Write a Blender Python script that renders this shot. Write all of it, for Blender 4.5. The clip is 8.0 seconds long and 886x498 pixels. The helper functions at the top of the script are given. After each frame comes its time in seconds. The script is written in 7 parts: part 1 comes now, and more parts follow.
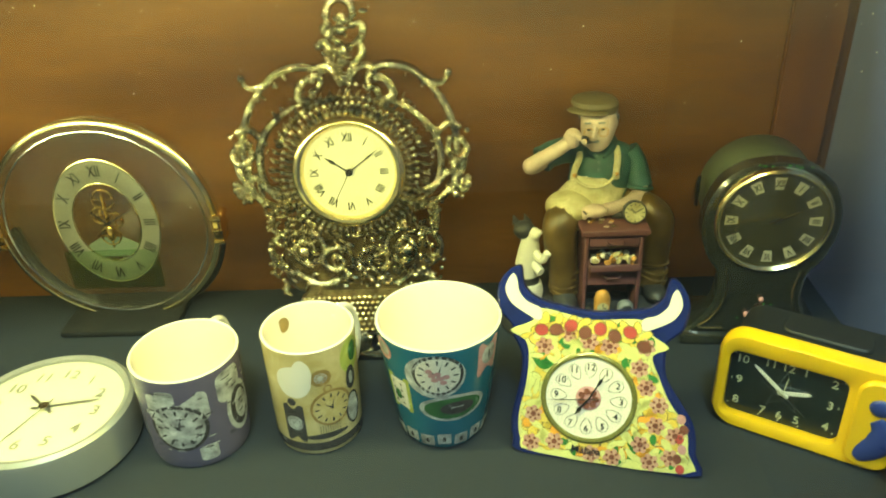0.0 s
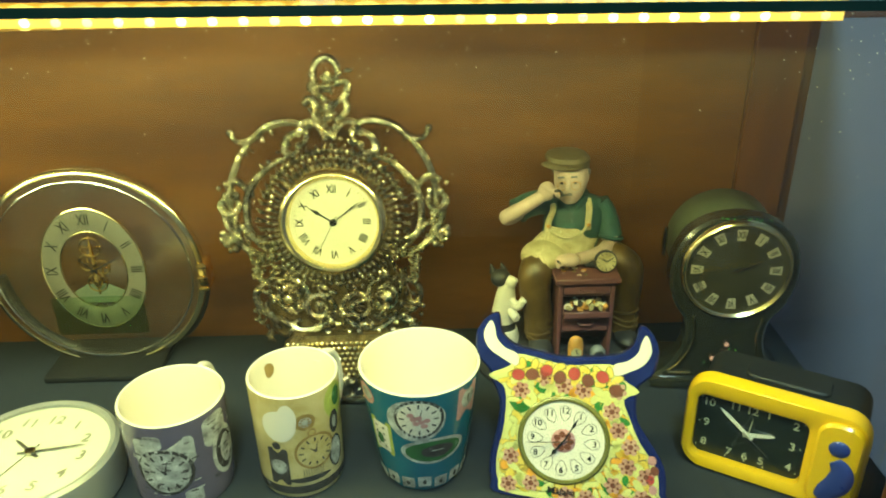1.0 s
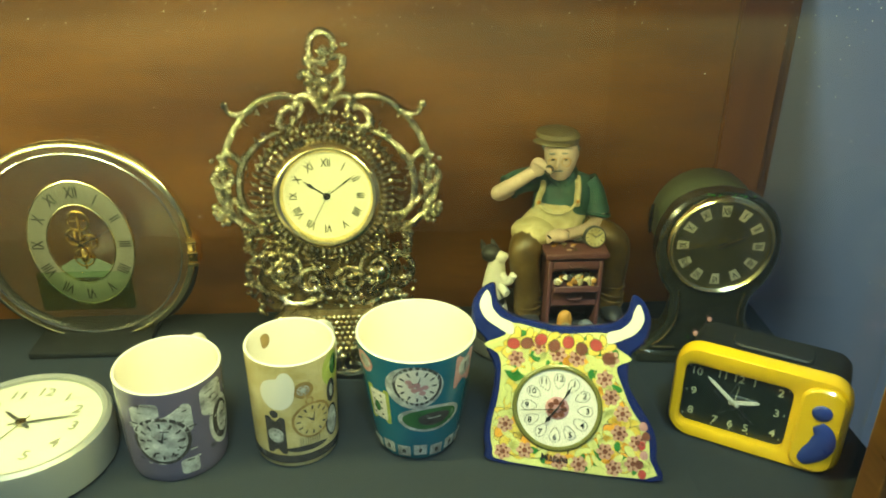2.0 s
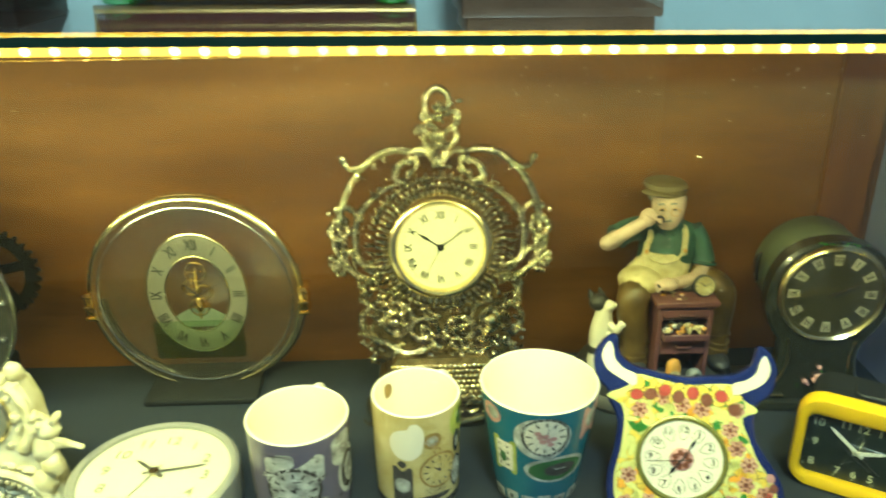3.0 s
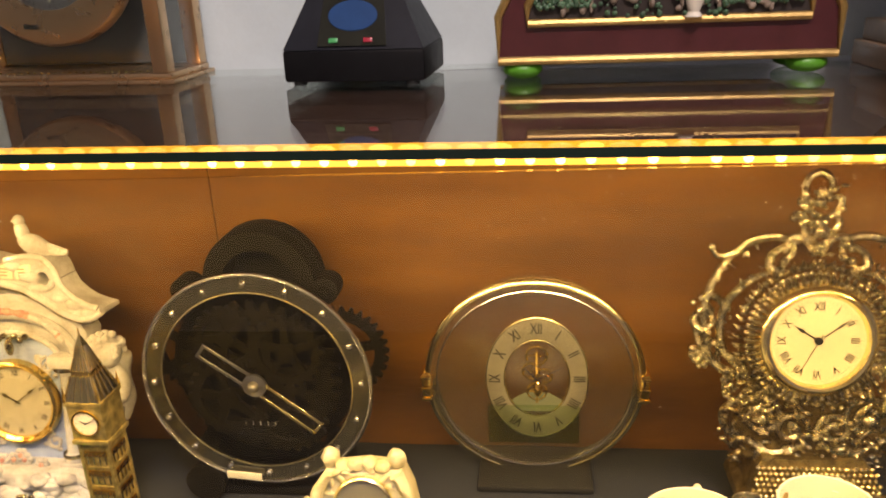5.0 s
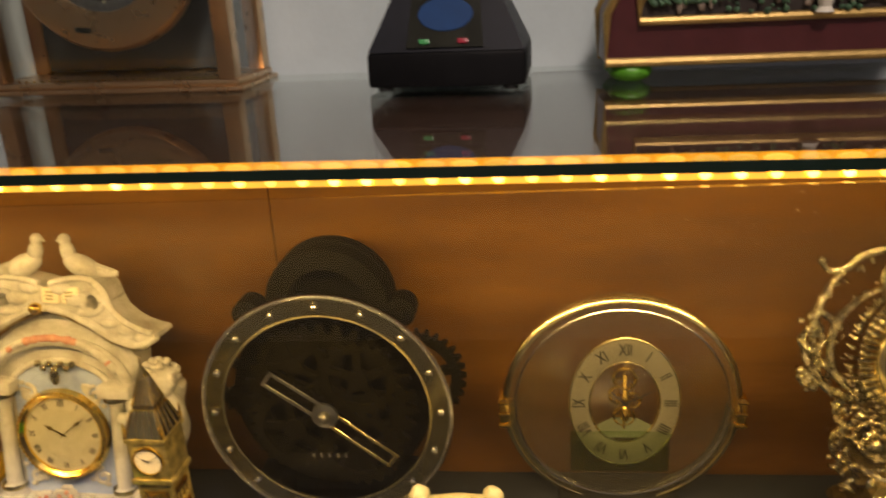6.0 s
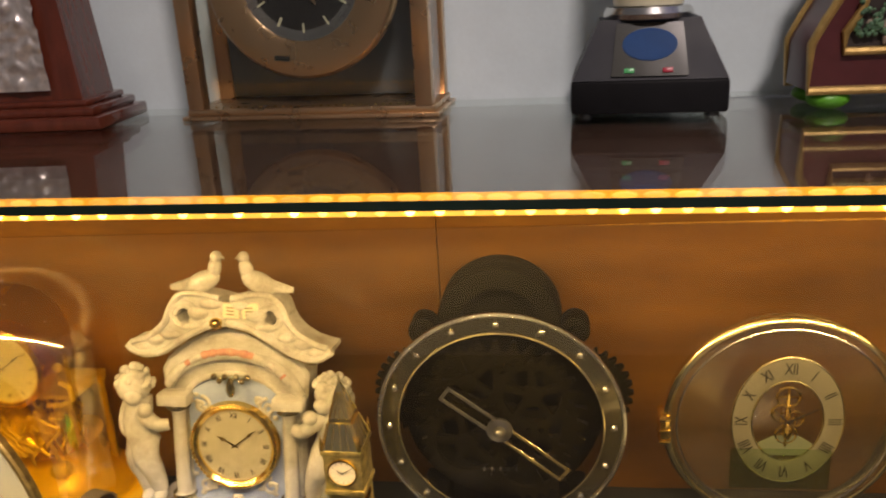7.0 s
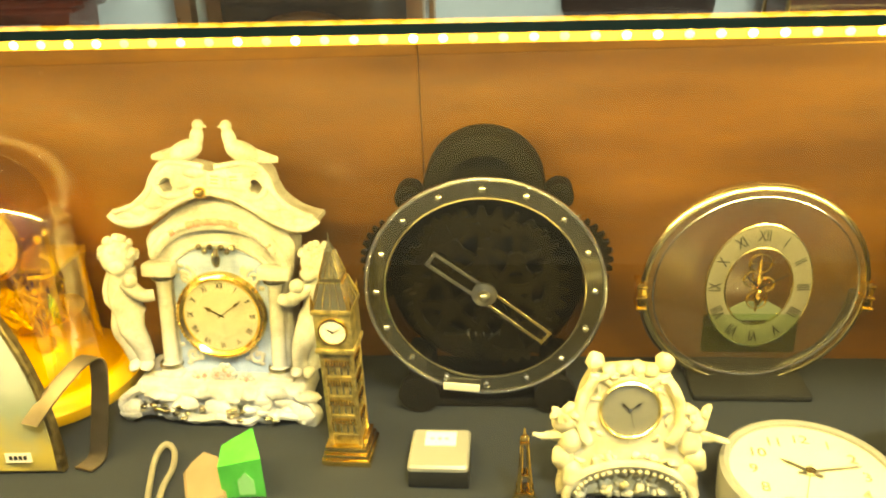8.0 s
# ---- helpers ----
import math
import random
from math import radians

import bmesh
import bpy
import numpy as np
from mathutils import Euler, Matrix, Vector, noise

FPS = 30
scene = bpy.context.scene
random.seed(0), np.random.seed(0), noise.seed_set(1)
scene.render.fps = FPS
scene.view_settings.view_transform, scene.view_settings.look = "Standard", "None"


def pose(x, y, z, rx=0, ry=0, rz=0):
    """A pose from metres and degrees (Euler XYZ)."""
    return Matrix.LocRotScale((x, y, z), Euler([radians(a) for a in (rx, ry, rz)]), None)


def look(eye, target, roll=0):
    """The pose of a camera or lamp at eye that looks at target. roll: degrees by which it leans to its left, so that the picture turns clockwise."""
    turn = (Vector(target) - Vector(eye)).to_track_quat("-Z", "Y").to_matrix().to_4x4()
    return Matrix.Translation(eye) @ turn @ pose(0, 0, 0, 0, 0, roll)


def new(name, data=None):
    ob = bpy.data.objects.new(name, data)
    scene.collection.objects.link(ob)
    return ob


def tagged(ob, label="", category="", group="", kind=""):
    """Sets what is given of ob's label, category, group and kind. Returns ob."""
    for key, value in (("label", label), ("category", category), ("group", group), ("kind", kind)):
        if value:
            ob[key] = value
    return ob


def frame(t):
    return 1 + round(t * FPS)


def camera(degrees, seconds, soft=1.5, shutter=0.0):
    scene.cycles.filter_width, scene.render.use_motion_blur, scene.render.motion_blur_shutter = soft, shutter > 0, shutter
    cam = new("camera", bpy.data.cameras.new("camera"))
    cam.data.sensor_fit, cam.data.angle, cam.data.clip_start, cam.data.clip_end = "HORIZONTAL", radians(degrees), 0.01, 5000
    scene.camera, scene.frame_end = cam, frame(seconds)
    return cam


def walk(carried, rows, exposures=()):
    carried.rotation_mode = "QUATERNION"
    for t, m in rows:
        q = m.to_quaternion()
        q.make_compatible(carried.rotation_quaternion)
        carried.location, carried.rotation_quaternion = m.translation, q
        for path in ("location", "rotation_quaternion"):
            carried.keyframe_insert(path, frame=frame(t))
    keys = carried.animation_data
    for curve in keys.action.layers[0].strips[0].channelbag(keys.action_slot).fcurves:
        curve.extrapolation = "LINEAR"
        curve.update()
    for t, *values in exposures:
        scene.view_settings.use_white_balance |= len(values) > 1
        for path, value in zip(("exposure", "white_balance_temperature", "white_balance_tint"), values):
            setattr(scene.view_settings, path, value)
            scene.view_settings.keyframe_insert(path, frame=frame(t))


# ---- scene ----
cam = camera(58.2, 8.0, soft=1.9, shutter=0.4)
PATH = [
    (0, (0.103, 0.081, 0.488), (0.066, 1.823, -0.493), -2.3),
    (0.5, (0.105, 0.07, 0.496), (0.112, 1.843, -0.429), -1.7),
    (1, (0.097, 0.056, 0.507), (0.13, 1.848, -0.38), -1.1),
    (1.2, (0.085, 0.049, 0.502), (0.119, 1.849, -0.37), -0.9),
    (2.3, (0.056, 0.034, 0.487), (0.207, 1.82, -0.401), 0.7),
    (2.5, (0.043, 0.032, 0.492), (0.184, 1.837, -0.359), 0.2),
    (3, (-0.018, 0.035, 0.508), (0.04, 1.864, -0.298), -0.7),
    (3.5, (-0.084, 0.031, 0.528), (-0.08, 1.87, -0.258), -1.4),
    (4, (-0.151, 0.002, 0.544), (-0.228, 1.868, -0.171), -2.6),
    (4.5, (-0.214, 0.009, 0.567), (-0.419, 1.87, -0.137), -3.1),
    (4.7, (-0.235, 0.028, 0.551), (-0.472, 1.895, -0.127), -2.7),
    (5.8, (-0.317, 0.12, 0.532), (-0.543, 1.98, -0.168), -3.8),
    (6, (-0.348, 0.114, 0.536), (-0.569, 1.984, -0.138), -3.5),
    (6.5, (-0.425, 0.093, 0.55), (-0.653, 1.978, -0.079), -3.2),
    (7, (-0.489, 0.078, 0.558), (-0.765, 1.953, -0.081), -3.7),
    (7.5, (-0.512, 0.065, 0.532), (-0.73, 1.906, -0.22), -2.8),
    (8, (-0.513, 0.049, 0.51), (-0.694, 1.864, -0.311), -2.7),
]
EXPOSURES = [
    (0.0, 0.22, 6050, -23), (1.0, 0.08, 5820, -26), (2.5, 0.15, 5830, -22), (3.0, 0.34, 5760, -24), (3.5, 0.03, 8900, -24), (4.0, -0.38, 9200, 3),
    (4.5, 0.20, 8500, 42), (6.0, -0.58, 9500, 35), (6.5, -0.63, 9500, 41), (7.0, -0.38, 8600, 38), (7.5, 0.33, 8000, 32), (8.0, 0.8, 9500, 3)]
walk(cam, [(t, look(eye, target, roll)) for t, eye, target, roll in PATH], EXPOSURES)

# ---- world and light ----
world = bpy.data.worlds.new("world")
scene.world = world
world.use_nodes = True
world.node_tree.nodes["Background"].inputs[0].default_value = (0.55, 0.66, 0.85, 1)
world.node_tree.nodes["Background"].inputs[1].default_value = 0.10


def area_lamp(name, m, sx, sy, watts, colour):
    data = bpy.data.lights.new(name, "AREA")
    data.shape, data.size, data.size_y, data.energy, data.color = "RECTANGLE", sx, sy, watts, colour
    ob = new(name, data)
    ob.matrix_world = m
    return ob


LED = (1.0, 0.81, 0.30)
TOP = pose(-0.25, 0, 0.4405, 0, 0.72, 0)
for x, w, e in ((-1.17, 0.26, 1.5), (-0.73, 0.60, 3.5), (-0.13, 0.60, 3.5), (0.375, 0.42, 2.35)):
    area_lamp("strip_lamp", TOP @ look((x, 0.524, -0.0175), (x, 0.60, -0.19)), w, 0.006, e, LED)
area_lamp("ceiling_lamp", look((0.10, -0.85, 2.33), (-0.35, 0.8, 0.5)), 0.35, 0.25, 56, (0.80, 0.92, 0.96))


# ---- materials ----
def mat(name, colour, rough=0.5, metal=0.0, var=0.12, scale=30.0, bump=0.0, spec=0.5, coat=0.0, colour2=None, stretch=(1, 1, 1)):
    m = bpy.data.materials.new(name)
    m.use_nodes = True
    nt = m.node_tree
    b = nt.nodes["Principled BSDF"]
    b.inputs["Roughness"].default_value = rough
    b.inputs["Metallic"].default_value = metal
    b.inputs["Specular IOR Level"].default_value = spec
    b.inputs["Coat Weight"].default_value = coat
    b.inputs["Coat Roughness"].default_value = 0.08
    tc = nt.nodes.new("ShaderNodeTexCoord")
    mp = nt.nodes.new("ShaderNodeMapping")
    mp.inputs["Scale"].default_value = stretch
    nt.links.new(tc.outputs["Object"], mp.inputs["Vector"])
    n1 = nt.nodes.new("ShaderNodeTexNoise")
    n1.inputs["Scale"].default_value = scale
    n1.inputs["Detail"].default_value = 6
    n2 = nt.nodes.new("ShaderNodeTexNoise")
    n2.inputs["Scale"].default_value = scale * 9
    n2.inputs["Detail"].default_value = 3
    for n in (n1, n2):
        nt.links.new(mp.outputs[0], n.inputs["Vector"])
    ad = nt.nodes.new("ShaderNodeMath")
    ad.operation = "MULTIPLY_ADD"
    ad.inputs[1].default_value = 0.35
    nt.links.new(n2.outputs["Fac"], ad.inputs[0])
    nt.links.new(n1.outputs["Fac"], ad.inputs[2])
    ramp = nt.nodes.new("ShaderNodeValToRGB")
    ramp.color_ramp.elements[0].position, ramp.color_ramp.elements[1].position = 0.4, 0.95
    c2 = colour2 or tuple(min(1, c * (1 + var)) for c in colour)
    c1 = tuple(c * (1 - var) for c in colour)
    ramp.color_ramp.elements[0].color = (*c1, 1)
    ramp.color_ramp.elements[1].color = (*c2, 1)
    nt.links.new(ad.outputs[0], ramp.inputs[0])
    nt.links.new(ramp.outputs[0], b.inputs["Base Color"])
    rr = nt.nodes.new("ShaderNodeMapRange")
    rr.inputs["To Min"].default_value = max(0.02, rough * 0.8)
    rr.inputs["To Max"].default_value = min(1, rough * 1.25)
    nt.links.new(n1.outputs["Fac"], rr.inputs["Value"])
    nt.links.new(rr.outputs[0], b.inputs["Roughness"])
    if bump:
        bp = nt.nodes.new("ShaderNodeBump")
        bp.inputs["Strength"].default_value = bump
        bp.inputs["Distance"].default_value = 0.001
        nt.links.new(ad.outputs[0], bp.inputs["Height"])
        nt.links.new(bp.outputs[0], b.inputs["Normal"])
    return m


def glass_mat(name, tint=(1, 1, 1), gloss=1.0, rough=0.0, f0=0.04):
    """Clear glass: a tinted see-through sheet whose gloss grows towards grazing angles."""
    m = bpy.data.materials.new(name)
    m.use_nodes = True
    nt = m.node_tree
    nt.nodes.remove(nt.nodes["Principled BSDF"])
    out = nt.nodes["Material Output"]
    tr = nt.nodes.new("ShaderNodeBsdfTransparent")
    tr.inputs[0].default_value = (*tint, 1)
    gl = nt.nodes.new("ShaderNodeBsdfGlossy")
    gl.inputs["Roughness"].default_value = rough
    gl.inputs["Color"].default_value = (gloss, gloss, gloss, 1)
    lw = nt.nodes.new("ShaderNodeLayerWeight")
    lw.inputs[0].default_value = 0.5
    pw = nt.nodes.new("ShaderNodeMath")
    pw.operation = "POWER"
    pw.inputs[1].default_value = 5.0
    nt.links.new(lw.outputs["Facing"], pw.inputs[0])
    ma = nt.nodes.new("ShaderNodeMath")
    ma.operation = "MULTIPLY_ADD"
    ma.inputs[1].default_value = 1 - f0
    ma.inputs[2].default_value = f0
    nt.links.new(pw.outputs[0], ma.inputs[0])
    mx = nt.nodes.new("ShaderNodeMixShader")
    nt.links.new(ma.outputs[0], mx.inputs[0])
    nt.links.new(tr.outputs[0], mx.inputs[1])
    nt.links.new(gl.outputs[0], mx.inputs[2])
    nt.links.new(mx.outputs[0], out.inputs[0])
    return m


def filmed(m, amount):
    """Lays an uneven pale film on a glass: fine dust, and painted haze for reflections."""
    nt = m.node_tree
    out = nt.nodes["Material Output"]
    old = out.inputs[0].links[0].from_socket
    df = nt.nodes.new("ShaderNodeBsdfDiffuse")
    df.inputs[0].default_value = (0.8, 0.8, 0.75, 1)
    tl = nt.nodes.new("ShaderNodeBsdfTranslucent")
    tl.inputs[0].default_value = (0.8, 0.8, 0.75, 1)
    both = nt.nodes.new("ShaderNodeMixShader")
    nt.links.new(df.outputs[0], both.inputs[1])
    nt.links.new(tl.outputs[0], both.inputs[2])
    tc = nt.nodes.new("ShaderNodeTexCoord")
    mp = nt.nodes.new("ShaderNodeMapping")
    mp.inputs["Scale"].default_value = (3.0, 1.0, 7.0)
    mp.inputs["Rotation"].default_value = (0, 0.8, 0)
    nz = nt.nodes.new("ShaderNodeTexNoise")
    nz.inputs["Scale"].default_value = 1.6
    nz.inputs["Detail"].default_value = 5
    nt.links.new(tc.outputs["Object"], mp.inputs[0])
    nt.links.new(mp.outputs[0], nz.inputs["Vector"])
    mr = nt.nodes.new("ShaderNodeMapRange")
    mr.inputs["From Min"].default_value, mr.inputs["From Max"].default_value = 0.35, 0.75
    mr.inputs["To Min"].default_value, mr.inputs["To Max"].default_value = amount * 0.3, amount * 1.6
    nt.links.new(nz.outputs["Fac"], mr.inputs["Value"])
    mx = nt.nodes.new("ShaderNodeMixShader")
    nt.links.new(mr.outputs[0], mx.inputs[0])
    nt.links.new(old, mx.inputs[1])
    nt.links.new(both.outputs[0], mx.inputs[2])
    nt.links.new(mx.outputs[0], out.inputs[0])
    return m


def glow_mat(name, colour, strength):
    m = bpy.data.materials.new(name)
    m.use_nodes = True
    b = m.node_tree.nodes["Principled BSDF"]
    b.inputs["Base Color"].default_value = (*colour, 1)
    b.inputs["Emission Color"].default_value = (*colour, 1)
    b.inputs["Emission Strength"].default_value = strength
    return m


def lamp_mat(name, colour, low, high):
    """Glowing lamps and lamp images, some brighter than others."""
    m = glow_mat(name, colour, low)
    nt = m.node_tree
    oi = nt.nodes.new("ShaderNodeObjectInfo")
    mr = nt.nodes.new("ShaderNodeMapRange")
    mr.inputs["To Min"].default_value, mr.inputs["To Max"].default_value = low, high
    nt.links.new(oi.outputs["Random"], mr.inputs["Value"])
    nt.links.new(mr.outputs[0], nt.nodes["Principled BSDF"].inputs["Emission Strength"])
    return m


WOOD = mat("varnished_wood", (0.138, 0.057, 0.0125), 0.30, 0, 0.46, 3.6, 0.10, coat=0.25, colour2=(0.215, 0.095, 0.021), stretch=(1, 1, 5))
WOOD_DARK = mat("dark_wood_trim", (0.13, 0.05, 0.013), 0.3, 0, 0.25, 8, 0.05, coat=0.3, stretch=(6, 6, 1))
TOP_WOOD = mat("glossy_brown_top", (0.15, 0.072, 0.048), 0.06, 0, 0.15, 6, 0, spec=0.7, coat=0.35, stretch=(1, 6, 1))
CLOTH = mat("dark_blue_cloth", (0.013, 0.018, 0.027), 0.85, 0, 0.25, 60, 0.4)
PLASTER = mat("white_plaster", (0.60, 0.72, 0.755), 0.9, 0, 0.05, 25, 0.5)
BLUE_WALL = mat("blue_grey_wall", (0.20, 0.21, 0.315), 0.9, 0, 0.06, 8, 0.1)
# film holds dust and streaks that stand in for room reflections
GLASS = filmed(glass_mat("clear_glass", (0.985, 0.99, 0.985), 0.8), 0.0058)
TOP_GLASS = glass_mat("top_glass", (0.93, 0.97, 0.95), 0.9, 0.01, 0.06)
# tape glows to imitate the halo between the small lamps
TAPE_HALO = glow_mat("lamp_tape_halo", (1.0, 0.62, 0.10), 0.95)
LED_GLOW = lamp_mat("lamp_glow", (1.0, 0.66, 0.15), 2.2, 13.0)
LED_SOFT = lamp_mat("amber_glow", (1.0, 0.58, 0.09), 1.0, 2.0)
AMBER = glow_mat("amber_edge_glow", (1.0, 0.50, 0.04), 0.95)
DUST = mat("dust", (0.85, 0.8, 0.6), 0.9)
FLOOR_TILE = mat("room_floor", (0.16, 0.13, 0.11), 0.5)
ROOM_GREY = mat("room_grey", (0.46, 0.47, 0.48), 0.9)
GREEN_GLASS = mat("green_glass_edge", (0.004, 0.02, 0.012), 0.08, 0, 0.2, 20, 0, spec=0.8)


# ---- mesh helpers ----
def link(name, bm, material, parent=None, label="", smooth=True):
    me = bpy.data.meshes.new(name)
    bm.to_mesh(me)
    bm.free()
    if smooth:
        for p in me.polygons:
            p.use_smooth = True
        me.set_sharp_from_angle(angle=radians(38))
    ob = new(name, me)
    for mm in (material if isinstance(material, (list, tuple)) else [material]):
        me.materials.append(mm)
    if parent:
        ob.parent = parent
    if label:
        ob["label"] = label
    return ob


def part(name, bm, material, parent, label="", smooth=True):
    return link(name, bm, material, parent, label, smooth)


def box_into(bm, x0, y0, z0, x1, y1, z1, bevel=0.0, m=None, seg=2):
    part_bm = bmesh.new()
    mm = Matrix.Translation(((x0 + x1) / 2, (y0 + y1) / 2, (z0 + z1) / 2)) @ Matrix.Diagonal((abs(x1 - x0), abs(y1 - y0), abs(z1 - z0), 1))
    bmesh.ops.create_cube(part_bm, size=1, matrix=mm)
    if bevel:
        bmesh.ops.bevel(part_bm, geom=part_bm.edges[:], offset=bevel, segments=seg, affect="EDGES", profile=0.5)
    if m is not None:
        bmesh.ops.transform(part_bm, matrix=m, verts=part_bm.verts[:])
    made = {v: bm.verts.new(v.co) for v in part_bm.verts}
    for f in part_bm.faces:
        bm.faces.new([made[v] for v in f.verts])
    part_bm.free()


def box(x0, y0, z0, x1, y1, z1, bevel=0.0, m=None, seg=2):
    bm = bmesh.new()
    box_into(bm, x0, y0, z0, x1, y1, z1, bevel, m, seg)
    return bm


def structure(name, bm, material, label, category, smooth=False):
    return tagged(link(name, bm, material, None, "", smooth), label, category, kind="structure")


def thing(name, m, label, category, group=""):
    ob = new(name)
    ob.empty_display_size = 0.02
    ob.matrix_world = m
    return tagged(ob, label, category, group)


def moved(bm, n0, m):
    bm.verts.ensure_lookup_table()
    bmesh.ops.transform(bm, matrix=m, verts=bm.verts[n0:])


def painted(bm, f0, idx):
    bm.faces.ensure_lookup_table()
    for f in bm.faces[f0:]:
        f.material_index = idx


def ball(bm, c, r, idx=0, seg=12, m=None):
    rr = (r, r, r) if isinstance(r, (int, float)) else r
    mm = Matrix.Translation(c) @ (m or Matrix()) @ Matrix.Diagonal((*rr, 1))
    rows = max(5, seg * 2 // 3)
    top, bot = bm.verts.new(mm @ Vector((0, 0, 1))), bm.verts.new(mm @ Vector((0, 0, -1)))
    rings = []
    for i in range(1, rows):
        a = math.pi * i / rows
        rings.append([bm.verts.new(mm @ Vector((math.sin(a) * math.cos(k * math.tau / seg), math.sin(a) * math.sin(k * math.tau / seg), math.cos(a)))) for k in range(seg)])
    made = []
    for k in range(seg):
        j = (k + 1) % seg
        made.append(bm.faces.new((top, rings[0][k], rings[0][j])))
        made.append(bm.faces.new((bot, rings[-1][j], rings[-1][k])))
        for r0, r1 in zip(rings, rings[1:]):
            made.append(bm.faces.new((r0[k], r1[k], r1[j], r0[j])))
    for f in made:
        f.material_index = idx


def bead(bm, c, r):
    ball(bm, c, r, 0, 7)


def tube(bm, pts, radii, seg=8, closed=False, idx=0, flat=1.0):
    """A swept round bar through pts; flat squashes it along the second axis."""
    f0 = len(bm.faces)
    pts = [Vector(p) for p in pts]
    n = len(pts)
    if isinstance(radii, (int, float)):
        radii = [radii] * n
    rings, ref = [], None
    for i, p in enumerate(pts):
        a = pts[(i - 1) % n] if (i or closed) else p
        b = pts[(i + 1) % n] if (i < n - 1 or closed) else p
        d = (b - a).normalized()
        if ref is None:
            ref = Vector((0, 1, 0)) if abs(d.y) < 0.9 else Vector((1, 0, 0))
        s = ref.cross(d)
        s = s.normalized() if s.length > 1e-6 else Vector((1, 0, 0))
        q = d.cross(s).normalized()
        ref = q
        rings.append([bm.verts.new(p + (s * math.cos(k * math.tau / seg) + q * math.sin(k * math.tau / seg) * flat) * radii[i]) for k in range(seg)])
    for i in range(n if closed else n - 1):
        r0, r1 = rings[i], rings[(i + 1) % n]
        for k in range(seg):
            bm.faces.new((r0[k], r0[(k + 1) % seg], r1[(k + 1) % seg], r1[k]))
    if not closed:
        bm.faces.new(rings[0][::-1])
        bm.faces.new(rings[-1])
    painted(bm, f0, idx)


def smoothed(pts, n=6, closed=False):
    """Catmull-Rom through pts."""
    P = [Vector(p) for p in pts]
    out, k = [], len(P)
    for i in range(k if closed else k - 1):
        a = P[(i - 1) % k] if closed or i > 0 else P[0]
        b, c = P[i], P[(i + 1) % k]
        d = P[(i + 2) % k] if closed or i < k - 2 else P[-1]
        for j in range(n):
            t = j / n
            out.append(0.5 * ((2 * b) + (c - a) * t + (2 * a - 5 * b + 4 * c - d) * t * t + (3 * b - a - 3 * c + d) * t ** 3))
    if not closed:
        out.append(P[-1])
    return out


def lathe(bm, prof, seg=32, m=None, idx=0, sx=1.0, sy=1.0):
    """Revolves (radius, height) rows about z."""
    n0, f0 = len(bm.verts), len(bm.faces)
    rings = []
    for r, z in prof:
        if r < 1e-6:
            rings.append([bm.verts.new((0, 0, z))])
        else:
            rings.append([bm.verts.new((sx * r * math.cos(k * math.tau / seg), sy * r * math.sin(k * math.tau / seg), z)) for k in range(seg)])
    for a, b in zip(rings, rings[1:]):
        for k in range(seg):
            k2 = (k + 1) % seg
            if len(a) == 1 and len(b) > 1:
                bm.faces.new((a[0], b[k2], b[k]))
            elif len(b) == 1 and len(a) > 1:
                bm.faces.new((a[k], a[k2], b[0]))
            elif len(a) > 1:
                bm.faces.new((a[k], a[k2], b[k2], b[k]))
    painted(bm, f0, idx)
    if m is not None:
        moved(bm, n0, m)


def turned(prof, seg=32, m=None, sx=1.0, sy=1.0):
    bm = bmesh.new()
    lathe(bm, prof, seg, m, 0, sx, sy)
    return bm


def ring(bm, R, r, m=None, seg=40, rs=8, idx=0, sx=1.0, sy=1.0, flat=1.0):
    n0 = len(bm.verts)
    tube(bm, [(R * sx * math.cos(a * math.tau / seg), R * sy * math.sin(a * math.tau / seg), 0) for a in range(seg)], r, rs, True, idx, flat)
    if m is not None:
        moved(bm, n0, m)


def slab(bm, pts, d, m=None, idx=0, rim=0.0):
    """An outline in x, y pushed up by d along z; rim rounds its upper edge."""
    n0, f0 = len(bm.verts), len(bm.faces)
    lo = [bm.verts.new((p[0], p[1], 0)) for p in pts]
    hi = [bm.verts.new((p[0], p[1], d - rim)) for p in pts]
    n = len(pts)
    bm.faces.new(lo[::-1])
    for i in range(n):
        bm.faces.new((lo[i], lo[(i + 1) % n], hi[(i + 1) % n], hi[i]))
    if rim:
        cx, cy = sum(p[0] for p in pts) / n, sum(p[1] for p in pts) / n
        top = []
        for i in range(n):
            a, b = Vector(pts[(i - 1) % n][:2]), Vector(pts[(i + 1) % n][:2])
            t = b - a
            nn = Vector((-t.y, t.x)).normalized() if t.length > 1e-9 else Vector((0, 0))
            top.append(bm.verts.new((pts[i][0] + nn.x * rim, pts[i][1] + nn.y * rim, d)))
        for i in range(n):
            bm.faces.new((hi[i], hi[(i + 1) % n], top[(i + 1) % n], top[i]))
        bm.faces.new(top)
    else:
        bm.faces.new(hi)
    painted(bm, f0, idx)
    if m is not None:
        moved(bm, n0, m)


def oval_pts(cx, cy, rx, ry, n=24):
    return [(cx + rx * math.cos(k * math.tau / n), cy + ry * math.sin(k * math.tau / n)) for k in range(n)]


def rounded(x0, y0, x1, y1, r, n=5):
    out = []
    for cx, cy, a in ((x1 - r, y0 + r, -90), (x1 - r, y1 - r, 0), (x0 + r, y1 - r, 90), (x0 + r, y0 + r, 180)):
        for k in range(n + 1):
            t = radians(a + 90 * k / n)
            out.append((cx + r * math.cos(t), cy + r * math.sin(t)))
    return out


LETTERS = {}


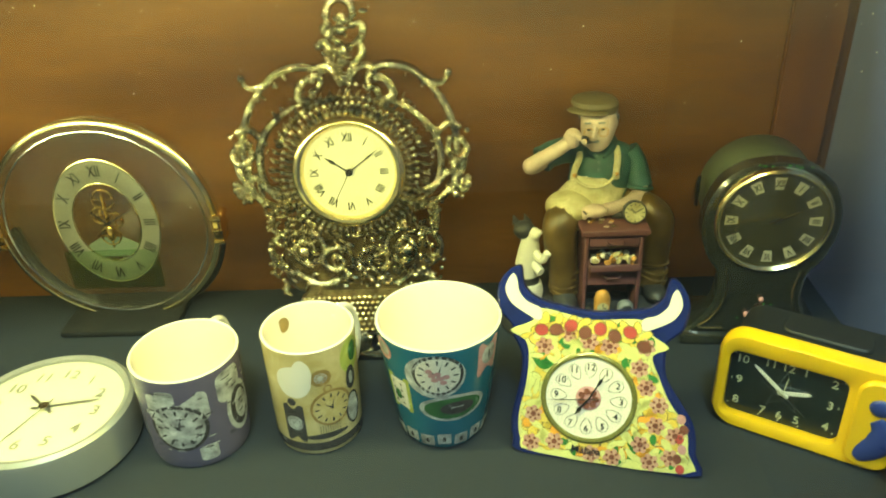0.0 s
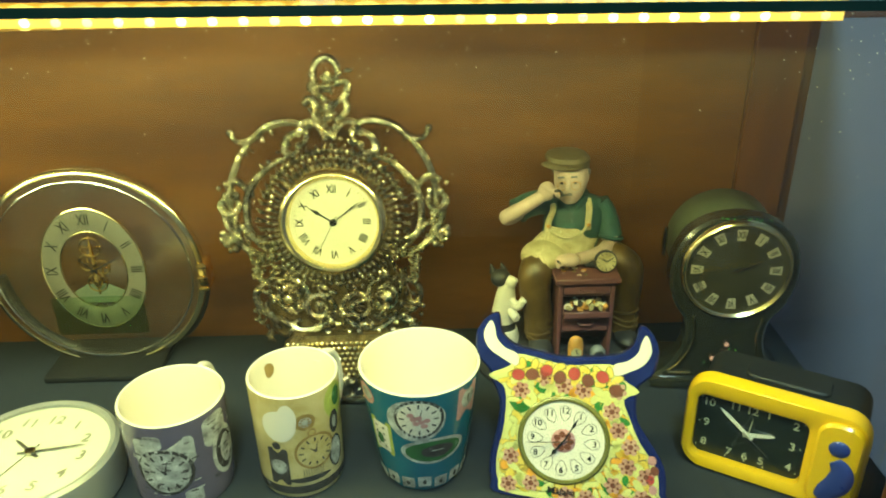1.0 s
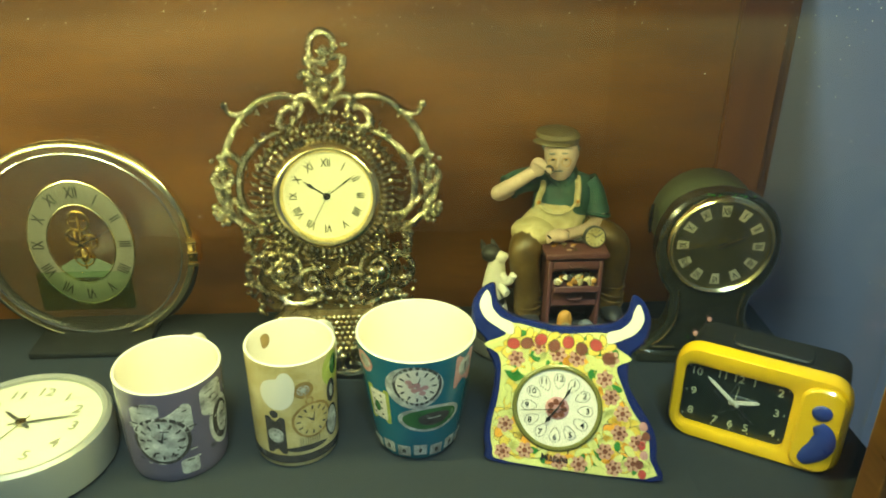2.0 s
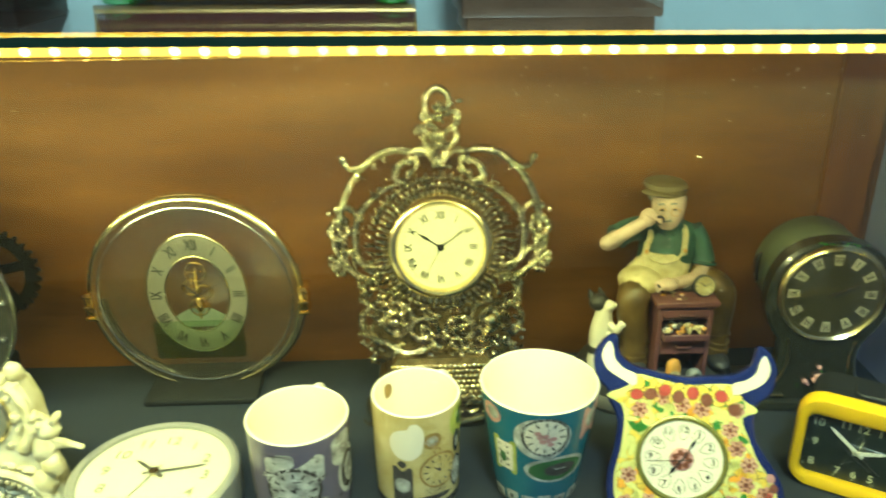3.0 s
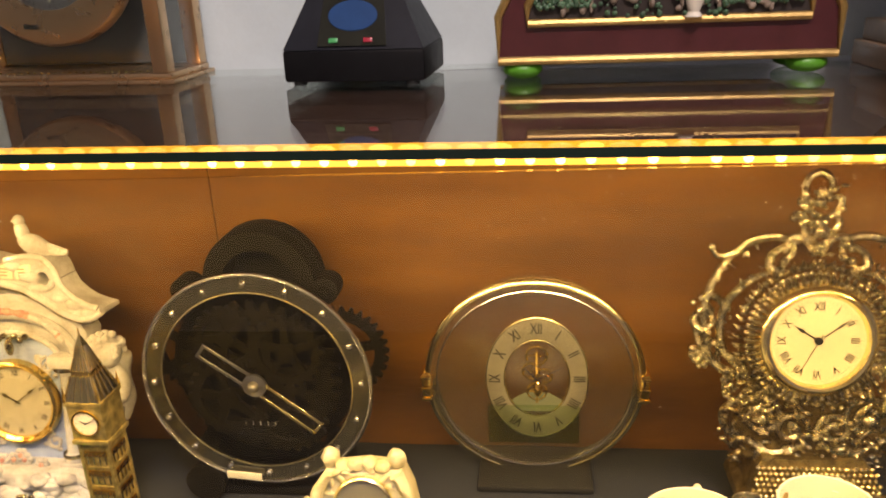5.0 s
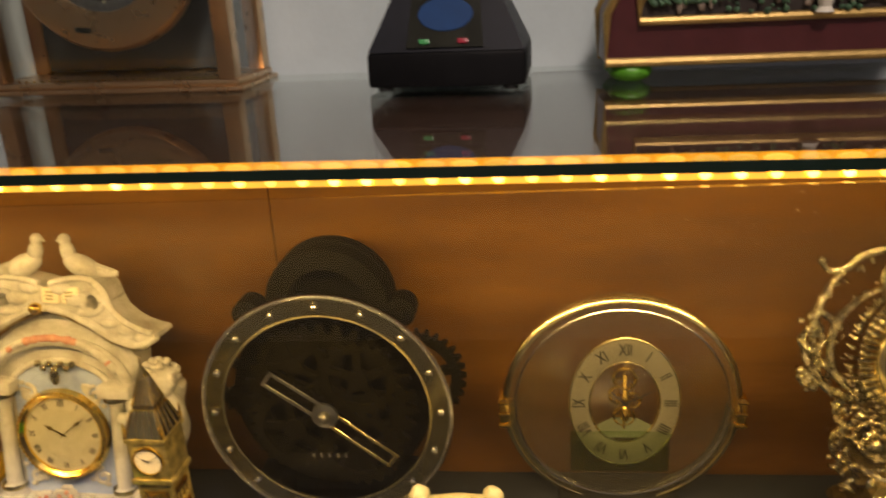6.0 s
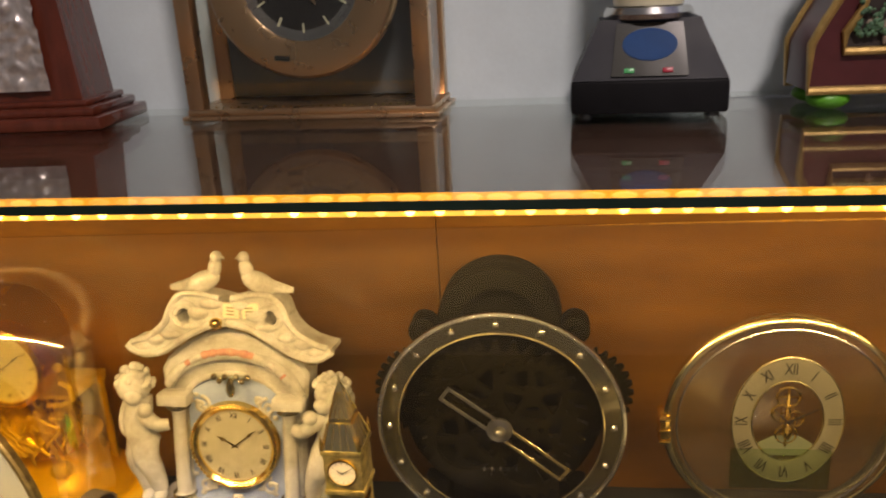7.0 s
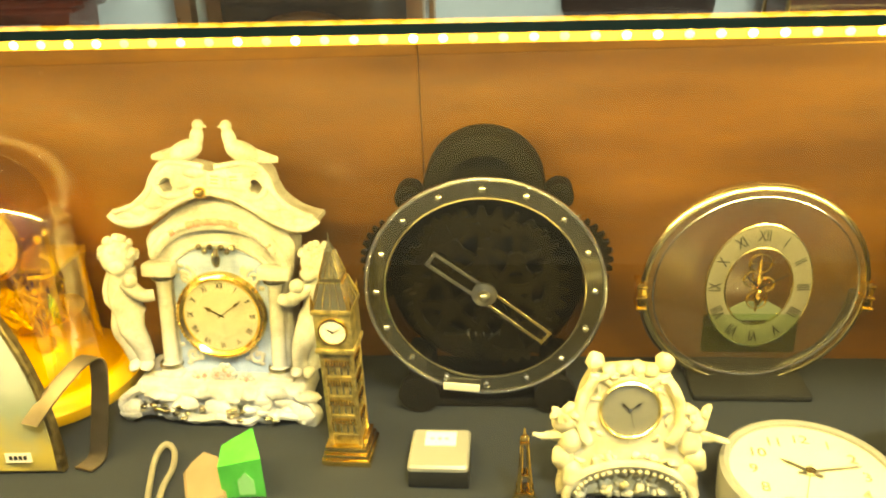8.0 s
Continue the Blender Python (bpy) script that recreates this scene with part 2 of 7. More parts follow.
def letters(text):
    if text not in LETTERS:
        cu = bpy.data.curves.new("letters", "FONT")
        cu.body, cu.size, cu.align_x, cu.align_y, cu.resolution_u = text, 1.0, "CENTER", "CENTER", 3
        cu.offset = 0.018
        ob = new("letters", cu)
        bpy.context.view_layer.update()
        LETTERS[text] = bpy.data.meshes.new_from_object(ob.evaluated_get(bpy.context.evaluated_depsgraph_get()))
        bpy.data.objects.remove(ob)
    return LETTERS[text]


def write(bm, text, size, m, idx=0, wide=1.0):
    n0, f0 = len(bm.verts), len(bm.faces)
    bm.from_mesh(letters(text))
    moved(bm, n0, m @ Matrix.Diagonal((size * wide, size, size, 1)))
    painted(bm, f0, idx)


ROMAN = ["XII", "I", "II", "III", "IIII", "V", "VI", "VII", "VIII", "IX", "X", "XI"]
ARABIC = ["12", "1", "2", "3", "4", "5", "6", "7", "8", "9", "10", "11"]
FACE = pose(0, 0, 0, 90)


def numerals(names, R, size, z=0.0006, turn=True, sx=1.0, sy=1.0, wide=1.0):
    bm = bmesh.new()
    for k, s in enumerate(names):
        a = -k * math.tau / 12
        rot = Matrix.Rotation(a if turn else 0, 4, "Z")
        write(bm, s, size, Matrix.Translation((-R * sx * math.sin(a), R * sy * math.cos(a), z)) @ rot, wide=wide)
    return bm


def ticks(R, l, w, n=60, z=0.0006):
    bm = bmesh.new()
    for k in range(n):
        m = Matrix.Rotation(k * math.tau / n, 4, "Z")
        f = 1.6 if k % 5 == 0 else 1.0
        n0 = len(bm.verts)
        vs = [bm.verts.new(p) for p in ((-w * f / 2, R - l, z), (w * f / 2, R - l, z), (w * f / 2, R, z), (-w * f / 2, R, z))]
        bm.faces.new(vs)
        moved(bm, n0, m)
    return bm


def pointer(degrees, length, tail, w, z, th=0.0006, tip=0.2, spade=0.0):
    """A clock hand turned clockwise from twelve."""
    bm = bmesh.new()
    if spade:
        p = [(-w * 0.35, -tail), (w * 0.35, -tail), (w * 0.35, length * 0.52), (spade, length * 0.66), (w * 0.3, length * 0.82), (0, length), (-w * 0.3, length * 0.82), (-spade, length * 0.66), (-w * 0.35, length * 0.52)]
    else:
        p = [(-w / 2, -tail), (w / 2, -tail), (w / 2 * 0.8, length * (1 - tip)), (w * 0.1, length), (-w * 0.1, length), (-w / 2 * 0.8, length * (1 - tip))]
    slab(bm, p, th, Matrix.Rotation(-radians(degrees), 4, "Z") @ Matrix.Translation((0, 0, z)))
    return bm


def on(bm, m):
    bmesh.ops.transform(bm, matrix=m, verts=bm.verts[:])
    return bm


def rough_up(bm, amount, size, seed=0.0):
    for v in bm.verts:
        v.co += noise.noise_vector(v.co / size + Vector((seed, seed * 2, 0))) * amount
    return bm


def spiral(cx, cz, r0, r1, a0, turns, y=0.0, n=18):
    """Points of a flat scroll in x, z."""
    return [(cx + (r0 + (r1 - r0) * k / n) * math.cos(radians(a0) + turns * math.tau * k / n), y, cz + (r0 + (r1 - r0) * k / n) * math.sin(radians(a0) + turns * math.tau * k / n)) for k in range(n + 1)]


# ---- the cabinet ----
YB, YE, XE, XL = 0.866, 0.495, 0.488, -1.55


def on_top(x, y, rz=0.0):
    """A pose on the cabinet's top, tilted a little right to fit the camera's view."""
    return TOP @ pose(x + 0.25, y, 0, 0, 0, rz)


cloth = bmesh.new()
bmesh.ops.create_grid(cloth, x_segments=120, y_segments=24, size=1, matrix=Matrix.Translation(((XL + 0.5) / 2, 0.68, 0)) @ Matrix.Diagonal(((0.5 - XL) / 2, 0.195, 1, 1)))
for v in cloth.verts:
    v.co.z -= 0.0012 * (0.5 + noise.noise(Vector((v.co.x * 9, v.co.y * 7, 0.3))))
structure("floor", cloth, CLOTH, "dark blue cloth covering the floor of the display cabinet", "cabinet floor", True)
structure("cabinet_bottom", box(XL, 0.47, -0.05, 0.5, YB, -0.004), WOOD_DARK, "wooden bottom board of the display cabinet", "cabinet bottom")
wall_back = structure("wall_back", box(XL, YB + 0.004, -0.05, 0.5, YB + 0.012, 0.43), WOOD_DARK, "varnished orange-brown wooden back of the cabinet", "back panel")
for a, b in ((XL, -0.6115), (-0.6105, 0.4325)):
    part("panel", box(a, YB, -0.05, b, YB + 0.004, 0.43, 0.0004), WOOD, wall_back, "varnished orange-brown wooden panel", False)
structure("corner_post", box(0.433, YB - 0.006, 0.0, 0.486, YB + 0.004, 0.432, 0.0015), WOOD_DARK, "dark varnished wooden corner post of the cabinet", "cabinet post")
structure("front_post", box(0.425, 0.466, -0.05, 0.50, 0.494, 0.428, 0.002), WOOD, "orange-brown wooden front corner post of the cabinet", "cabinet post")
structure("wall_left", box(XL - 0.02, 0.47, -0.05, XL, YB + 0.012, 0.43), WOOD_DARK, "wooden side wall of the display cabinet", "cabinet wall")
side = structure("side_glass", box(0.488, 0.496, 0.0, 0.492, YB - 0.006, 0.43), GLASS, "clear glass side pane of the display cabinet", "glass pane")
front = structure("front_glass", box(XL, 0.502, 0.0, 0.425, 0.505, 0.4255), GLASS, "clear dusty glass front of the display cabinet with painted reflection streaks", "glass pane")
side.visible_shadow = front.visible_shadow = False
structure("cabinet_top", on(box(-1.3, 0.515, -0.0135, 0.75, YB + 0.002, -0.0066, 0.001), TOP), TOP_WOOD, "dark brown varnished board topping the cabinet", "cabinet top")
sheet = structure("top_glass", on(box(-1.3, YE, -0.0062, 0.75, YB + 0.002, 0.0, 0.0008), TOP), TOP_GLASS, "glossy brown-reflecting glass sheet on the cabinet top", "glass sheet")
sheet.visible_shadow = False
structure("glass_edge", on(box(-1.3, YE - 0.0012, -0.0060, 0.75, YE - 0.0002, -0.0002), TOP), GREEN_GLASS, "dark green polished front edge of the glass sheet", "glass edge")
structure("wall_room", box(-3, YB + 0.004, 0.436, 3, YB + 0.06, 2.4), PLASTER, "white rough plaster wall behind the cabinet", "wall")
structure("wall_blue", box(0.80, -1.6, -0.9, 0.84, YB + 0.004, 2.4), BLUE_WALL, "plain blue-grey painted wall beside the cabinet", "wall")
structure("wall_below", box(0.5, YB + 0.004, -0.9, 0.80, YB + 0.06, 0.436), BLUE_WALL, "plain blue-grey painted wall beside the cabinet", "wall")
structure("room_floor", box(-3, -2.0, -0.95, 3, YB + 0.06, -0.9), FLOOR_TILE, "dull grey-brown floor of the room", "floor")
# unseen surfaces added round the room; their grey lifts reflections in metal
structure("room_wall_behind", box(-3, -2.05, -0.9, 3, -2.0, 2.4), ROOM_GREY, "unseen plain grey wall added across the room", "wall")
structure("room_wall_left", box(-3.05, -2.05, -0.9, -3, YB + 0.06, 2.4), ROOM_GREY, "unseen plain grey side wall added to the room", "wall")
structure("ceiling", box(-3.05, -2.05, 2.4, 3.05, YB + 0.06, 2.45), ROOM_GREY, "unseen plain pale ceiling added over the room", "ceiling")

# the strip of small lamps under the glass edge
strip = thing("led_strip", TOP.copy(), "warm yellow strip of small lamps under the glass edge", "light strip")
part("tape", box(-1.3, 0.512, -0.0142, 0.585, 0.5146, -0.0068), TAPE_HALO, strip, "lamp tape with lamp halo painted in as glow")
diode = bmesh.new()
ball(diode, (0, 0.5108, -0.0112), (0.0029, 0.0012, 0.0025), 0, 12)
first = None
for k in range(96):
    x = -1.06 + k * 0.0172
    if first is None:
        first = part("diode", diode, LED_GLOW, strip)
        first.location.x = x
    else:
        o = first.copy()
        scene.collection.objects.link(o)
        o.location.x = x
# glowing copies added for the lamps' image in the upper face of the glass
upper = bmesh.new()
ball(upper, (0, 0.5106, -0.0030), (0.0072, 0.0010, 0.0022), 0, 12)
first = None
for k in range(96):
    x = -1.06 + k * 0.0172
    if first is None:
        first = part("lamp_prism", upper, LED_SOFT, strip, "added amber image of a lamp in the glass")
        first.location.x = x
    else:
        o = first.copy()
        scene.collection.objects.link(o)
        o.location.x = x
# added band: lamp light showing in the glass, drawn as its own glow
part("amber_line", box(-1.3, 0.5113, -0.0058, 0.585, 0.5125, -0.0004), AMBER, strip, "amber glow added behind the glass edge for lamp light")

# dust on the front glass
dust = bmesh.new()
rng = random.Random(4)
for k in range(420):
    near = rng.random() < 0.6
    x = rng.choice((rng.gauss(0.37, 0.05), rng.gauss(0.05, 0.10), rng.gauss(-0.86, 0.03), rng.uniform(-0.3, 0.42)))
    z = 0.425 - abs(rng.gauss(0, 0.02 if near else 0.07))
    if -1.3 < x < 0.42:
        bmesh.ops.create_icosphere(dust, subdivisions=0, radius=rng.uniform(0.00012, 0.00042), matrix=Matrix.Translation((x, 0.5016, z)))
tagged(link("dust", dust, DUST), "pale specks of dust on the front glass", "dust", kind="stuff")

# ---- materials of the things ----
# pale mottling imitates glints on the bronze, dark mottling its shaded crevices
BRONZE = mat("glint_mottled_bronze", (0.115, 0.095, 0.055), 0.22, 1.0, 0.6, 130, 1.0, colour2=(0.84, 0.77, 0.56))
BRONZE_DARK = mat("dark_bronze", (0.10, 0.075, 0.035), 0.42, 0.9, 0.5, 110, 0.8, colour2=(0.34, 0.26, 0.12))
GOLD = mat("polished_gold", (0.90, 0.62, 0.20), 0.14, 1.0, 0.12, 60)
PALE_GOLD = mat("pale_gold", (0.92, 0.78, 0.44), 0.20, 1.0, 0.12, 60)
BRASS = mat("brushed_brass", (0.66, 0.43, 0.25), 0.28, 0.95, 0.04, 60)
CHROME = mat("dull_chrome", (0.62, 0.62, 0.60), 0.2, 1.0, 0.1, 60)
STEEL = mat("grey_steel", (0.34, 0.35, 0.36), 0.34, 1.0, 0.2, 80, 0.1)
SILVER_PAINT = mat("silver_plastic", (0.34, 0.34, 0.31), 0.38, 0.3, 0.06, 80)
IVORY = mat("ivory_dial", (0.68, 0.66, 0.54), 0.45, 0, 0.05, 40)
WHITE = mat("white_glaze", (0.78, 0.72, 0.60), 0.16, 0, 0.04, 40)
WHITE_ENAMEL = mat("white_enamel", (0.84, 0.83, 0.78), 0.2, 0, 0.04, 40)
SILVER_DIAL = mat("silver_chapter_ring", (0.24, 0.235, 0.20), 0.45, 0.3, 0.08, 160, 0.1)
BLACK = mat("black_ink", (0.012, 0.012, 0.013), 0.4, 0, 0.1, 60)
BLACK_GLOSS = mat("black_lacquer", (0.020, 0.021, 0.015), 0.16, 0, 0.3, 40, spec=0.7, coat=0.6)
BLACK_SOFT = mat("black_plastic", (0.014, 0.015, 0.015), 0.5, 0, 0.25, 60, 0.1, spec=0.3)
GREEN_GREY = mat("olive_drum", (0.090, 0.105, 0.066), 0.42, 0, 0.25, 30)
LILAC = mat("lilac_grey_glaze", (0.115, 0.10, 0.155), 0.2, 0, 0.12, 50)
CREAM_PRINT = mat("cream_print", (0.54, 0.39, 0.10), 0.2, 0, 0.3, 25, colour2=(0.70, 0.60, 0.34))
TEAL = mat("teal_glaze", (0.030, 0.135, 0.20), 0.18, 0, 0.18, 40)
GREY_PRINT = mat("grey_print", (0.30, 0.29, 0.29), 0.25, 0, 0.6, 90, colour2=(0.72, 0.71, 0.66))
DARK_PRINT = mat("dark_print", (0.055, 0.05, 0.05), 0.25, 0, 0.4, 120)
OCHRE_PRINT = mat("ochre_print", (0.30, 0.20, 0.07), 0.25, 0, 0.3, 120)
GREEN_PRINT = mat("green_print", (0.05, 0.13, 0.045), 0.25, 0, 0.3, 80)
LIME_PRINT = mat("lime_print", (0.42, 0.45, 0.10), 0.25, 0, 0.3, 80)
PINK_PRINT = mat("pink_print", (0.52, 0.28, 0.27), 0.25, 0, 0.2, 80)
RED_PRINT = mat("red_print", (0.42, 0.07, 0.06), 0.2, 0, 0.25, 80)
COBALT = mat("cobalt_glaze", (0.010, 0.017, 0.105), 0.14, 0, 0.3, 60)
YELLOW_GLAZE = mat("yellow_glaze", (0.80, 0.55, 0.06), 0.16, 0, 0.15, 90, colour2=(0.84, 0.66, 0.16))
LIME_GLAZE = mat("pale_lime_glaze", (0.68, 0.66, 0.24), 0.16, 0, 0.15, 70)
MAROON_GLAZE = mat("maroon_glaze", (0.20, 0.075, 0.05), 0.16, 0, 0.25, 90)
PINK_GLAZE = mat("pink_glaze", (0.56, 0.27, 0.20), 0.16, 0, 0.25, 90, colour2=(0.66, 0.42, 0.30))
ORANGE_GLAZE = mat("amber_glaze", (0.80, 0.38, 0.05), 0.16, 0, 0.2, 90)
OLIVE_LINE = mat("olive_line", (0.16, 0.15, 0.04), 0.2, 0, 0.2, 90)
PLAQUE = mat("cream_plaque", (0.44, 0.42, 0.33), 0.4, 0.1, 0.1, 120)
LEAF_GLAZE = mat("leaf_green_glaze", (0.07, 0.22, 0.045), 0.16, 0, 0.25, 90)
YELLOW_PLASTIC = mat("yellow_plastic", (0.84, 0.53, 0.012), 0.20, 0, 0.05, 30, coat=0.4)
NAVY_PLASTIC = mat("blue_plastic", (0.03, 0.05, 0.25), 0.3, 0, 0.1, 40)
DIAL_BLACK = mat("black_green_dial", (0.010, 0.016, 0.012), 0.3, 0, 0.3, 40)
LUME = mat("pale_lume", (0.58, 0.60, 0.42), 0.5, 0, 0.05, 60)
PORCELAIN = mat("cream_porcelain", (0.48, 0.46, 0.42), 0.2, 0, 0.34, 34, 0.8, colour2=(0.68, 0.71, 0.76))
PORCELAIN_BLUE = mat("blue_tinted_porcelain", (0.30, 0.42, 0.78), 0.22, 0, 0.25, 40, colour2=(0.46, 0.58, 0.84))
PORCELAIN_PINK = mat("pink_porcelain", (0.58, 0.22, 0.22), 0.25, 0, 0.25, 130, colour2=(0.66, 0.40, 0.32))
FAINT = mat("faint_print", (0.30, 0.28, 0.20), 0.4)
CLEAR = glass_mat("thin_clear_glass", (0.97, 0.97, 0.94), 0.8)
# pale film on the acrylic imitates the lamp strip's hazy reflection
SMOKED = filmed(glass_mat("smoked_acrylic", (0.88, 0.87, 0.76), 0.8, 0.22, 0.14), 0.03)
SMOKED_DARK = glass_mat("dark_smoked_glass", (0.42, 0.41, 0.38), 0.4, 0.0, 0.02)


def wrapped(bm, rf, axis=(0, 0), lift=0.0004):
    """Lays a flat drawing (x along the girth at degrees, y up) round a mug whose radius at height z is rf(z)."""
    for v in bm.verts:
        a = v.co.x
        r = rf(v.co.y) + lift + v.co.z
        v.co = Vector((r * math.sin(a), -r * math.cos(a), v.co.y))
    return bm


def patch(bm, a, z, w, h, R, idx=0, lift=0.0, corner=None, n=10):
    """A round or rounded printed patch: degrees a, height z, size in metres on a girth of radius R."""
    f0, rings = len(bm.faces), []
    for k in range(1, 5):
        s = k / 4
        pts = oval_pts(0, 0, w / 2 * s, h / 2 * s, 28) if corner is None else rounded(-w / 2 * s, -h / 2 * s, w / 2 * s, h / 2 * s, corner * s, 6)
        rings.append([bm.verts.new((radians(a) + p[0] / R, z + p[1], lift)) for p in pts])
    c = bm.verts.new((radians(a), z, lift))
    q = len(rings[0])
    for i in range(q):
        bm.faces.new((c, rings[0][i], rings[0][(i + 1) % q]))
        for r0, r1 in zip(rings, rings[1:]):
            bm.faces.new((r0[i], r1[i], r1[(i + 1) % q], r0[(i + 1) % q]))
    painted(bm, f0, idx)


def watch_print(bm, a, z, r, R, face, ink, rim, roman=False):
    """A printed round watch: rim, face, numerals or bars, hands."""
    patch(bm, a, z, r * 2.3, r * 2.3, R, rim, 0.0)
    patch(bm, a, z, r * 2.0, r * 2.0, R, face, 0.00015)
    f0, n0 = len(bm.faces), len(bm.verts)
    for k in range(12):
        t = k * math.tau / 12
        m = Matrix.Translation((r * 0.78 * math.sin(t), r * 0.78 * math.cos(t), 0)) @ Matrix.Rotation(-t, 4, "Z")
        p = [m @ Vector(q) for q in ((-r * 0.04, -r * 0.12, 0), (r * 0.04, -r * 0.12, 0), (r * 0.05, r * 0.12, 0), (-r * 0.05, r * 0.12, 0))]
        bm.faces.new([bm.verts.new((radians(a) + q.x / R, z + q.y, 0.0003)) for q in p])
    for t, l, w in ((-50, 0.5, 0.07), (15, 0.7, 0.05)):
        t = radians(t)
        d, s = Vector((math.sin(t), math.cos(t))), Vector((math.cos(t), -math.sin(t)))
        p = [s * r * w, d * r * l, -s * r * w, -d * r * 0.12]
        bm.faces.new([bm.verts.new((radians(a) + q.x / R, z + q.y, 0.0003)) for q in p])
    painted(bm, f0, ink)


def mug(m, rt, rb, h, outer, label, handle_at, curve=0.0):
    root = thing("mug", m, label, "mug", "printed mugs")
    rf = lambda z: rb + (rt - rb) * (z / h) ** (0.75 if curve else 1.0)
    bm = bmesh.new()
    out = [(0, 0.002), (rb * 0.82, 0.002), (rb * 0.86, 0.0), (rb * 0.97, 0.0012)] + [(rf(h * k / 14), h * k / 14) for k in range(1, 14)] + [(rf(h) - 0.0001, h - 0.0012)]
    lathe(bm, out, 56, idx=0)
    t = 0.0032
    inn = [(rf(h) - 0.0001, h - 0.0012), (rf(h) - t * 0.35, h), (rf(h) - t * 0.8, h - 0.0006)] + [(rf(h * k / 8) - t, h * k / 8) for k in range(7, 0, -1)] + [(rb * 0.75, 0.006), (0, 0.0055)]
    lathe(bm, inn, 56, idx=1)
    part("body", bm, [outer, WHITE], root)
    if handle_at is not None:
        bm = bmesh.new()
        a = radians(handle_at)
        d = Vector((math.sin(a), -math.cos(a), 0))
        pts = smoothed([d * (rf(h * f) - 0.002 + o) + Vector((0, 0, h * f)) for f, o in ((0.86, 0), (0.9, 0.012), (0.78, 0.026), (0.5, 0.03), (0.26, 0.018), (0.18, 0))], 5)
        tube(bm, pts, 0.0042, 10)
        part("handle", bm, WHITE, root)
    return root, rf


def print_part(root, bm, rf, mats, name="print"):
    part(name, wrapped(bm, rf), mats, root, smooth=False)


# ---- the mugs ----
rng = random.Random(14)
root, rf = mug(pose(-0.130, 0.622, 0), 0.0455, 0.0435, 0.095, LILAC, "lilac-grey ceramic mug printed with grey pocket watches", 168)
bm = bmesh.new()
patch(bm, 2, 0.066, 0.052, 0.030, 0.045, 0, 0.0, 0.006)
patch(bm, -8, 0.078, 0.016, 0.014, 0.045, 0, 0.0001, 0.004)
watch_print(bm, 0, 0.046, 0.0215, 0.045, 1, 2, 2)
for k in range(46):
    a, q = rng.uniform(-34, 34), rng.uniform(0.016, 0.084)
    patch(bm, a, q, rng.uniform(0.002, 0.008), rng.uniform(0.0006, 0.0016), 0.045, rng.choice((0, 2, 2)), 0.00045, 0.0003, 3)
print_part(root, bm, rf, [GREY_PRINT, GREY_PRINT, DARK_PRINT], "watch_print")
bm = bmesh.new()
for k in range(26):
    patch(bm, rng.uniform(52, 88), rng.uniform(0.022, 0.084), rng.uniform(0.002, 0.006), rng.uniform(0.0006, 0.0018), 0.045, rng.choice((0, 1, 1)), 0.00045, 0.0003, 3)
patch(bm, 62, 0.074, 0.026, 0.030, 0.045, 0, 0.0, 0.007)
patch(bm, 72, 0.046, 0.030, 0.050, 0.045, 0, 0.0001)
patch(bm, 72, 0.046, 0.022, 0.040, 0.045, 1, 0.0002)
patch(bm, 75, 0.046, 0.016, 0.030, 0.045, 0, 0.0003)
patch(bm, 26, 0.016, 0.016, 0.016, 0.045, 0, 0.0, 0.004)
for k in range(3):
    patch(bm, 58 + 4 * k, 0.082 - 0.006 * k, 0.010, 0.001, 0.045, 1, 0.0003, 0.0004)
print_part(root, bm, rf, [GREY_PRINT, DARK_PRINT], "scroll_print")

root, rf = mug(pose(-0.025, 0.629, 0), 0.0395, 0.0375, 0.110, CREAM_PRINT, "cream and yellow ceramic mug printed with watches and a lantern", 152)
bm = bmesh.new()
patch(bm, -14, 0.080, 0.030, 0.032, 0.039, 0)
patch(bm, -2, 0.088, 0.016, 0.030, 0.039, 0, 0.0001)
print_part(root, bm, rf, [WHITE], "pale_print")
bm = bmesh.new()
watch_print(bm, 30, 0.050, 0.0165, 0.039, 0, 1, 2)
patch(bm, 27, 0.071, 0.008, 0.008, 0.039, 2, 0.0)
patch(bm, 27, 0.071, 0.005, 0.005, 0.039, 0, 0.0002)
print_part(root, bm, rf, [CREAM_PRINT, DARK_PRINT, OCHRE_PRINT], "watch_print")
bm = bmesh.new()
patch(bm, 20, 0.083, 0.018, 0.017, 0.039, 0)
patch(bm, 20, 0.083, 0.011, 0.010, 0.039, 1, 0.0002)
for k in range(8):
    patch(bm, 20 + 5.5 * math.cos(k * 0.785), 0.083 + 0.0037 * math.sin(k * 0.785), 0.002, 0.002, 0.039, 0, 0.0003)
print_part(root, bm, rf, [OCHRE_PRINT, GREY_PRINT], "star_print")
bm = bmesh.new()
patch(bm, -20, 0.036, 0.019, 0.040, 0.039, 0, 0.0, 0.002)
patch(bm, -20, 0.059, 0.008, 0.008, 0.039, 0)
watch_print(bm, -20, 0.036, 0.0068, 0.039, 1, 0, 1)
patch(bm, 20, 0.021, 0.040, 0.006, 0.039, 0, 0.0002)
for k in range(9):
    patch(bm, 12 + 3.2 * k, 0.028, 0.0006, 0.010, 0.039, 0, 0.0002, 0.0003)
for k in range(24):
    patch(bm, -80 + 8 * k, 0.0105, 0.0062, 0.0085, 0.039, 0, 0.0002, 0.0005)
patch(bm, 62, 0.070, 0.012, 0.024, 0.039, 0, 0.0002)
patch(bm, 62, 0.070, 0.005, 0.013, 0.039, 1, 0.0003)
patch(bm, 62, 0.038, 0.018, 0.034, 0.039, 0, 0.0001)
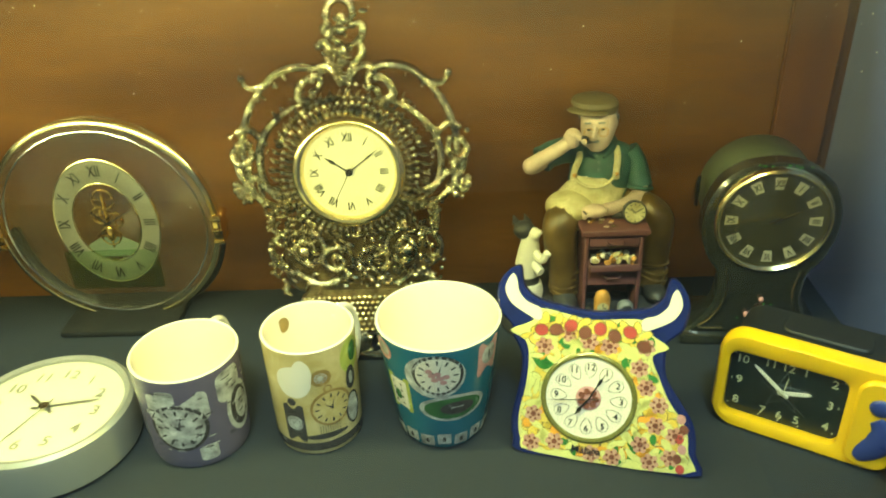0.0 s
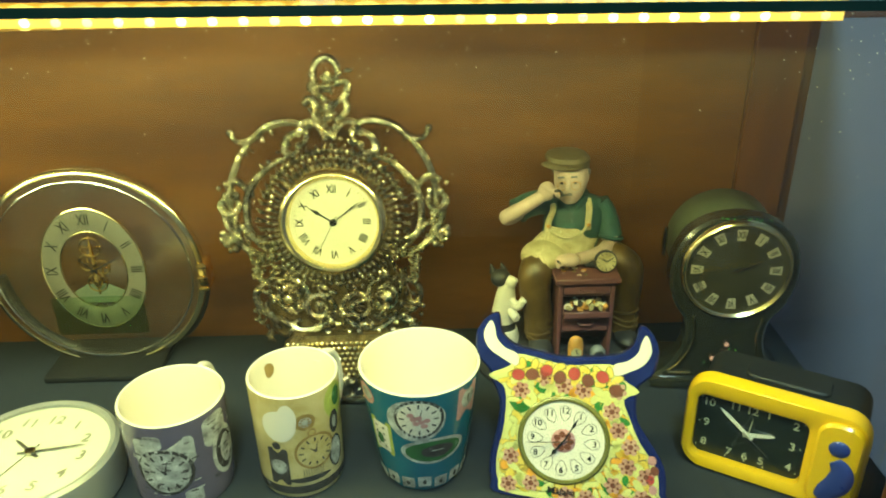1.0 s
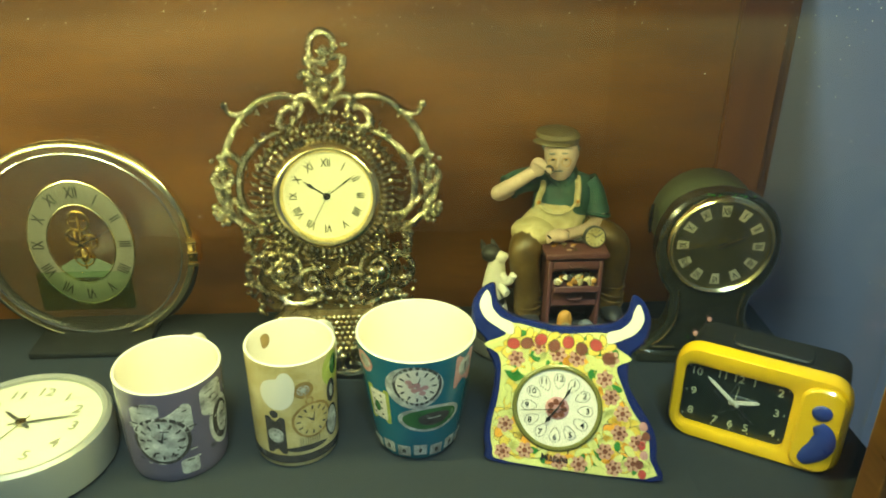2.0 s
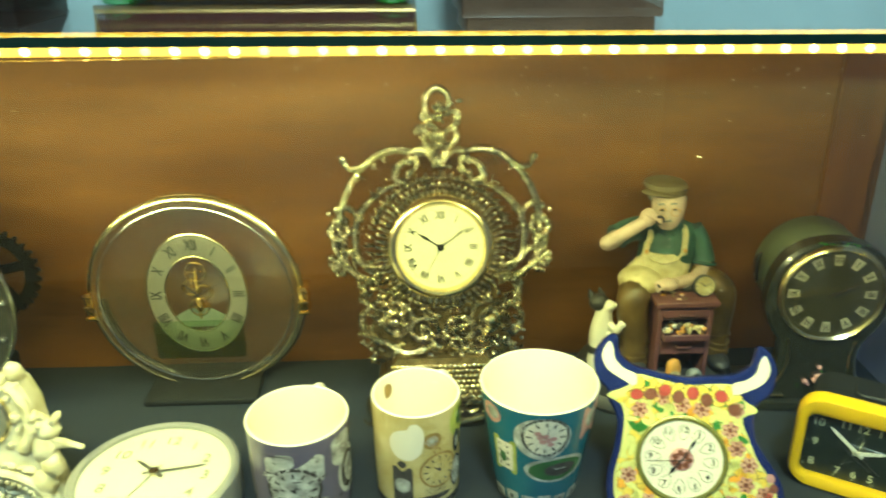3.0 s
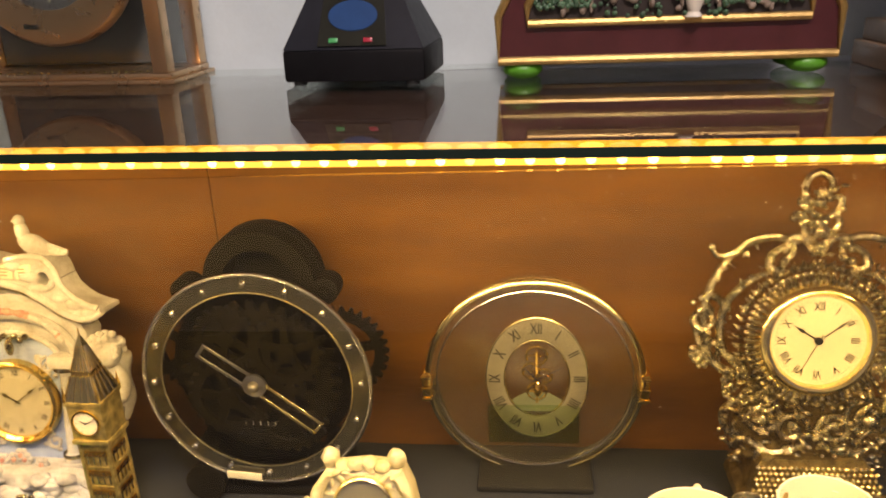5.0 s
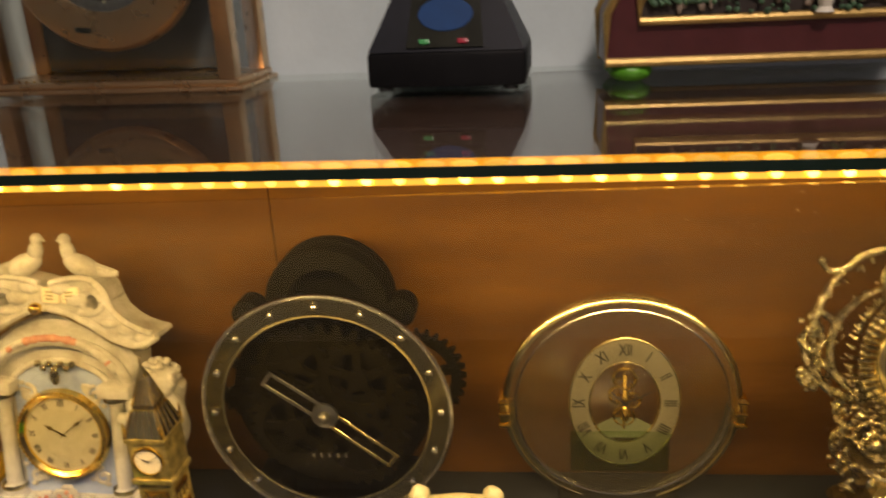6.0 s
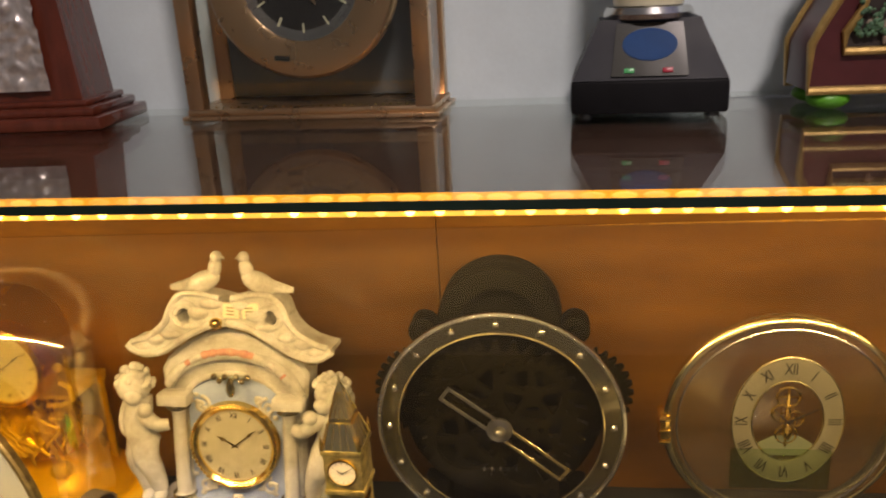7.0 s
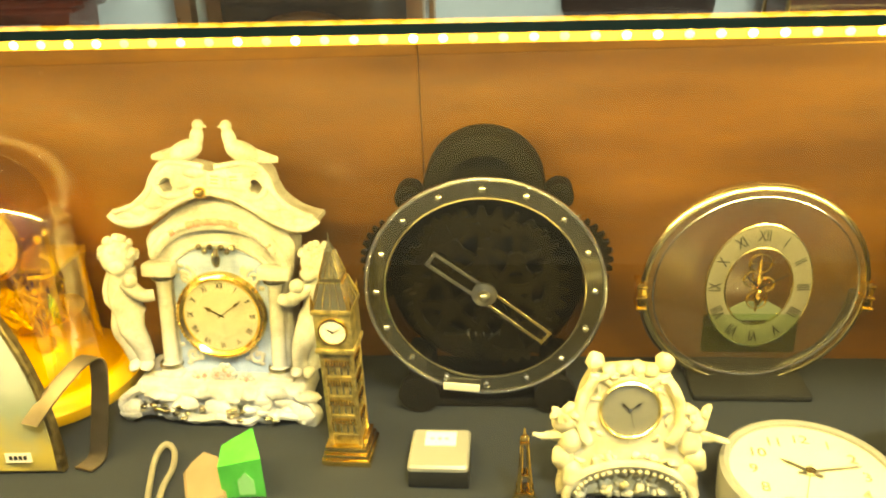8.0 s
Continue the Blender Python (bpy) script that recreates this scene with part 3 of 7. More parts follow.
patch(bm, 62, 0.038, 0.014, 0.030, 0.039, 1, 0.0002)
print_part(root, bm, rf, [DARK_PRINT, GREY_PRINT], "lantern_print")
bm = bmesh.new()
patch(bm, 66, 0.092, 0.026, 0.034, 0.039, 0, 0.0001)
patch(bm, 70, 0.094, 0.012, 0.020, 0.039, 1, 0.0002)
print_part(root, bm, rf, [LIME_PRINT, GREEN_PRINT], "green_print")
bm = bmesh.new()
lathe(bm, [(0.0075, 0), (0.0078, 0.0002), (0.0055, 0.0004), (0, 0.0004)], 20, pose(-0.0262, 0.0245, 0.094, 90, 0, -137 + 180), sx=0.75)
part("inner_print", bm, OCHRE_PRINT, root)

root, rf = mug(pose(0.085, 0.631, 0), 0.0530, 0.0360, 0.117, TEAL, "large tapered teal ceramic cup printed with colourful clocks", None, 1)
bm = bmesh.new()
patch(bm, -4, 0.089, 0.051, 0.046, 0.050, 3, 0.0)
watch_print(bm, -1, 0.091, 0.0185, 0.050, 0, 1, 1)
for k in range(7):
    patch(bm, -9 + 2.6 * k, 0.096 - 0.0035 * (k % 3) - 0.001 * k, 0.006, 0.005, 0.050, 2, 0.0004)
print_part(root, bm, rf, [WHITE, DARK_PRINT, PINK_PRINT, GREY_PRINT], "flower_clock_print")
bm = bmesh.new()
patch(bm, 14, 0.053, 0.056, 0.030, 0.044, 0)
patch(bm, 14, 0.053, 0.048, 0.024, 0.044, 1, 0.0002)
patch(bm, 18, 0.053, 0.028, 0.015, 0.044, 2, 0.0003)
patch(bm, 18, 0.054, 0.011, 0.0012, 0.044, 0, 0.0004, 0.0005)
print_part(root, bm, rf, [GREY_PRINT, GREEN_PRINT, DARK_PRINT], "green_clock_print")
bm = bmesh.new()
patch(bm, -45, 0.062, 0.022, 0.038, 0.044, 0, 0.0, 0.002)
patch(bm, -45, 0.062, 0.016, 0.031, 0.044, 1, 0.0002, 0.001)
for k in range(4):
    patch(bm, -41, 0.073 - 0.007 * k, 0.002, 0.003, 0.044, 2, 0.0003)
    patch(bm, -51, 0.073 - 0.007 * k, 0.002, 0.003, 0.044, 2, 0.0003)
patch(bm, -47, 0.060, 0.007, 0.012, 0.044, 3, 0.0003)
print_part(root, bm, rf, [LIME_PRINT, WHITE, DARK_PRINT, GREEN_PRINT], "square_clock_print")
bm = bmesh.new()
patch(bm, -60, 0.103, 0.022, 0.020, 0.05, 0)
patch(bm, -58, 0.104, 0.014, 0.013, 0.05, 1, 0.0002)
patch(bm, 52, 0.096, 0.024, 0.034, 0.05, 0, 0.0, 0.002)
patch(bm, 52, 0.099, 0.016, 0.020, 0.05, 1, 0.0002)
patch(bm, 52, 0.099, 0.002, 0.008, 0.05, 2, 0.0003, 0.0005)
print_part(root, bm, rf, [PINK_PRINT, GREY_PRINT, DARK_PRINT], "pink_clock_print")
bm = bmesh.new()
for k in range(7):
    patch(bm, -60 + 21 * k, 0.013 + 0.002 * (k % 2), 0.0115, 0.013, 0.039, 0, 0.0, 0.001)
    patch(bm, -60 + 21 * k, 0.013 + 0.002 * (k % 2), 0.003, 0.006, 0.039, 1, 0.0003)
print_part(root, bm, rf, [GREY_PRINT, DARK_PRINT], "band_print")

# ---- silver clock lying on its back ----
root = thing("round_clock", pose(-0.261, 0.617, 0, 0, 0, -12), "round silver-rimmed clock lying on its back", "clock")
part("case", turned([(0, 0), (0.070, 0), (0.0745, 0.003), (0.0755, 0.033), (0.0745, 0.040), (0.071, 0.0425), (0.067, 0.0415), (0.066, 0.0385)], 72), SILVER_PAINT, root)
part("dial", turned([(0.0665, 0.0380), (0.02, 0.0384), (0, 0.0384)], 64), IVORY, root)
part("numerals", on(numerals(ARABIC, 0.046, 0.0165, 0.0389, False), pose(0, 0, 0, 0, 0, 6)), FAINT, root)
for n, a, l, w, mm in (("hour_hand", -62, 0.026, 0.0035, STEEL), ("minute_hand", 68, 0.046, 0.0022, STEEL), ("second_hand", 190, 0.052, 0.0007, BLACK)):
    part(n, pointer(a, l, 0.011, w, 0.0405, 0.0005), mm, root)
part("pivot", turned([(0.0045, 0.0388), (0.0045, 0.0425), (0, 0.0435)], 20), BRONZE, root)
part("dome_glass", turned([(0.0665, 0.0415), (0.055, 0.0455), (0.03, 0.0485), (0, 0.0495)], 64), CLEAR, root).visible_shadow = False

# ---- bull-shaped glazed tile clock ----
BULL = pose(0.2, 0.575, 0, 0, 0, -14.3) @ pose(0, 0, 0, 70)
root = thing("bull_clock", BULL, "flower-painted glazed tile clock shaped as a horned head", "clock")
half = [(0.000, 0.130), (0.022, 0.133), (0.042, 0.137), (0.054, 0.147), (0.058, 0.163), (0.068, 0.158), (0.075, 0.143), (0.072, 0.124), (0.062, 0.113), (0.060, 0.104)]
outline = [(-0.043, -0.001)] + [(0.088, -0.001), (0.091, 0.022), (0.087, 0.046), (0.072, 0.068), (0.062, 0.084)] + half[::-1] + [(-x * 1.06, y - 0.001) for x, y in half[1:]] + [(-0.055, 0.086), (-0.056, 0.060), (-0.060, 0.036), (-0.058, 0.014)]
outline = [tuple(p) for p in smoothed([(x, y, 0) for x, y in outline], 4, True)]
outline = [(p[0], max(p[1], 0.0)) for p in outline]
bm = bmesh.new()
slab(bm, outline, 0.009, Matrix.Translation((0, 0, -0.009)), 0, 0.002)
part("plate", bm, COBALT, root, "cobalt blue glazed edge")
inner = [(-0.037, 0.004), (0.083, 0.004), (0.085, 0.022), (0.081, 0.044), (0.066, 0.064), (0.056, 0.084), (0.050, 0.100), (0.062, 0.108), (0.046, 0.118), (0.040, 0.128), (0.022, 0.127), (0.000, 0.124), (-0.022, 0.127), (-0.042, 0.129), (-0.048, 0.118), (-0.066, 0.108), (-0.053, 0.101), (-0.049, 0.086), (-0.050, 0.060), (-0.054, 0.036), (-0.051, 0.014)]
bm = bmesh.new()
inner_s = [tuple(p) for p in smoothed([(x, y, 0) for x, y in inner], 3, True)]
slab(bm, inner_s, 0.0008, Matrix.Translation((0, 0, 0.0)), 0)
part("panel", bm, LIME_GLAZE, root, "pale lime glazed ground")
for s in (1, -1.05):
    bm = bmesh.new()
    hp = [(0.040, 0.119), (0.052, 0.124), (0.064, 0.132), (0.069, 0.144), (0.064, 0.156), (0.060, 0.150), (0.058, 0.141), (0.050, 0.133), (0.040, 0.129)]
    hp = [tuple(p) for p in smoothed([(x * s, y, 0) for x, y in hp], 3, True)]
    slab(bm, hp if s > 0 else hp[::-1], 0.0012, None, 0)
    part("horn", bm, WHITE, root, "white glazed horn")
CX, CY = 0.0025, 0.058


def inside(x, y, poly):
    c = False
    for (x0, y0), (x1, y1) in zip(poly, poly[1:] + poly[:1]):
        if (y0 > y) != (y1 > y) and x < (x1 - x0) * (y - y0) / (y1 - y0) + x0:
            c = not c
    return c


inner2 = [(p[0], p[1]) for p in inner_s]
rng = random.Random(9)


def dab(bm, x, y, rx, ry, a, z, idx=0, n=10):
    slab(bm, oval_pts(0, 0, rx, ry, n), 0.0005, Matrix.Translation((x, y, z)) @ Matrix.Rotation(a, 4, "Z"), idx)


spots = []
for k in range(4000):
    x, y = rng.uniform(-0.056, 0.086), rng.uniform(0.008, 0.112)
    if math.hypot(x - CX, y - CY) > 0.0475 and all(math.hypot(x - p, y - q) > 0.0165 for p, q in spots) and all(inside(x + 0.0085 * math.cos(q), y + 0.0085 * math.sin(q), inner2) for q in (0, 1.05, 2.1, 3.14, 4.2, 5.24)):
        spots.append((x, y))
for x, y in spots:
    if not inside(x, y, inner2):
        continue
    bm = bmesh.new()
    for k in range(7):
        t = k * math.tau / 7 + x * 50
        px, py = x + 0.0088 * math.cos(t), y + 0.0088 * math.sin(t)
        if all(inside(px + 0.0075 * math.cos(q), py + 0.0075 * math.sin(q), inner2) for q in (0, 1.05, 2.1, 3.14, 4.2, 5.24)):
            dab(bm, px, py, 0.0064, 0.0048, t, 0.00085, 3)
            dab(bm, px, py, 0.0059, 0.0043, t, 0.0009, 2 if (k + len(spots)) % 3 else 4)
    if all(inside(x + 0.0083 * math.cos(q), y + 0.0083 * math.sin(q), inner2) for q in (0, 1.05, 2.1, 3.14, 4.2, 5.24)):
        for k in range(6):
            t = k * math.tau / 6 + x * 90
            dab(bm, x + 0.0044 * math.cos(t), y + 0.0044 * math.sin(t), 0.0034, 0.0028, t, 0.0012, 1)
        for k in range(6):
            t = k * math.tau / 6 + 0.5 + x * 90
            dab(bm, x + 0.0046 * math.cos(t), y + 0.0046 * math.sin(t), 0.0013, 0.0011, t, 0.0015, 0, 7)
        dab(bm, x, y, 0.0024, 0.0024, 0, 0.0015, 0)
    if bm.faces:
        part("flower", bm, [MAROON_GLAZE, PINK_GLAZE, YELLOW_GLAZE, DARK_PRINT, ORANGE_GLAZE], root)
for name, mm, count, z in (("yellow_petals", YELLOW_GLAZE, 150, 0.0007), ("leaves", LEAF_GLAZE, 44, 0.0010), ("lime_petals", LIME_GLAZE, 80, 0.0011)):
    bm, made = bmesh.new(), 0
    while made < count:
        x, y, a = rng.uniform(-0.056, 0.086), rng.uniform(0.006, 0.126), rng.uniform(0, 6.28)
        if inside(x, y, inner2) and all(inside(x + 0.006 * math.cos(t), y + 0.006 * math.sin(t), inner2) for t in (0, 1.57, 3.14, 4.7)) and math.hypot(x - CX, y - CY) > 0.041:
            rx, ry = rng.uniform(0.0045, 0.0072), rng.uniform(0.0022, 0.0035)
            dab(bm, x, y, rx + 0.0003, ry + 0.0003, a, z - 0.0002, 1)
            dab(bm, x, y, rx, ry, a, z, 0)
            made += 1
    part(name, bm, [mm, OLIVE_LINE], root)
bm = bmesh.new()
for k in range(26):
    x, y, q = -0.044 + k * 0.0035, 0.1165 + 0.0055 * ((k % 3) - 1), 0.9 * k
    dab(bm, x, y, 0.0056, 0.0034, q, 0.0011, 4)
    dab(bm, x, y, 0.0050, 0.0028, q, 0.0012, 3)
for k in range(8):
    x = -0.040 + k * 0.0118
    y = 0.1175 - 0.0045 * (k % 2) - (0.006 if k in (0, 7) else 0)
    dab(bm, x, y, 0.0062, 0.0055, 0.4 * k, 0.0014, 4)
    dab(bm, x, y, 0.0056, 0.0049, 0.4 * k, 0.0015, (k + k // 2) % 3)
for k in range(6):
    dab(bm, 0.080 - 0.003 * (k % 2), 0.008 + 0.0085 * k, 0.0036, 0.0042, 0.3, 0.0013, k % 3)
part("fruit", bm, [RED_PRINT, MAROON_GLAZE, PINK_PRINT, YELLOW_GLAZE, OLIVE_LINE], root)
D = Matrix.Translation((CX, CY, 0.0))
part("bezel", turned([(0.0345, 0.0005), (0.0352, 0.0030), (0.0375, 0.0034), (0.0392, 0.0022), (0.0396, 0.0005)], 48, D), OLIVE_LINE, root, "bronze-green dial border")
part("dial", turned([(0.0350, 0.0016), (0, 0.0016)], 48, D), WHITE, root)
bm = bmesh.new()
for k in range(12):
    t = k * math.tau / 12
    m = D @ Matrix.Translation((0.0262 * math.sin(t), 0.0262 * math.cos(t), 0.0018)) @ Matrix.Rotation(-t, 4, "Z")
    pts = [m @ Vector((0.0046 * math.cos(q), 0.0048 * math.sin(q) if q < 3.15 else 0.0090 * math.sin(q) * (1 - 0.25 * abs(math.cos(q))), 0)) for q in [j * math.tau / 18 for j in range(18)]]
    tube(bm, pts, 0.00022, 4, True)
part("petal_lines", bm, DARK_PRINT, root)
part("numerals", on(numerals(ARABIC, 0.0265, 0.0076, 0.0021, False), D), BLACK, root)
part("rosette", turned([(0.0105, 0.0018), (0.010, 0.0022), (0, 0.0024)], 24, D), PINK_PRINT, root)
bm = bmesh.new()
for k in range(7):
    dab(bm, CX + 0.006 * math.cos(k * 0.9), CY + 0.006 * math.sin(k * 0.9), 0.003, 0.0026, k, 0.0025)
part("rosette_petals", bm, MAROON_GLAZE, root)
part("hour_hand", on(pointer(215, 0.018, 0.003, 0.0022, 0.0036, spade=0.0022), D), BLACK, root)
part("minute_hand", on(pointer(28, 0.026, 0.003, 0.0016, 0.0042, spade=0.0014), D), BLACK, root)
part("second_hand", on(pointer(262, 0.032, 0.009, 0.0006, 0.0048), D), BLACK, root)
bm = bmesh.new()
write(bm, "Málaga", 0.009, Matrix.Translation((0.004, 0.0125, 0.0022)))
part("lettering", bm, BLACK, root)

# ---- yellow alarm clock ----
YEL = pose(0.329, 0.631, 0, 0, 0, -31.7) @ Matrix.Diagonal((0.96, 1, 1, 1))
root = thing("alarm_clock", YEL, "yellow and black plastic alarm clock with blue buttons", "alarm clock")
bm = bmesh.new()
slab(bm, rounded(0.004, 0.004, 0.146, 0.094, 0.018, 6), 0.046, pose(0, 0.050, 0, 90), 0, 0.004)
part("body", bm, BLACK_SOFT, root, "black plastic back housing")
bm = bmesh.new()
o, i = rounded(-0.004, 0.0, 0.150, 0.098, 0.022, 6), rounded(0.006, 0.013, 0.102, 0.080, 0.008, 6)
lv = []
for pts, z in ((o, 0.0), (rounded(-0.004, 0.0, 0.150, 0.098, 0.022, 6), 0.010), (rounded(-0.0015, 0.0025, 0.1475, 0.0955, 0.020, 6), 0.0135), (rounded(0.003, 0.010, 0.106, 0.083, 0.011, 6), 0.0140), (i, 0.0120), (i, 0.004)):
    lv.append([bm.verts.new((p[0], p[1], z)) for p in pts])
for r0, r1 in zip(lv, lv[1:]):
    for k in range(len(r0)):
        bm.faces.new((r0[k], r0[(k + 1) % len(r0)], r1[(k + 1) % len(r0)], r1[k]))
part("front_frame", on(bm, pose(0, 0.004, 0, 90)), YELLOW_PLASTIC, root, "bright yellow plastic front frame")
bm = bmesh.new()
slab(bm, rounded(0.108, 0.006, 0.1455, 0.090, 0.014, 5), 0.0045, pose(0, -0.0095, 0, 90), 0, 0.002)
part("side_panel", bm, YELLOW_PLASTIC, root)
bm = bmesh.new()
ball(bm, (0.127, -0.0135, 0.068), (0.0088, 0.004, 0.0080), 0, 16)
part("button", bm, NAVY_PLASTIC, root, "round blue button")
bm = bmesh.new()
sw = smoothed([(0.126, -0.0145, 0.056), (0.133, -0.0150, 0.047), (0.132, -0.015, 0.034), (0.124, -0.0145, 0.022), (0.119, -0.0145, 0.015)], 5)
tube(bm, sw, [0.004 + 0.0065 * math.sin(math.pi * min(1, k / (len(sw) - 1) * 0.95 + 0.05)) for k in range(len(sw))], 10, flat=0.35)
part("button", bm, NAVY_PLASTIC, root, "curved blue snooze button")
part("dial", box(0.004, -0.0005, 0.011, 0.104, 0.0005, 0.082), DIAL_BLACK, root)
DY = pose(0.0535, -0.0012, 0.0465, 90)
bm = bmesh.new()
for k, s in enumerate(ARABIC):
    t = k * math.tau / 12
    x, y = 0.046 * math.sin(t), 0.046 * math.cos(t)
    f = min(0.041 / abs(x) if abs(x) > 1e-6 else 9, 0.027 / abs(y) if abs(y) > 1e-6 else 9)
    write(bm, s, 0.0112, DY @ Matrix.Translation((x * f * 0.92, y * f * 0.92, 0)))
    bmesh.ops.create_cube(bm, size=0.0011, matrix=DY @ Matrix.Translation((x * f * 1.08, y * f * 1.12, 0)))
part("numerals", bm, LUME, root)
bm = bmesh.new()
for k in range(5):
    tube(bm, [DY @ Vector((0.021 * math.sin(q), 0.021 * math.cos(q), 0)) for q in (k * 2.513, (k + 1) * 2.513)], 0.00014, 4)
part("dial_lines", bm, STEEL, root)
part("hour_hand", on(pointer(75, 0.023, 0.005, 0.0042, 0.001), DY), WHITE_ENAMEL, root)
part("minute_hand", on(pointer(-52, 0.034, 0.005, 0.0038, 0.002), DY), WHITE_ENAMEL, root)
part("alarm_hand", on(pointer(6, 0.018, 0.002, 0.0008, 0.003), DY), LUME, root)
part("second_hand", on(pointer(128, 0.026, 0.006, 0.0005, 0.0035), DY), STEEL, root)
part("window", box(0.005, -0.0075, 0.012, 0.103, -0.0070, 0.081), CLEAR, root).visible_shadow = False
bm = bmesh.new()
slab(bm, rounded(0.040, 0.014, 0.112, 0.040, 0.008), 0.004, pose(0, 0, 0.0935), 0, 0.0015)
part("snooze_bar", bm, BLACK_SOFT, root)

# ---- black balloon clock ----
root = thing("mantel_clock", pose(0.396, 0.745, 0, 0, 0, -6), "black lacquered balloon-shaped mantel clock with brass bezel", "clock")
bm = bmesh.new()
hp = [(0.066, 0.0), (0.068, 0.010), (0.060, 0.018), (0.048, 0.034), (0.040, 0.056), (0.042, 0.080), (0.053, 0.097), (0.0605, 0.118), (0.0618, 0.138), (0.0575, 0.160), (0.0455, 0.180), (0.026, 0.192), (0.0, 0.1965)]
pts = [tuple(p) for p in smoothed([(x, y, 0) for x, y in hp], 4)] + [tuple(p) for p in smoothed([(-x, y, 0) for x, y in hp[::-1]], 4)][1:]
slab(bm, [(p[0], max(0, p[1])) for p in pts], 0.020, pose(0, 0.010, 0, 90), 0, 0.003)
part("case", bm, BLACK_GLOSS, root)
bm = bmesh.new()
lathe(bm, [(0.052, 0.0), (0.0545, 0.010), (0.0545, 0.060), (0.050, 0.066), (0, 0.067)], 48, pose(0, 0.008, 0.139, -90))
part("drum", bm, GREEN_GREY, root, "dull olive-black drum behind the dial")
bm = bmesh.new()
box_into(bm, -0.070, -0.016, 0.0, 0.070, 0.060, 0.012, 0.003)
part("plinth", bm, BLACK_GLOSS, root)
D = pose(0, -0.0105, 0.140, 90)
part("bezel", turned([(0.0478, 0.0), (0.0482, 0.0034), (0.0496, 0.0046), (0.0512, 0.0034), (0.0518, 0.0040), (0.0532, 0.0026), (0.0536, 0.0)], 64, D), PALE_GOLD, root)
part("dial", turned([(0.0490, 0.0006), (0.024, 0.0008), (0, 0.0008)], 48, D), mat("smoky_olive_dial", (0.040, 0.038, 0.022), 0.30, 0.2, 0.35, 40, colour2=(0.070, 0.066, 0.038)), root)
part("crystal", turned([(0.0486, 0.0036), (0.043, 0.0068), (0.030, 0.0098), (0.015, 0.0112), (0, 0.0116)], 56, D), glass_mat("dial_crystal", (0.97, 0.97, 0.93), 1.0, 0.12, 0.07), root, "domed dial glass").visible_shadow = False
bm = bmesh.new()
for k in range(12):
    t = k * math.tau / 12
    m = D @ Matrix.Translation((0.0375 * math.sin(t), 0.0375 * math.cos(t), 0.0011)) @ Matrix.Rotation(-t, 4, "Z")
    slab(bm, [(-0.0036, -0.0058), (0.0036, -0.0058), (0.0050, 0.0058), (-0.0050, 0.0058)], 0.0004, m)
part("plaques", bm, PLAQUE, root, "cream numeral plaques")
part("numerals", on(numerals(ROMAN, 0.0375, 0.0100, 0.0017, True, wide=0.62), D), BLACK, root)
part("hour_hand", on(pointer(70, 0.018, 0.004, 0.0018, 0.002), D), BLACK, root)
part("minute_hand", on(pointer(64, 0.026, 0.004, 0.0012, 0.003), D), BRONZE_DARK, root)
for s in (1, -1):
    bm = bmesh.new()
    tube(bm, smoothed([(s * 0.034, -0.011, 0.086), (s * 0.031, -0.011, 0.066), (s * 0.034, -0.011, 0.046), (s * 0.044, -0.0115, 0.028), (s * 0.054, -0.012, 0.019), (s * 0.030, -0.012, 0.0185)], 4), 0.0013, 6)
    part("inlay", bm, PALE_GOLD, root, "thin gilt inlaid line")
bm = bmesh.new()
rng = random.Random(3)
for k in range(9):
    bead(bm, (rng.gauss(0, 0.006), -0.0125, 0.038 + rng.gauss(0, 0.005)), rng.uniform(0.0018, 0.0036))
part("rose", bm, PINK_PRINT, root, "small pink painted rose")
bm = bmesh.new()
for k in range(12):
    bead(bm, (rng.gauss(0, 0.013), -0.0115, 0.196 - abs(rng.gauss(0, 0.003))), 0.0010)
for k in range(10):
    bead(bm, (rng.gauss(0, 0.012), -0.0115, 0.036 + rng.gauss(0, 0.007)), 0.0009)
part("painted_sprigs", bm, LEAF_GLAZE, root)
bm = bmesh.new()
ball(bm, (-0.062, 0.035, 0.150), (0.003, 0.006, 0.012), 0, 10)
tube(bm, [(-0.062, 0.03, 0.166), (-0.063, 0.03, 0.150), (-0.062, 0.03, 0.134)], 0.0018, 6)
part("side_fitting", bm, CHROME, root)

# ---- ornate bronze clock ----
ORN = pose(0.003, 0.760, 0)
LEAN_M = pose(0, 0.0, 0.062, -11)
root = thing("ornate_clock", ORN, "ornate antique bronze rococo clock with openwork scrolls", "clock")
rng = random.Random(21)
bm = bmesh.new()
hp = [(0.060, 0.0), (0.070, 0.010), (0.074, 0.030), (0.070, 0.050), (0.060, 0.064), (0.056, 0.085), (0.058, 0.12), (0.050, 0.150), (0.034, 0.172), (0.016, 0.182), (0, 0.184)]
pts = [tuple(p) for p in smoothed([(x, y, 0) for x, y in hp], 3)] + [tuple(p) for p in smoothed([(-x, y, 0) for x, y in hp[::-1]], 3)][1:]
slab(bm, pts, 0.014, LEAN_M @ pose(0, 0.010, 0, 90), 0, 0.004)
part("back_plate", bm, BRONZE_DARK, root)
DC = LEAN_M @ pose(0, -0.006, 0.124, 90)


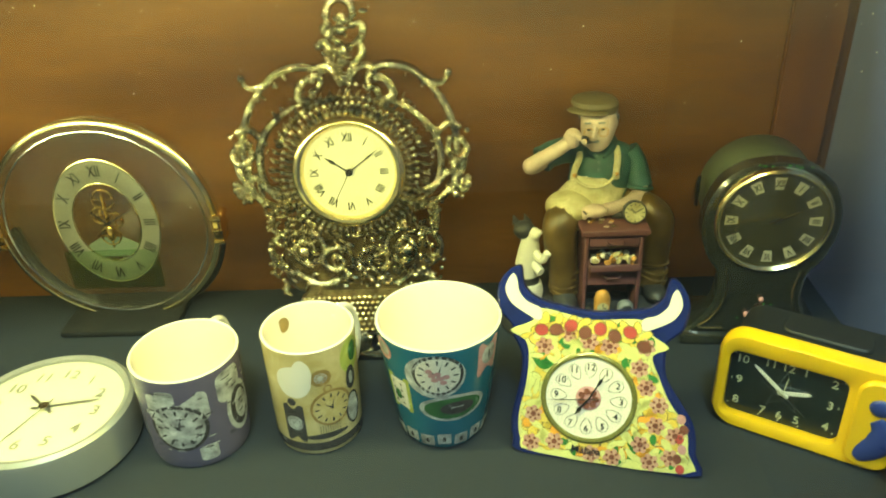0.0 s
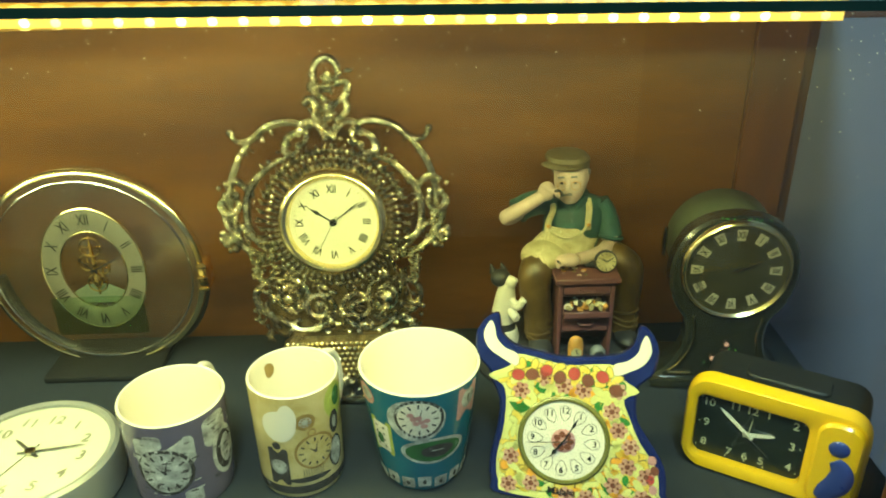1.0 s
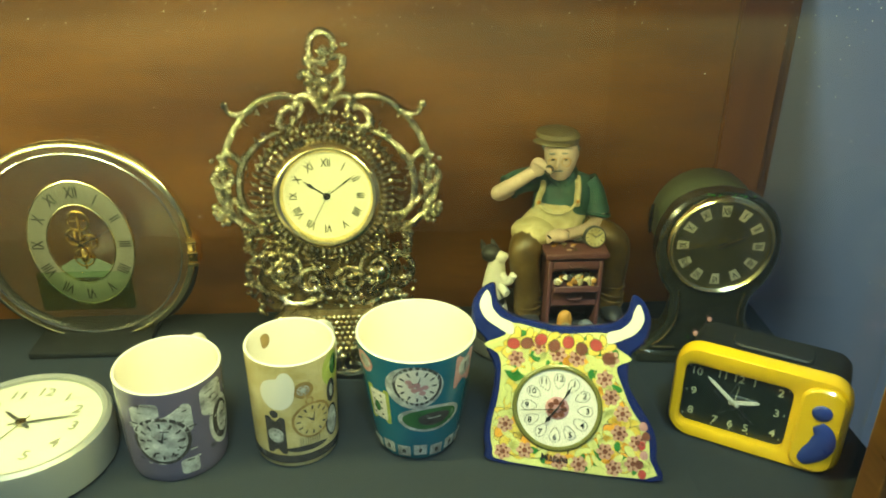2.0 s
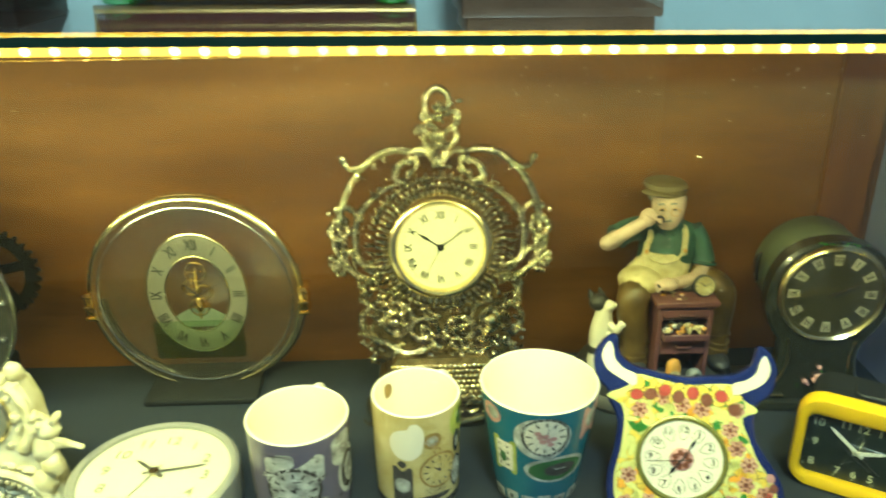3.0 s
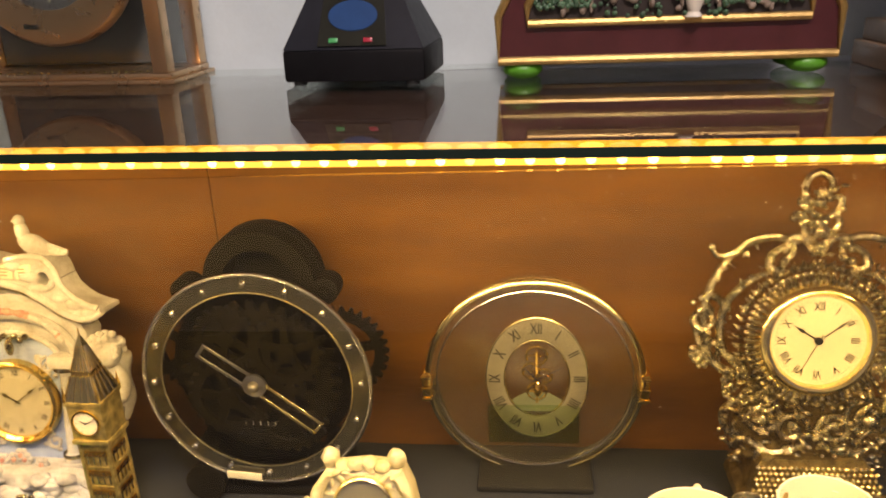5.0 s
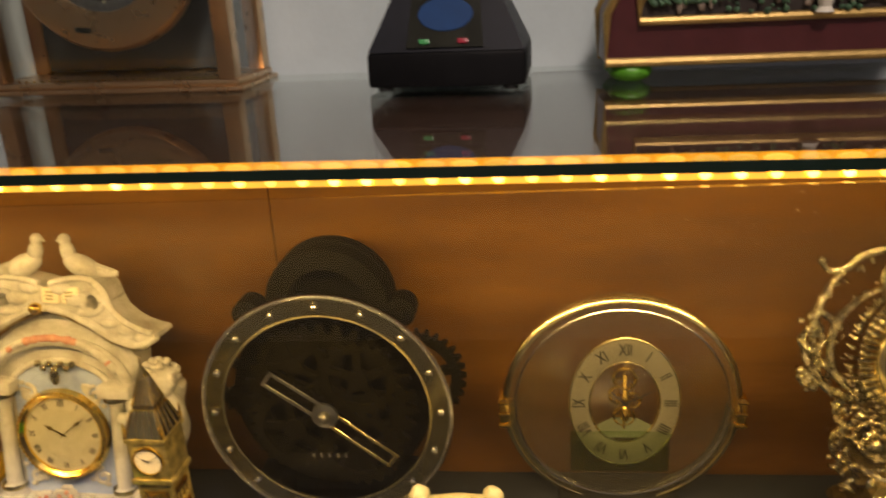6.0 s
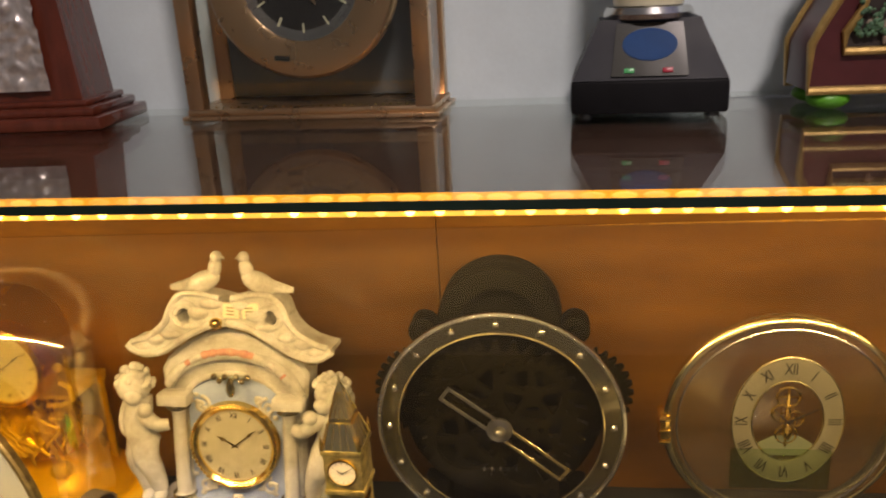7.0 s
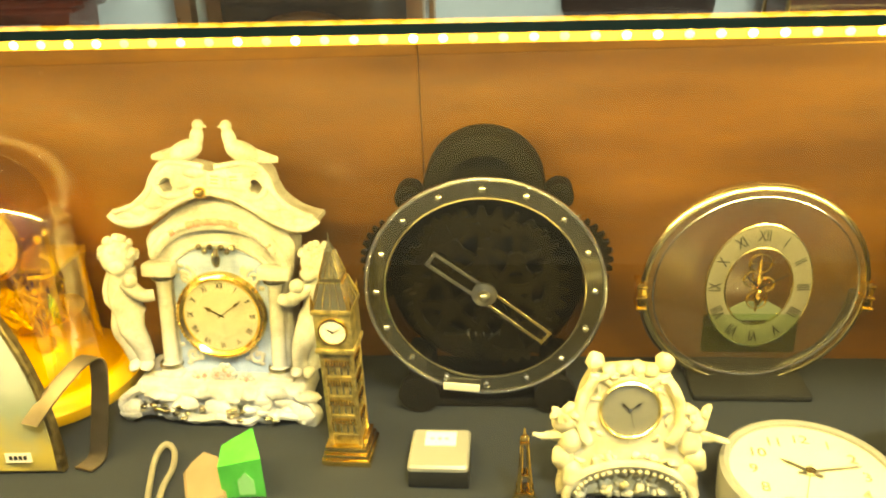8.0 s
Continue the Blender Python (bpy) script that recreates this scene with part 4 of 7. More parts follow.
def scrolls(name, curves, r, lean=LEAN_M, material=BRONZE, beads=(), squash=1.0):
    b = bmesh.new()
    for c in curves:
        c = [lean @ Vector(p) for p in c]
        n = len(c)
        tube(b, c, [r * (0.45 + 0.75 * math.sin(math.pi * (0.12 + 0.8 * k / (n - 1)))) for k in range(n)], 7, flat=squash)
        for k in range(2, n - 2, 2):
            ball(b, c[k] + Vector((0.0, -r * 0.7, 0)), (r * 0.75, r * 0.55, r * 0.6), 0, 7)
        for e in (c[0], c[-1]):
            ball(b, e, r * 1.25, 0, 8)
    for p, q in beads:
        bead(b, lean @ Vector(p), q)
    return part(name, b, material, root)


for s in (1, -1):
    X = lambda pts: smoothed([(s * x, y, z) for x, y, z in pts], 5)
    scrolls("wing_scroll", [
        X([(0.030, 0, 0.196), (0.022, -0.002, 0.206), (0.026, 0, 0.217), (0.042, 0, 0.221), (0.062, 0, 0.216), (0.076, 0, 0.205), (0.090, 0, 0.203), (0.096, 0, 0.212)]),
        X([(0.074, 0, 0.206), (0.088, 0, 0.190), (0.098, 0, 0.168), (0.102, 0, 0.146), (0.100, 0, 0.126)]),
        X([(0.040, 0, 0.188), (0.058, 0, 0.180), (0.076, 0, 0.164), (0.085, 0, 0.146), (0.086, 0, 0.122), (0.078, 0, 0.102), (0.064, 0, 0.090)]),
        X([(0.085, 0, 0.158), (0.096, 0, 0.166), (0.104, 0, 0.162)]),
        X([(0.106, 0, 0.150), (0.112, 0, 0.140), (0.104, -0.003, 0.132), (0.094, 0, 0.138), (0.096, 0, 0.150)]),
        X([(0.098, 0, 0.128), (0.100, 0, 0.112), (0.108, 0, 0.100), (0.112, 0, 0.106)]),
        X([(0.110, 0, 0.138), (0.106, 0, 0.120), (0.096, 0, 0.106), (0.100, 0, 0.096)]),
        X([(0.066, 0, 0.086), (0.084, 0, 0.092), (0.098, 0, 0.104), (0.112, 0, 0.112)]),
        X([(0.064, 0, 0.100), (0.080, 0, 0.106), (0.092, 0, 0.118)]),
        X([(0.026, -0.004, 0.214), (0.040, -0.004, 0.206), (0.044, -0.004, 0.194), (0.034, -0.004, 0.190), (0.030, -0.004, 0.198)])], 0.0036,
        beads=[((s * 0.112, 0, 0.158), 0.0034), ((s * 0.106, 0, 0.094), 0.003), ((s * 0.086, -0.003, 0.158), 0.003)])
    scrolls("lower_scroll", [
        [(s * x, y, z) for x, y, z in spiral(0.047, 0.046, 0.020, 0.006, 60, 1.4, -0.008)],
        [(s * x, y, z) for x, y, z in spiral(0.020, 0.034, 0.017, 0.005, 200, -1.3, -0.009)],
        X([(0.064, -0.004, 0.094), (0.078, -0.004, 0.084), (0.080, -0.004, 0.068), (0.070, -0.004, 0.060)]),
        X([(0.066, -0.005, 0.066), (0.082, -0.005, 0.052), (0.080, -0.005, 0.034), (0.066, -0.005, 0.022)]),
        X([(0.056, -0.006, 0.020), (0.040, -0.008, 0.010), (0.022, -0.009, 0.012), (0.008, -0.010, 0.020)])], 0.0034,
        beads=[((s * 0.050, -0.012, 0.045), 0.0085)] + [((s * (0.074 + 0.012 * math.sin(k * 0.9)), -0.004, 0.014 + 0.0085 * k), 0.0028) for k in range(10)])
    b = bmesh.new()
    for k in range(190):
        x, z = rng.uniform(0.002, 0.084), rng.uniform(-0.002, 0.096)
        t = rng.uniform(0, 6.28)
        if math.hypot(x, z - 0.124) < 0.062:
            continue
        c = LEAN_M @ Vector((s * x, rng.uniform(-0.014, -0.006), z))
        ball(b, c, (rng.uniform(0.0022, 0.0060), 0.003, rng.uniform(0.0014, 0.0030)), 0, 8, Matrix.Rotation(t, 4, "Y"))
    part("leaf_relief", b, BRONZE, root)
    b = bmesh.new()
    for k in range(46):
        q = radians(rng.uniform(-52, 62))
        R = rng.choice((0.079, 0.082, 0.100, 0.103)) + rng.uniform(-0.003, 0.003)
        c = LEAN_M @ Vector((s * R * math.cos(q), rng.uniform(-0.005, 0.0), 0.142 + R * 0.80 * math.sin(q)))
        ball(b, c, (rng.uniform(0.0020, 0.0046), 0.0026, rng.uniform(0.0012, 0.0022)), 0, 7, Matrix.Rotation(rng.uniform(0, 6.28), 4, "Y"))
    part("wing_leaf", b, BRONZE, root)
FIN = LEAN_M @ Matrix.Translation((0, 0, 0.016)) @ Matrix.Diagonal((1, 1, 0.92, 1))
b = bmesh.new()
for k in range(44):
    z = rng.uniform(0.196, 0.276)
    c = FIN @ Vector((rng.gauss(0, 0.0095), rng.uniform(-0.007, -0.001), z))
    ball(b, c, (rng.uniform(0.0022, 0.0050), 0.003, rng.uniform(0.0016, 0.0030)), 0, 7, Matrix.Rotation(rng.uniform(0, 6.28), 4, "Y"))
part("finial_leaf", b, BRONZE, root)
scrolls("finial", [
    smoothed([(-0.004, 0, 0.246), (-0.012, 0, 0.262), (-0.011, 0, 0.280), (0.000, 0, 0.288), (0.010, 0, 0.280), (0.009, 0, 0.268), (0.002, -0.002, 0.266)], 5),
    smoothed([(0.006, 0, 0.240), (0.018, 0, 0.250), (0.019, 0, 0.262), (0.010, 0, 0.262)], 5),
    smoothed([(-0.006, 0, 0.236), (-0.018, 0, 0.246), (-0.022, 0, 0.242)], 5),
    smoothed([(-0.008, 0, 0.250), (-0.016, 0, 0.258), (-0.012, 0, 0.264)], 5),
    smoothed([(0.016, 0, 0.246), (0.018, 0, 0.234), (0.008, 0, 0.224)], 5),
    smoothed([(-0.014, 0, 0.238), (-0.012, 0, 0.226), (-0.004, 0, 0.220)], 5)] +
    [[(s * x, y, z) for x, y, z in smoothed([(0.004, -0.003, 0.206), (0.012, -0.003, 0.220), (0.024, -0.003, 0.222), (0.030, -0.003, 0.210)], 5)] for s in (1, -1)], 0.0034,
    beads=[((0, -0.006, 0.238), 0.0075), ((0, -0.006, 0.228), 0.006), ((0, -0.004, 0.258), 0.006), ((0.0, -0.004, 0.212), 0.006), ((0.001, -0.003, 0.270), 0.0045)], lean=FIN)
b = bmesh.new()
for k in range(60):
    t = k * math.tau / 60
    m = DC @ Matrix.Rotation(t, 4, "Z")
    ball(b, m @ Vector((0.0640, 0, 0.004)), (0.0030, 0.0022, 0.0028), 0, 8)
part("bead_ring", b, BRONZE, root)
b = bmesh.new()
for k in range(31):
    q = radians(22 + 136 * k / 30)
    m = DC @ Matrix.Translation((0.071 * math.cos(q), 0.071 * math.sin(q) - 0.002, -0.002)) @ Matrix.Rotation(q, 4, "Z")
    ball(b, m @ Vector((0, 0, 0)), (0.0042, 0.0030, 0.003), 0, 8, m.to_quaternion().to_matrix().to_4x4())
part("gadroon_crest", b, BRONZE, root)
b = bmesh.new()
for k in range(44):
    t = radians(-150 + 300 * k / 43) + math.pi / 2
    m = DC @ Matrix.Translation((0.0715 * math.cos(t), 0.0715 * math.sin(t), -0.001)) @ Matrix.Rotation(t, 4, "Z")
    tube(b, [m @ Vector((-0.004, 0.0022, 0.001)), m @ Vector((0.000, 0.0012, 0.004)), m @ Vector((0.005, -0.0010, 0.001))], [0.0016, 0.0026, 0.0008], 6)
part("leaf_rim", b, BRONZE, root, "chased rim of small leaves")
b = bmesh.new()
for k in range(60):
    t = k * math.tau / 60
    m = DC @ Matrix.Rotation(t, 4, "Z")
    tube(b, [m @ Vector((0.0545, 0, 0.0072)), m @ Vector((0.0575, 0, 0.0074)), m @ Vector((0.0608, 0, 0.0045))], [0.0020, 0.0029, 0.0026], 6)
part("fluted_ring", b, BRONZE, root)
part("bezel", turned([(0.0428, 0.006), (0.0436, 0.0120), (0.0455, 0.0150), (0.0480, 0.0158), (0.0515, 0.0145), (0.0540, 0.0110), (0.0548, 0.0)], 64, DC), PALE_GOLD, root)
part("dial", turned([(0.0430, 0.0085), (0, 0.0085)], 64, DC), IVORY, root)
part("numerals", on(numerals(ROMAN, 0.0325, 0.0110, 0.0090, True, wide=0.75), DC), BLACK, root)
part("minute_track", on(ticks(0.0388, 0.0012, 0.0004, 60, 0.0090), DC), BLACK, root)
part("hour_hand", on(pointer(-57, 0.028, 0.004, 0.0022, 0.0098, spade=0.0020), DC), BLACK, root)
part("minute_hand", on(pointer(53, 0.036, 0.004, 0.0012, 0.0104, spade=0.0010), DC), BLACK, root)
part("second_hand", on(pointer(208, 0.036, 0.008, 0.0006, 0.0110), DC), BLACK, root)
part("pivot", turned([(0.0036, 0.0086), (0.0036, 0.0120), (0, 0.0124)], 16, DC), BLACK, root)
part("dome_glass", turned([(0.0412, 0.0115), (0.030, 0.0150), (0.015, 0.0168), (0, 0.0172)], 48, DC), CLEAR, root).visible_shadow = False
b = bmesh.new()
prof = [(0.0, 0.071), (0.050, 0.071), (0.056, 0.064), (0.060, 0.052), (0.064, 0.040), (0.072, 0.032), (0.074, 0.026), (0.066, 0.022), (0.0, 0.022)]
lathe(b, prof, 4, pose(0, 0.012, 0, 0, 0, 45), sx=1.0, sy=1.0)
bmesh.ops.scale(b, vec=(1.32, 0.62, 1.0), verts=b.verts[:])
part("base", b, BRONZE_DARK, root, smooth=False)
b = bmesh.new()
for r in range(7):
    for c in range(22):
        u, w = -0.052 + c * 0.00495 + (0.0025 if r % 2 else 0), r / 6
        bead(b, (u * (1 + 0.15 * w), -0.0215 - 0.012 * w, 0.066 - 0.030 * w), 0.0024)
part("lattice_relief", b, PALE_GOLD, root, "fine gilt lattice relief")
for s in (1, -1):
    b = bmesh.new()
    c = [(s * x, y, z) for x, y, z in smoothed([(0.052, -0.030, 0.040), (0.070, -0.030, 0.036), (0.074, -0.032, 0.020), (0.066, -0.032, 0.008), (0.078, -0.033, 0.004), (0.084, -0.032, 0.010)], 5)]
    tube(b, c, [0.004 + 0.003 * math.sin(k * 0.2) for k in range(len(c))], 8)
    tube(b, [(s * x, y, z) for x, y, z in spiral(0.030, 0.026, 0.013, 0.003, 90, 1.3, -0.034)], 0.0028, 7)
    ball(b, (s * 0.073, -0.03, 0.0045), 0.0045, 0, 10)
    part("foot", b, BRONZE, root)
b = bmesh.new()
ball(b, (0, -0.034, 0.020), (0.012, 0.006, 0.014), 0, 12)
tube(b, smoothed([(-0.05, -0.033, 0.012), (-0.02, -0.035, 0.006), (0, -0.036, 0.010), (0.02, -0.035, 0.006), (0.05, -0.033, 0.012)], 5), 0.004, 8)
for k in range(30):
    bead(b, (rng.uniform(-0.055, 0.055), -0.034, rng.uniform(0.004, 0.032)), rng.uniform(0.002, 0.0042))
part("apron", b, BRONZE, root)

# ---- round clear skeleton clock ----
OV = pose(-0.263, 0.826, 0.113)
root = thing("skeleton_clock", pose(-0.263, 0.826, 0), "round clear acrylic skeleton clock with gilt rim", "clock")
D = pose(0, 0, 0.113, 90)
part("disc", turned([(0.0, -0.009), (0.1110, -0.009), (0.1160, -0.005), (0.1160, 0.004), (0.1100, 0.0085), (0.0, 0.0095)], 96, D), SMOKED, root, "clear bevelled acrylic disc").visible_shadow = False
b = bmesh.new()
lathe(b, [(0.1112, 0.0092), (0.1120, 0.0098), (0.1152, 0.0086), (0.1172, 0.0066), (0.1176, 0.0030), (0.1164, 0.0020)], 96, D)
part("rim", b, PALE_GOLD, root, "shiny gilt outer rim")
b = bmesh.new()
ring(b, 0.1045, 0.0011, D @ Matrix.Translation((0, 0, 0.0092)), 96, 6)
part("inner_rim", b, CHROME, root)
for s in (1, -1):
    b = bmesh.new()
    box_into(b, s * 0.1160 - 0.0048, -0.012, 0.088, s * 0.1160 + 0.0048, 0.012, 0.122, 0.002)
    for z in (0.092, 0.105, 0.118):
        box_into(b, s * 0.1160 - 0.0058, -0.0135, z - 0.002, s * 0.1160 + 0.0058, 0.0135, z + 0.002, 0.001)
    part("side_clip", b, GOLD, root)
b = bmesh.new()
DR = D @ Matrix.Translation((0.003, 0.005, 0))
lathe(b, [(0.0345, 0.0), (0.0345, 0.0016), (0.0355, 0.0022), (0.0525, 0.0022), (0.0535, 0.0016), (0.0535, 0.0)], 64, DR @ Matrix.Translation((0, 0, 0.010)), sx=1.0, sy=1.32)
part("chapter_ring", b, SILVER_DIAL, root, "silvered oval chapter ring")
for R in (0.0342, 0.0538):
    b = bmesh.new()
    ring(b, R, 0.0010, DR @ Matrix.Translation((0, 0, 0.0118)), 64, 6, sy=1.32)
    part("ring_edge", b, PALE_GOLD, root)
part("numerals", on(numerals(ROMAN, 0.0440, 0.0170, 0.0126, True, 1.0, 1.32, 0.62), DR), BLACK, root)
b = bmesh.new()
for cx, cy, R in ((0.0, 0.026, 0.011), (-0.006, 0.008, 0.009), (0.008, 0.002, 0.008), (0, -0.016, 0.010)):
    ring(b, R, 0.0013, DR @ Matrix.Translation((cx, cy, 0.010)), 24, 6)
    for k in range(4):
        tube(b, [DR @ Vector((cx + R * math.cos(k * 1.57), cy + R * math.sin(k * 1.57), 0.010)), DR @ Vector((cx, cy, 0.010))], 0.0007, 5)
tube(b, [DR @ Vector((0, 0.030, 0.009)), DR @ Vector((0, -0.030, 0.009))], 0.0022, 6)
ball(b, DR @ Vector((0.001, -0.012, 0.012)), (0.005, 0.004, 0.010), 0, 10)
part("movement", b, GOLD, root, "small gilt skeleton movement")
b = bmesh.new()
box_into(b, -0.050, -0.0155, 0.040, 0.048, -0.0105, 0.086, 0.002)
part("mount", b, glass_mat("green_acrylic", (0.66, 0.80, 0.62), 0.8), root, "green-tinted clear mounting block").visible_shadow = False
b = bmesh.new()
slab(b, [(-0.028, -0.040), (0.028, -0.040), (0.026, -0.026), (0.012, -0.018), (-0.012, -0.018), (-0.026, -0.026)], 0.0012, DR @ Matrix.Translation((0, 0, 0.0096)))
part("movement_plate", b, mat("pale_green_plate", (0.17, 0.21, 0.16), 0.5, 0.2), root)
part("hour_hand", on(pointer(-45, 0.020, 0.004, 0.0018, 0.0135), DR), BLACK, root)
part("minute_hand", on(pointer(62, 0.034, 0.004, 0.0014, 0.0140), DR), BLACK, root)
b = bmesh.new()
box_into(b, -0.062, -0.050, 0.0, 0.062, 0.026, 0.008, 0.003)
for q in (-1, 1):
    tube(b, smoothed([(q * 0.050, 0.014, 0.006), (q * 0.078, 0.015, 0.022), (q * 0.098, 0.015, 0.048), (q * 0.109, 0.015, 0.080), (q * 0.112, 0.015, 0.100)], 5), 0.0055, 8)
part("foot", b, BLACK_SOFT, root, "dark foot with two curved cradle arms")


# ---- gear clock ----
def cog(bm, R, teeth, d, m, hub=0.25, spokes=5, idx=0):
    f0, n0 = len(bm.faces), len(bm.verts)
    n = teeth * 4
    rad = [R * (1.0 if k % 4 in (0, 1) else 0.88) for k in range(n)]
    out = [[bm.verts.new((rad[k] * math.cos(k * math.tau / n), rad[k] * math.sin(k * math.tau / n), z)) for k in range(n)] for z in (0, d)]
    inn = [[bm.verts.new((R * 0.70 * math.cos(k * math.tau / n), R * 0.70 * math.sin(k * math.tau / n), z)) for k in range(n)] for z in (0, d)]
    for k in range(n):
        j = (k + 1) % n
        bm.faces.new((out[0][k], out[0][j], out[1][j], out[1][k]))
        bm.faces.new((inn[1][k], inn[1][j], inn[0][j], inn[0][k]))
        bm.faces.new((out[1][k], out[1][j], inn[1][j], inn[1][k]))
        bm.faces.new((out[0][j], out[0][k], inn[0][k], inn[0][j]))
    for k in range(spokes):
        a = k * math.tau / spokes
        box_into(bm, 0, -R * 0.09, 0, R * 0.74, R * 0.09, d * 0.9, m=Matrix.Rotation(a, 4, "Z"))
    lathe(bm, [(0, 0), (R * hub, 0), (R * hub, d * 1.3), (0, d * 1.3)], 20)
    moved(bm, n0, m)


GEAR_DARK = mat("blackened_gears", (0.006, 0.0055, 0.0045), 0.75, 0.0, 0.4, 60, 0.3, spec=0.12)
COG_GREY = mat("dark_grey_cogs", (0.020, 0.018, 0.013), 0.5, 0.2, 0.3, 60, spec=0.3)
root = thing("gear_clock", pose(-0.544, 0.757, 0), "large round gear clock with silver ring and black cogs", "clock")
D = pose(0, 0, 0.144, 90)
b = bmesh.new()
lathe(b, [(0.1000, 0.0), (0.1000, 0.0030), (0.1180, 0.0030), (0.1180, 0.0)], 96, D)
lathe(b, [(0.1180, 0.0), (0.1000, 0.0)], 96, D)
part("ring", b, mat("dark_ring", (0.20, 0.20, 0.18), 0.16, 0.9, 0.04, 20), root, "dark grey metal outer ring")
for R, r, mm in ((0.1188, 0.0024, CHROME), (0.0998, 0.0012, PALE_GOLD)):
    b = bmesh.new()
    ring(b, R, r, D @ Matrix.Translation((0, 0, 0.0034)), 96, 8)
    part("ring_edge", b, mm, root)
for k in range(16):
    t = k * math.tau / 16
    b = turned([(0.0030, 0), (0.0032, 0.0020), (0.0018, 0.0034), (0, 0.0037)], 12, D @ Matrix.Translation((0.109 * math.sin(t), 0.109 * math.cos(t), 0.003)))
    part("screw", b, CHROME, root)
for x, z, R, n, y, tn in ((0, 0.0, 0.085, 30, 0.016, 0.1), (-0.080, 0.018, 0.050, 30, 0.040, 0.0), (0.080, 0.014, 0.051, 30, 0.044, 0.2), (0.032, 0.030, 0.040, 20, 0.010, 0.3), (-0.034, -0.022, 0.045, 22, 0.008, 0.5), (0.026, -0.046, 0.042, 20, 0.012, 0.1), (-0.030, 0.044, 0.036, 18, 0.012, 0.7)):
    b = bmesh.new()
    cog(b, R, n, 0.006, D @ Matrix.Translation((x, z, -y)) @ Matrix.Rotation(tn, 4, "Z"))
    part("cog", b, COG_GREY if abs(x) < 0.05 else GEAR_DARK, root, smooth=False)
# tiny beads added to imitate the strip lamps mirrored in the rim
b = bmesh.new()
for k in range(180):
    t = k * math.tau / 180
    ball(b, D @ Vector((0.1184 * math.cos(t), 0.1184 * math.sin(t), 0.0052)), (0.0013, 0.0013, 0.0013), 0, 6)
part("glint_beads", b, CHROME, root, "fine chrome beads standing in for lamp reflections")
part("dark_glass", turned([(0.0998, 0.0015), (0.05, 0.0018), (0, 0.0018)], 72, D), SMOKED_DARK, root, "dark smoked glass face").visible_shadow = False
part("back_plate", turned([(0, -0.030), (0.098, -0.030), (0.098, -0.024), (0, -0.024)], 64, D), GEAR_DARK, root)
b = bmesh.new()
lathe(b, [(0.040, -0.012), (0.060, -0.012), (0.062, -0.006), (0.062, 0.004), (0.058, 0.008), (0.062, 0.012), (0.062, 0.026), (0.058, 0.030), (0.0, 0.030), (0.0, 0.024), (0.040, 0.024), (0.040, -0.012)], 48, pose(0, 0.050, 0.232, -90))
part("drum", b, GEAR_DARK, root, "black drum housing")
for s in (1, -1):
    b = bmesh.new()
    lathe(b, [(0, 0), (0.012, 0), (0.014, 0.004), (0.014, 0.028), (0, 0.030)], 24, pose(s * 0.074, 0.050, 0.234, 90))
    lathe(b, [(0, 0), (0.007, 0), (0.006, 0.006), (0, 0.008)], 16, pose(s * 0.074, 0.020, 0.234, 90))
    part("spindle", b, GEAR_DARK, root)
for a, name, l in ((-53, "minute_hand", 0.066), (129, "hour_hand", 0.080)):
    b = bmesh.new()
    w, o = 0.0085, 0.010
    m = D @ Matrix.Rotation(-radians(a), 4, "Z")
    for x0, y0, x1, y1 in ((-w, o, -w + 0.0034, l), (w - 0.0034, o, w, l), (-w, l - 0.0034, w, l)):
        box_into(b, x0, y0, 0.008, x1, y1, 0.0095, 0.0004, m, 1)
    part(name, b, STEEL if a < 0 else PALE_GOLD, root, "open rectangular metal hand")
part("pivot", turned([(0.0125, 0.0075), (0.0125, 0.0105), (0.006, 0.012), (0.005, 0.017), (0.003, 0.019), (0, 0.0195)], 24, D), STEEL, root)
b = bmesh.new()
box_into(b, -0.085, 0.004, 0.0, 0.085, 0.060, 0.012, 0.003)
for s in (1, -1):
    box_into(b, s * 0.070 - 0.014, 0.006, 0.010, s * 0.070 + 0.014, 0.050, 0.062, 0.004)
    lathe(b, [(0, 0), (0.022, 0), (0.022, 0.010), (0, 0.010)], 24, pose(s * 0.072, 0.004, 0.022, 90))
part("stand", b, GEAR_DARK, root)
b = bmesh.new()
box_into(b, -0.048, -0.0085, 0.027, -0.010, -0.0070, 0.036, 0.0006, pose(0, 0, 0, 0, 5, 0))
part("sticker", b, IVORY, root, "small cream paper sticker")
bm = bmesh.new()
for k in range(5):
    box_into(bm, -0.018 + 0.008 * k, -0.0005, 0.094, -0.0170 + 0.008 * k, 0.0, 0.099, 0, pose(0, -0.003, 0))
part("small_marks", bm, CHROME, root)

# ---- porcelain clock with doves ----
root = thing("porcelain_clock", pose(-0.829, 0.765, 0, 0, 2.2, 0), "cream porcelain clock with doves, columns and gilt dial", "clock")
LP = pose(0, 0.0, 0.0, -7)
rng = random.Random(12)
b = bmesh.new()
hp = [(0.078, 0.030), (0.074, 0.050), (0.074, 0.150), (0.078, 0.160), (0.080, 0.186), (0.072, 0.200), (0.046, 0.220), (0.020, 0.230), (0, 0.232)]
pts = [(p[0], p[1]) for p in hp] + [(-p[0], p[1]) for p in hp[::-1][1:]]
slab(b, pts, 0.034, LP @ pose(0, 0.034, 0, 90), 0, 0.004)
part("body", b, PORCELAIN, root)
b = bmesh.new()
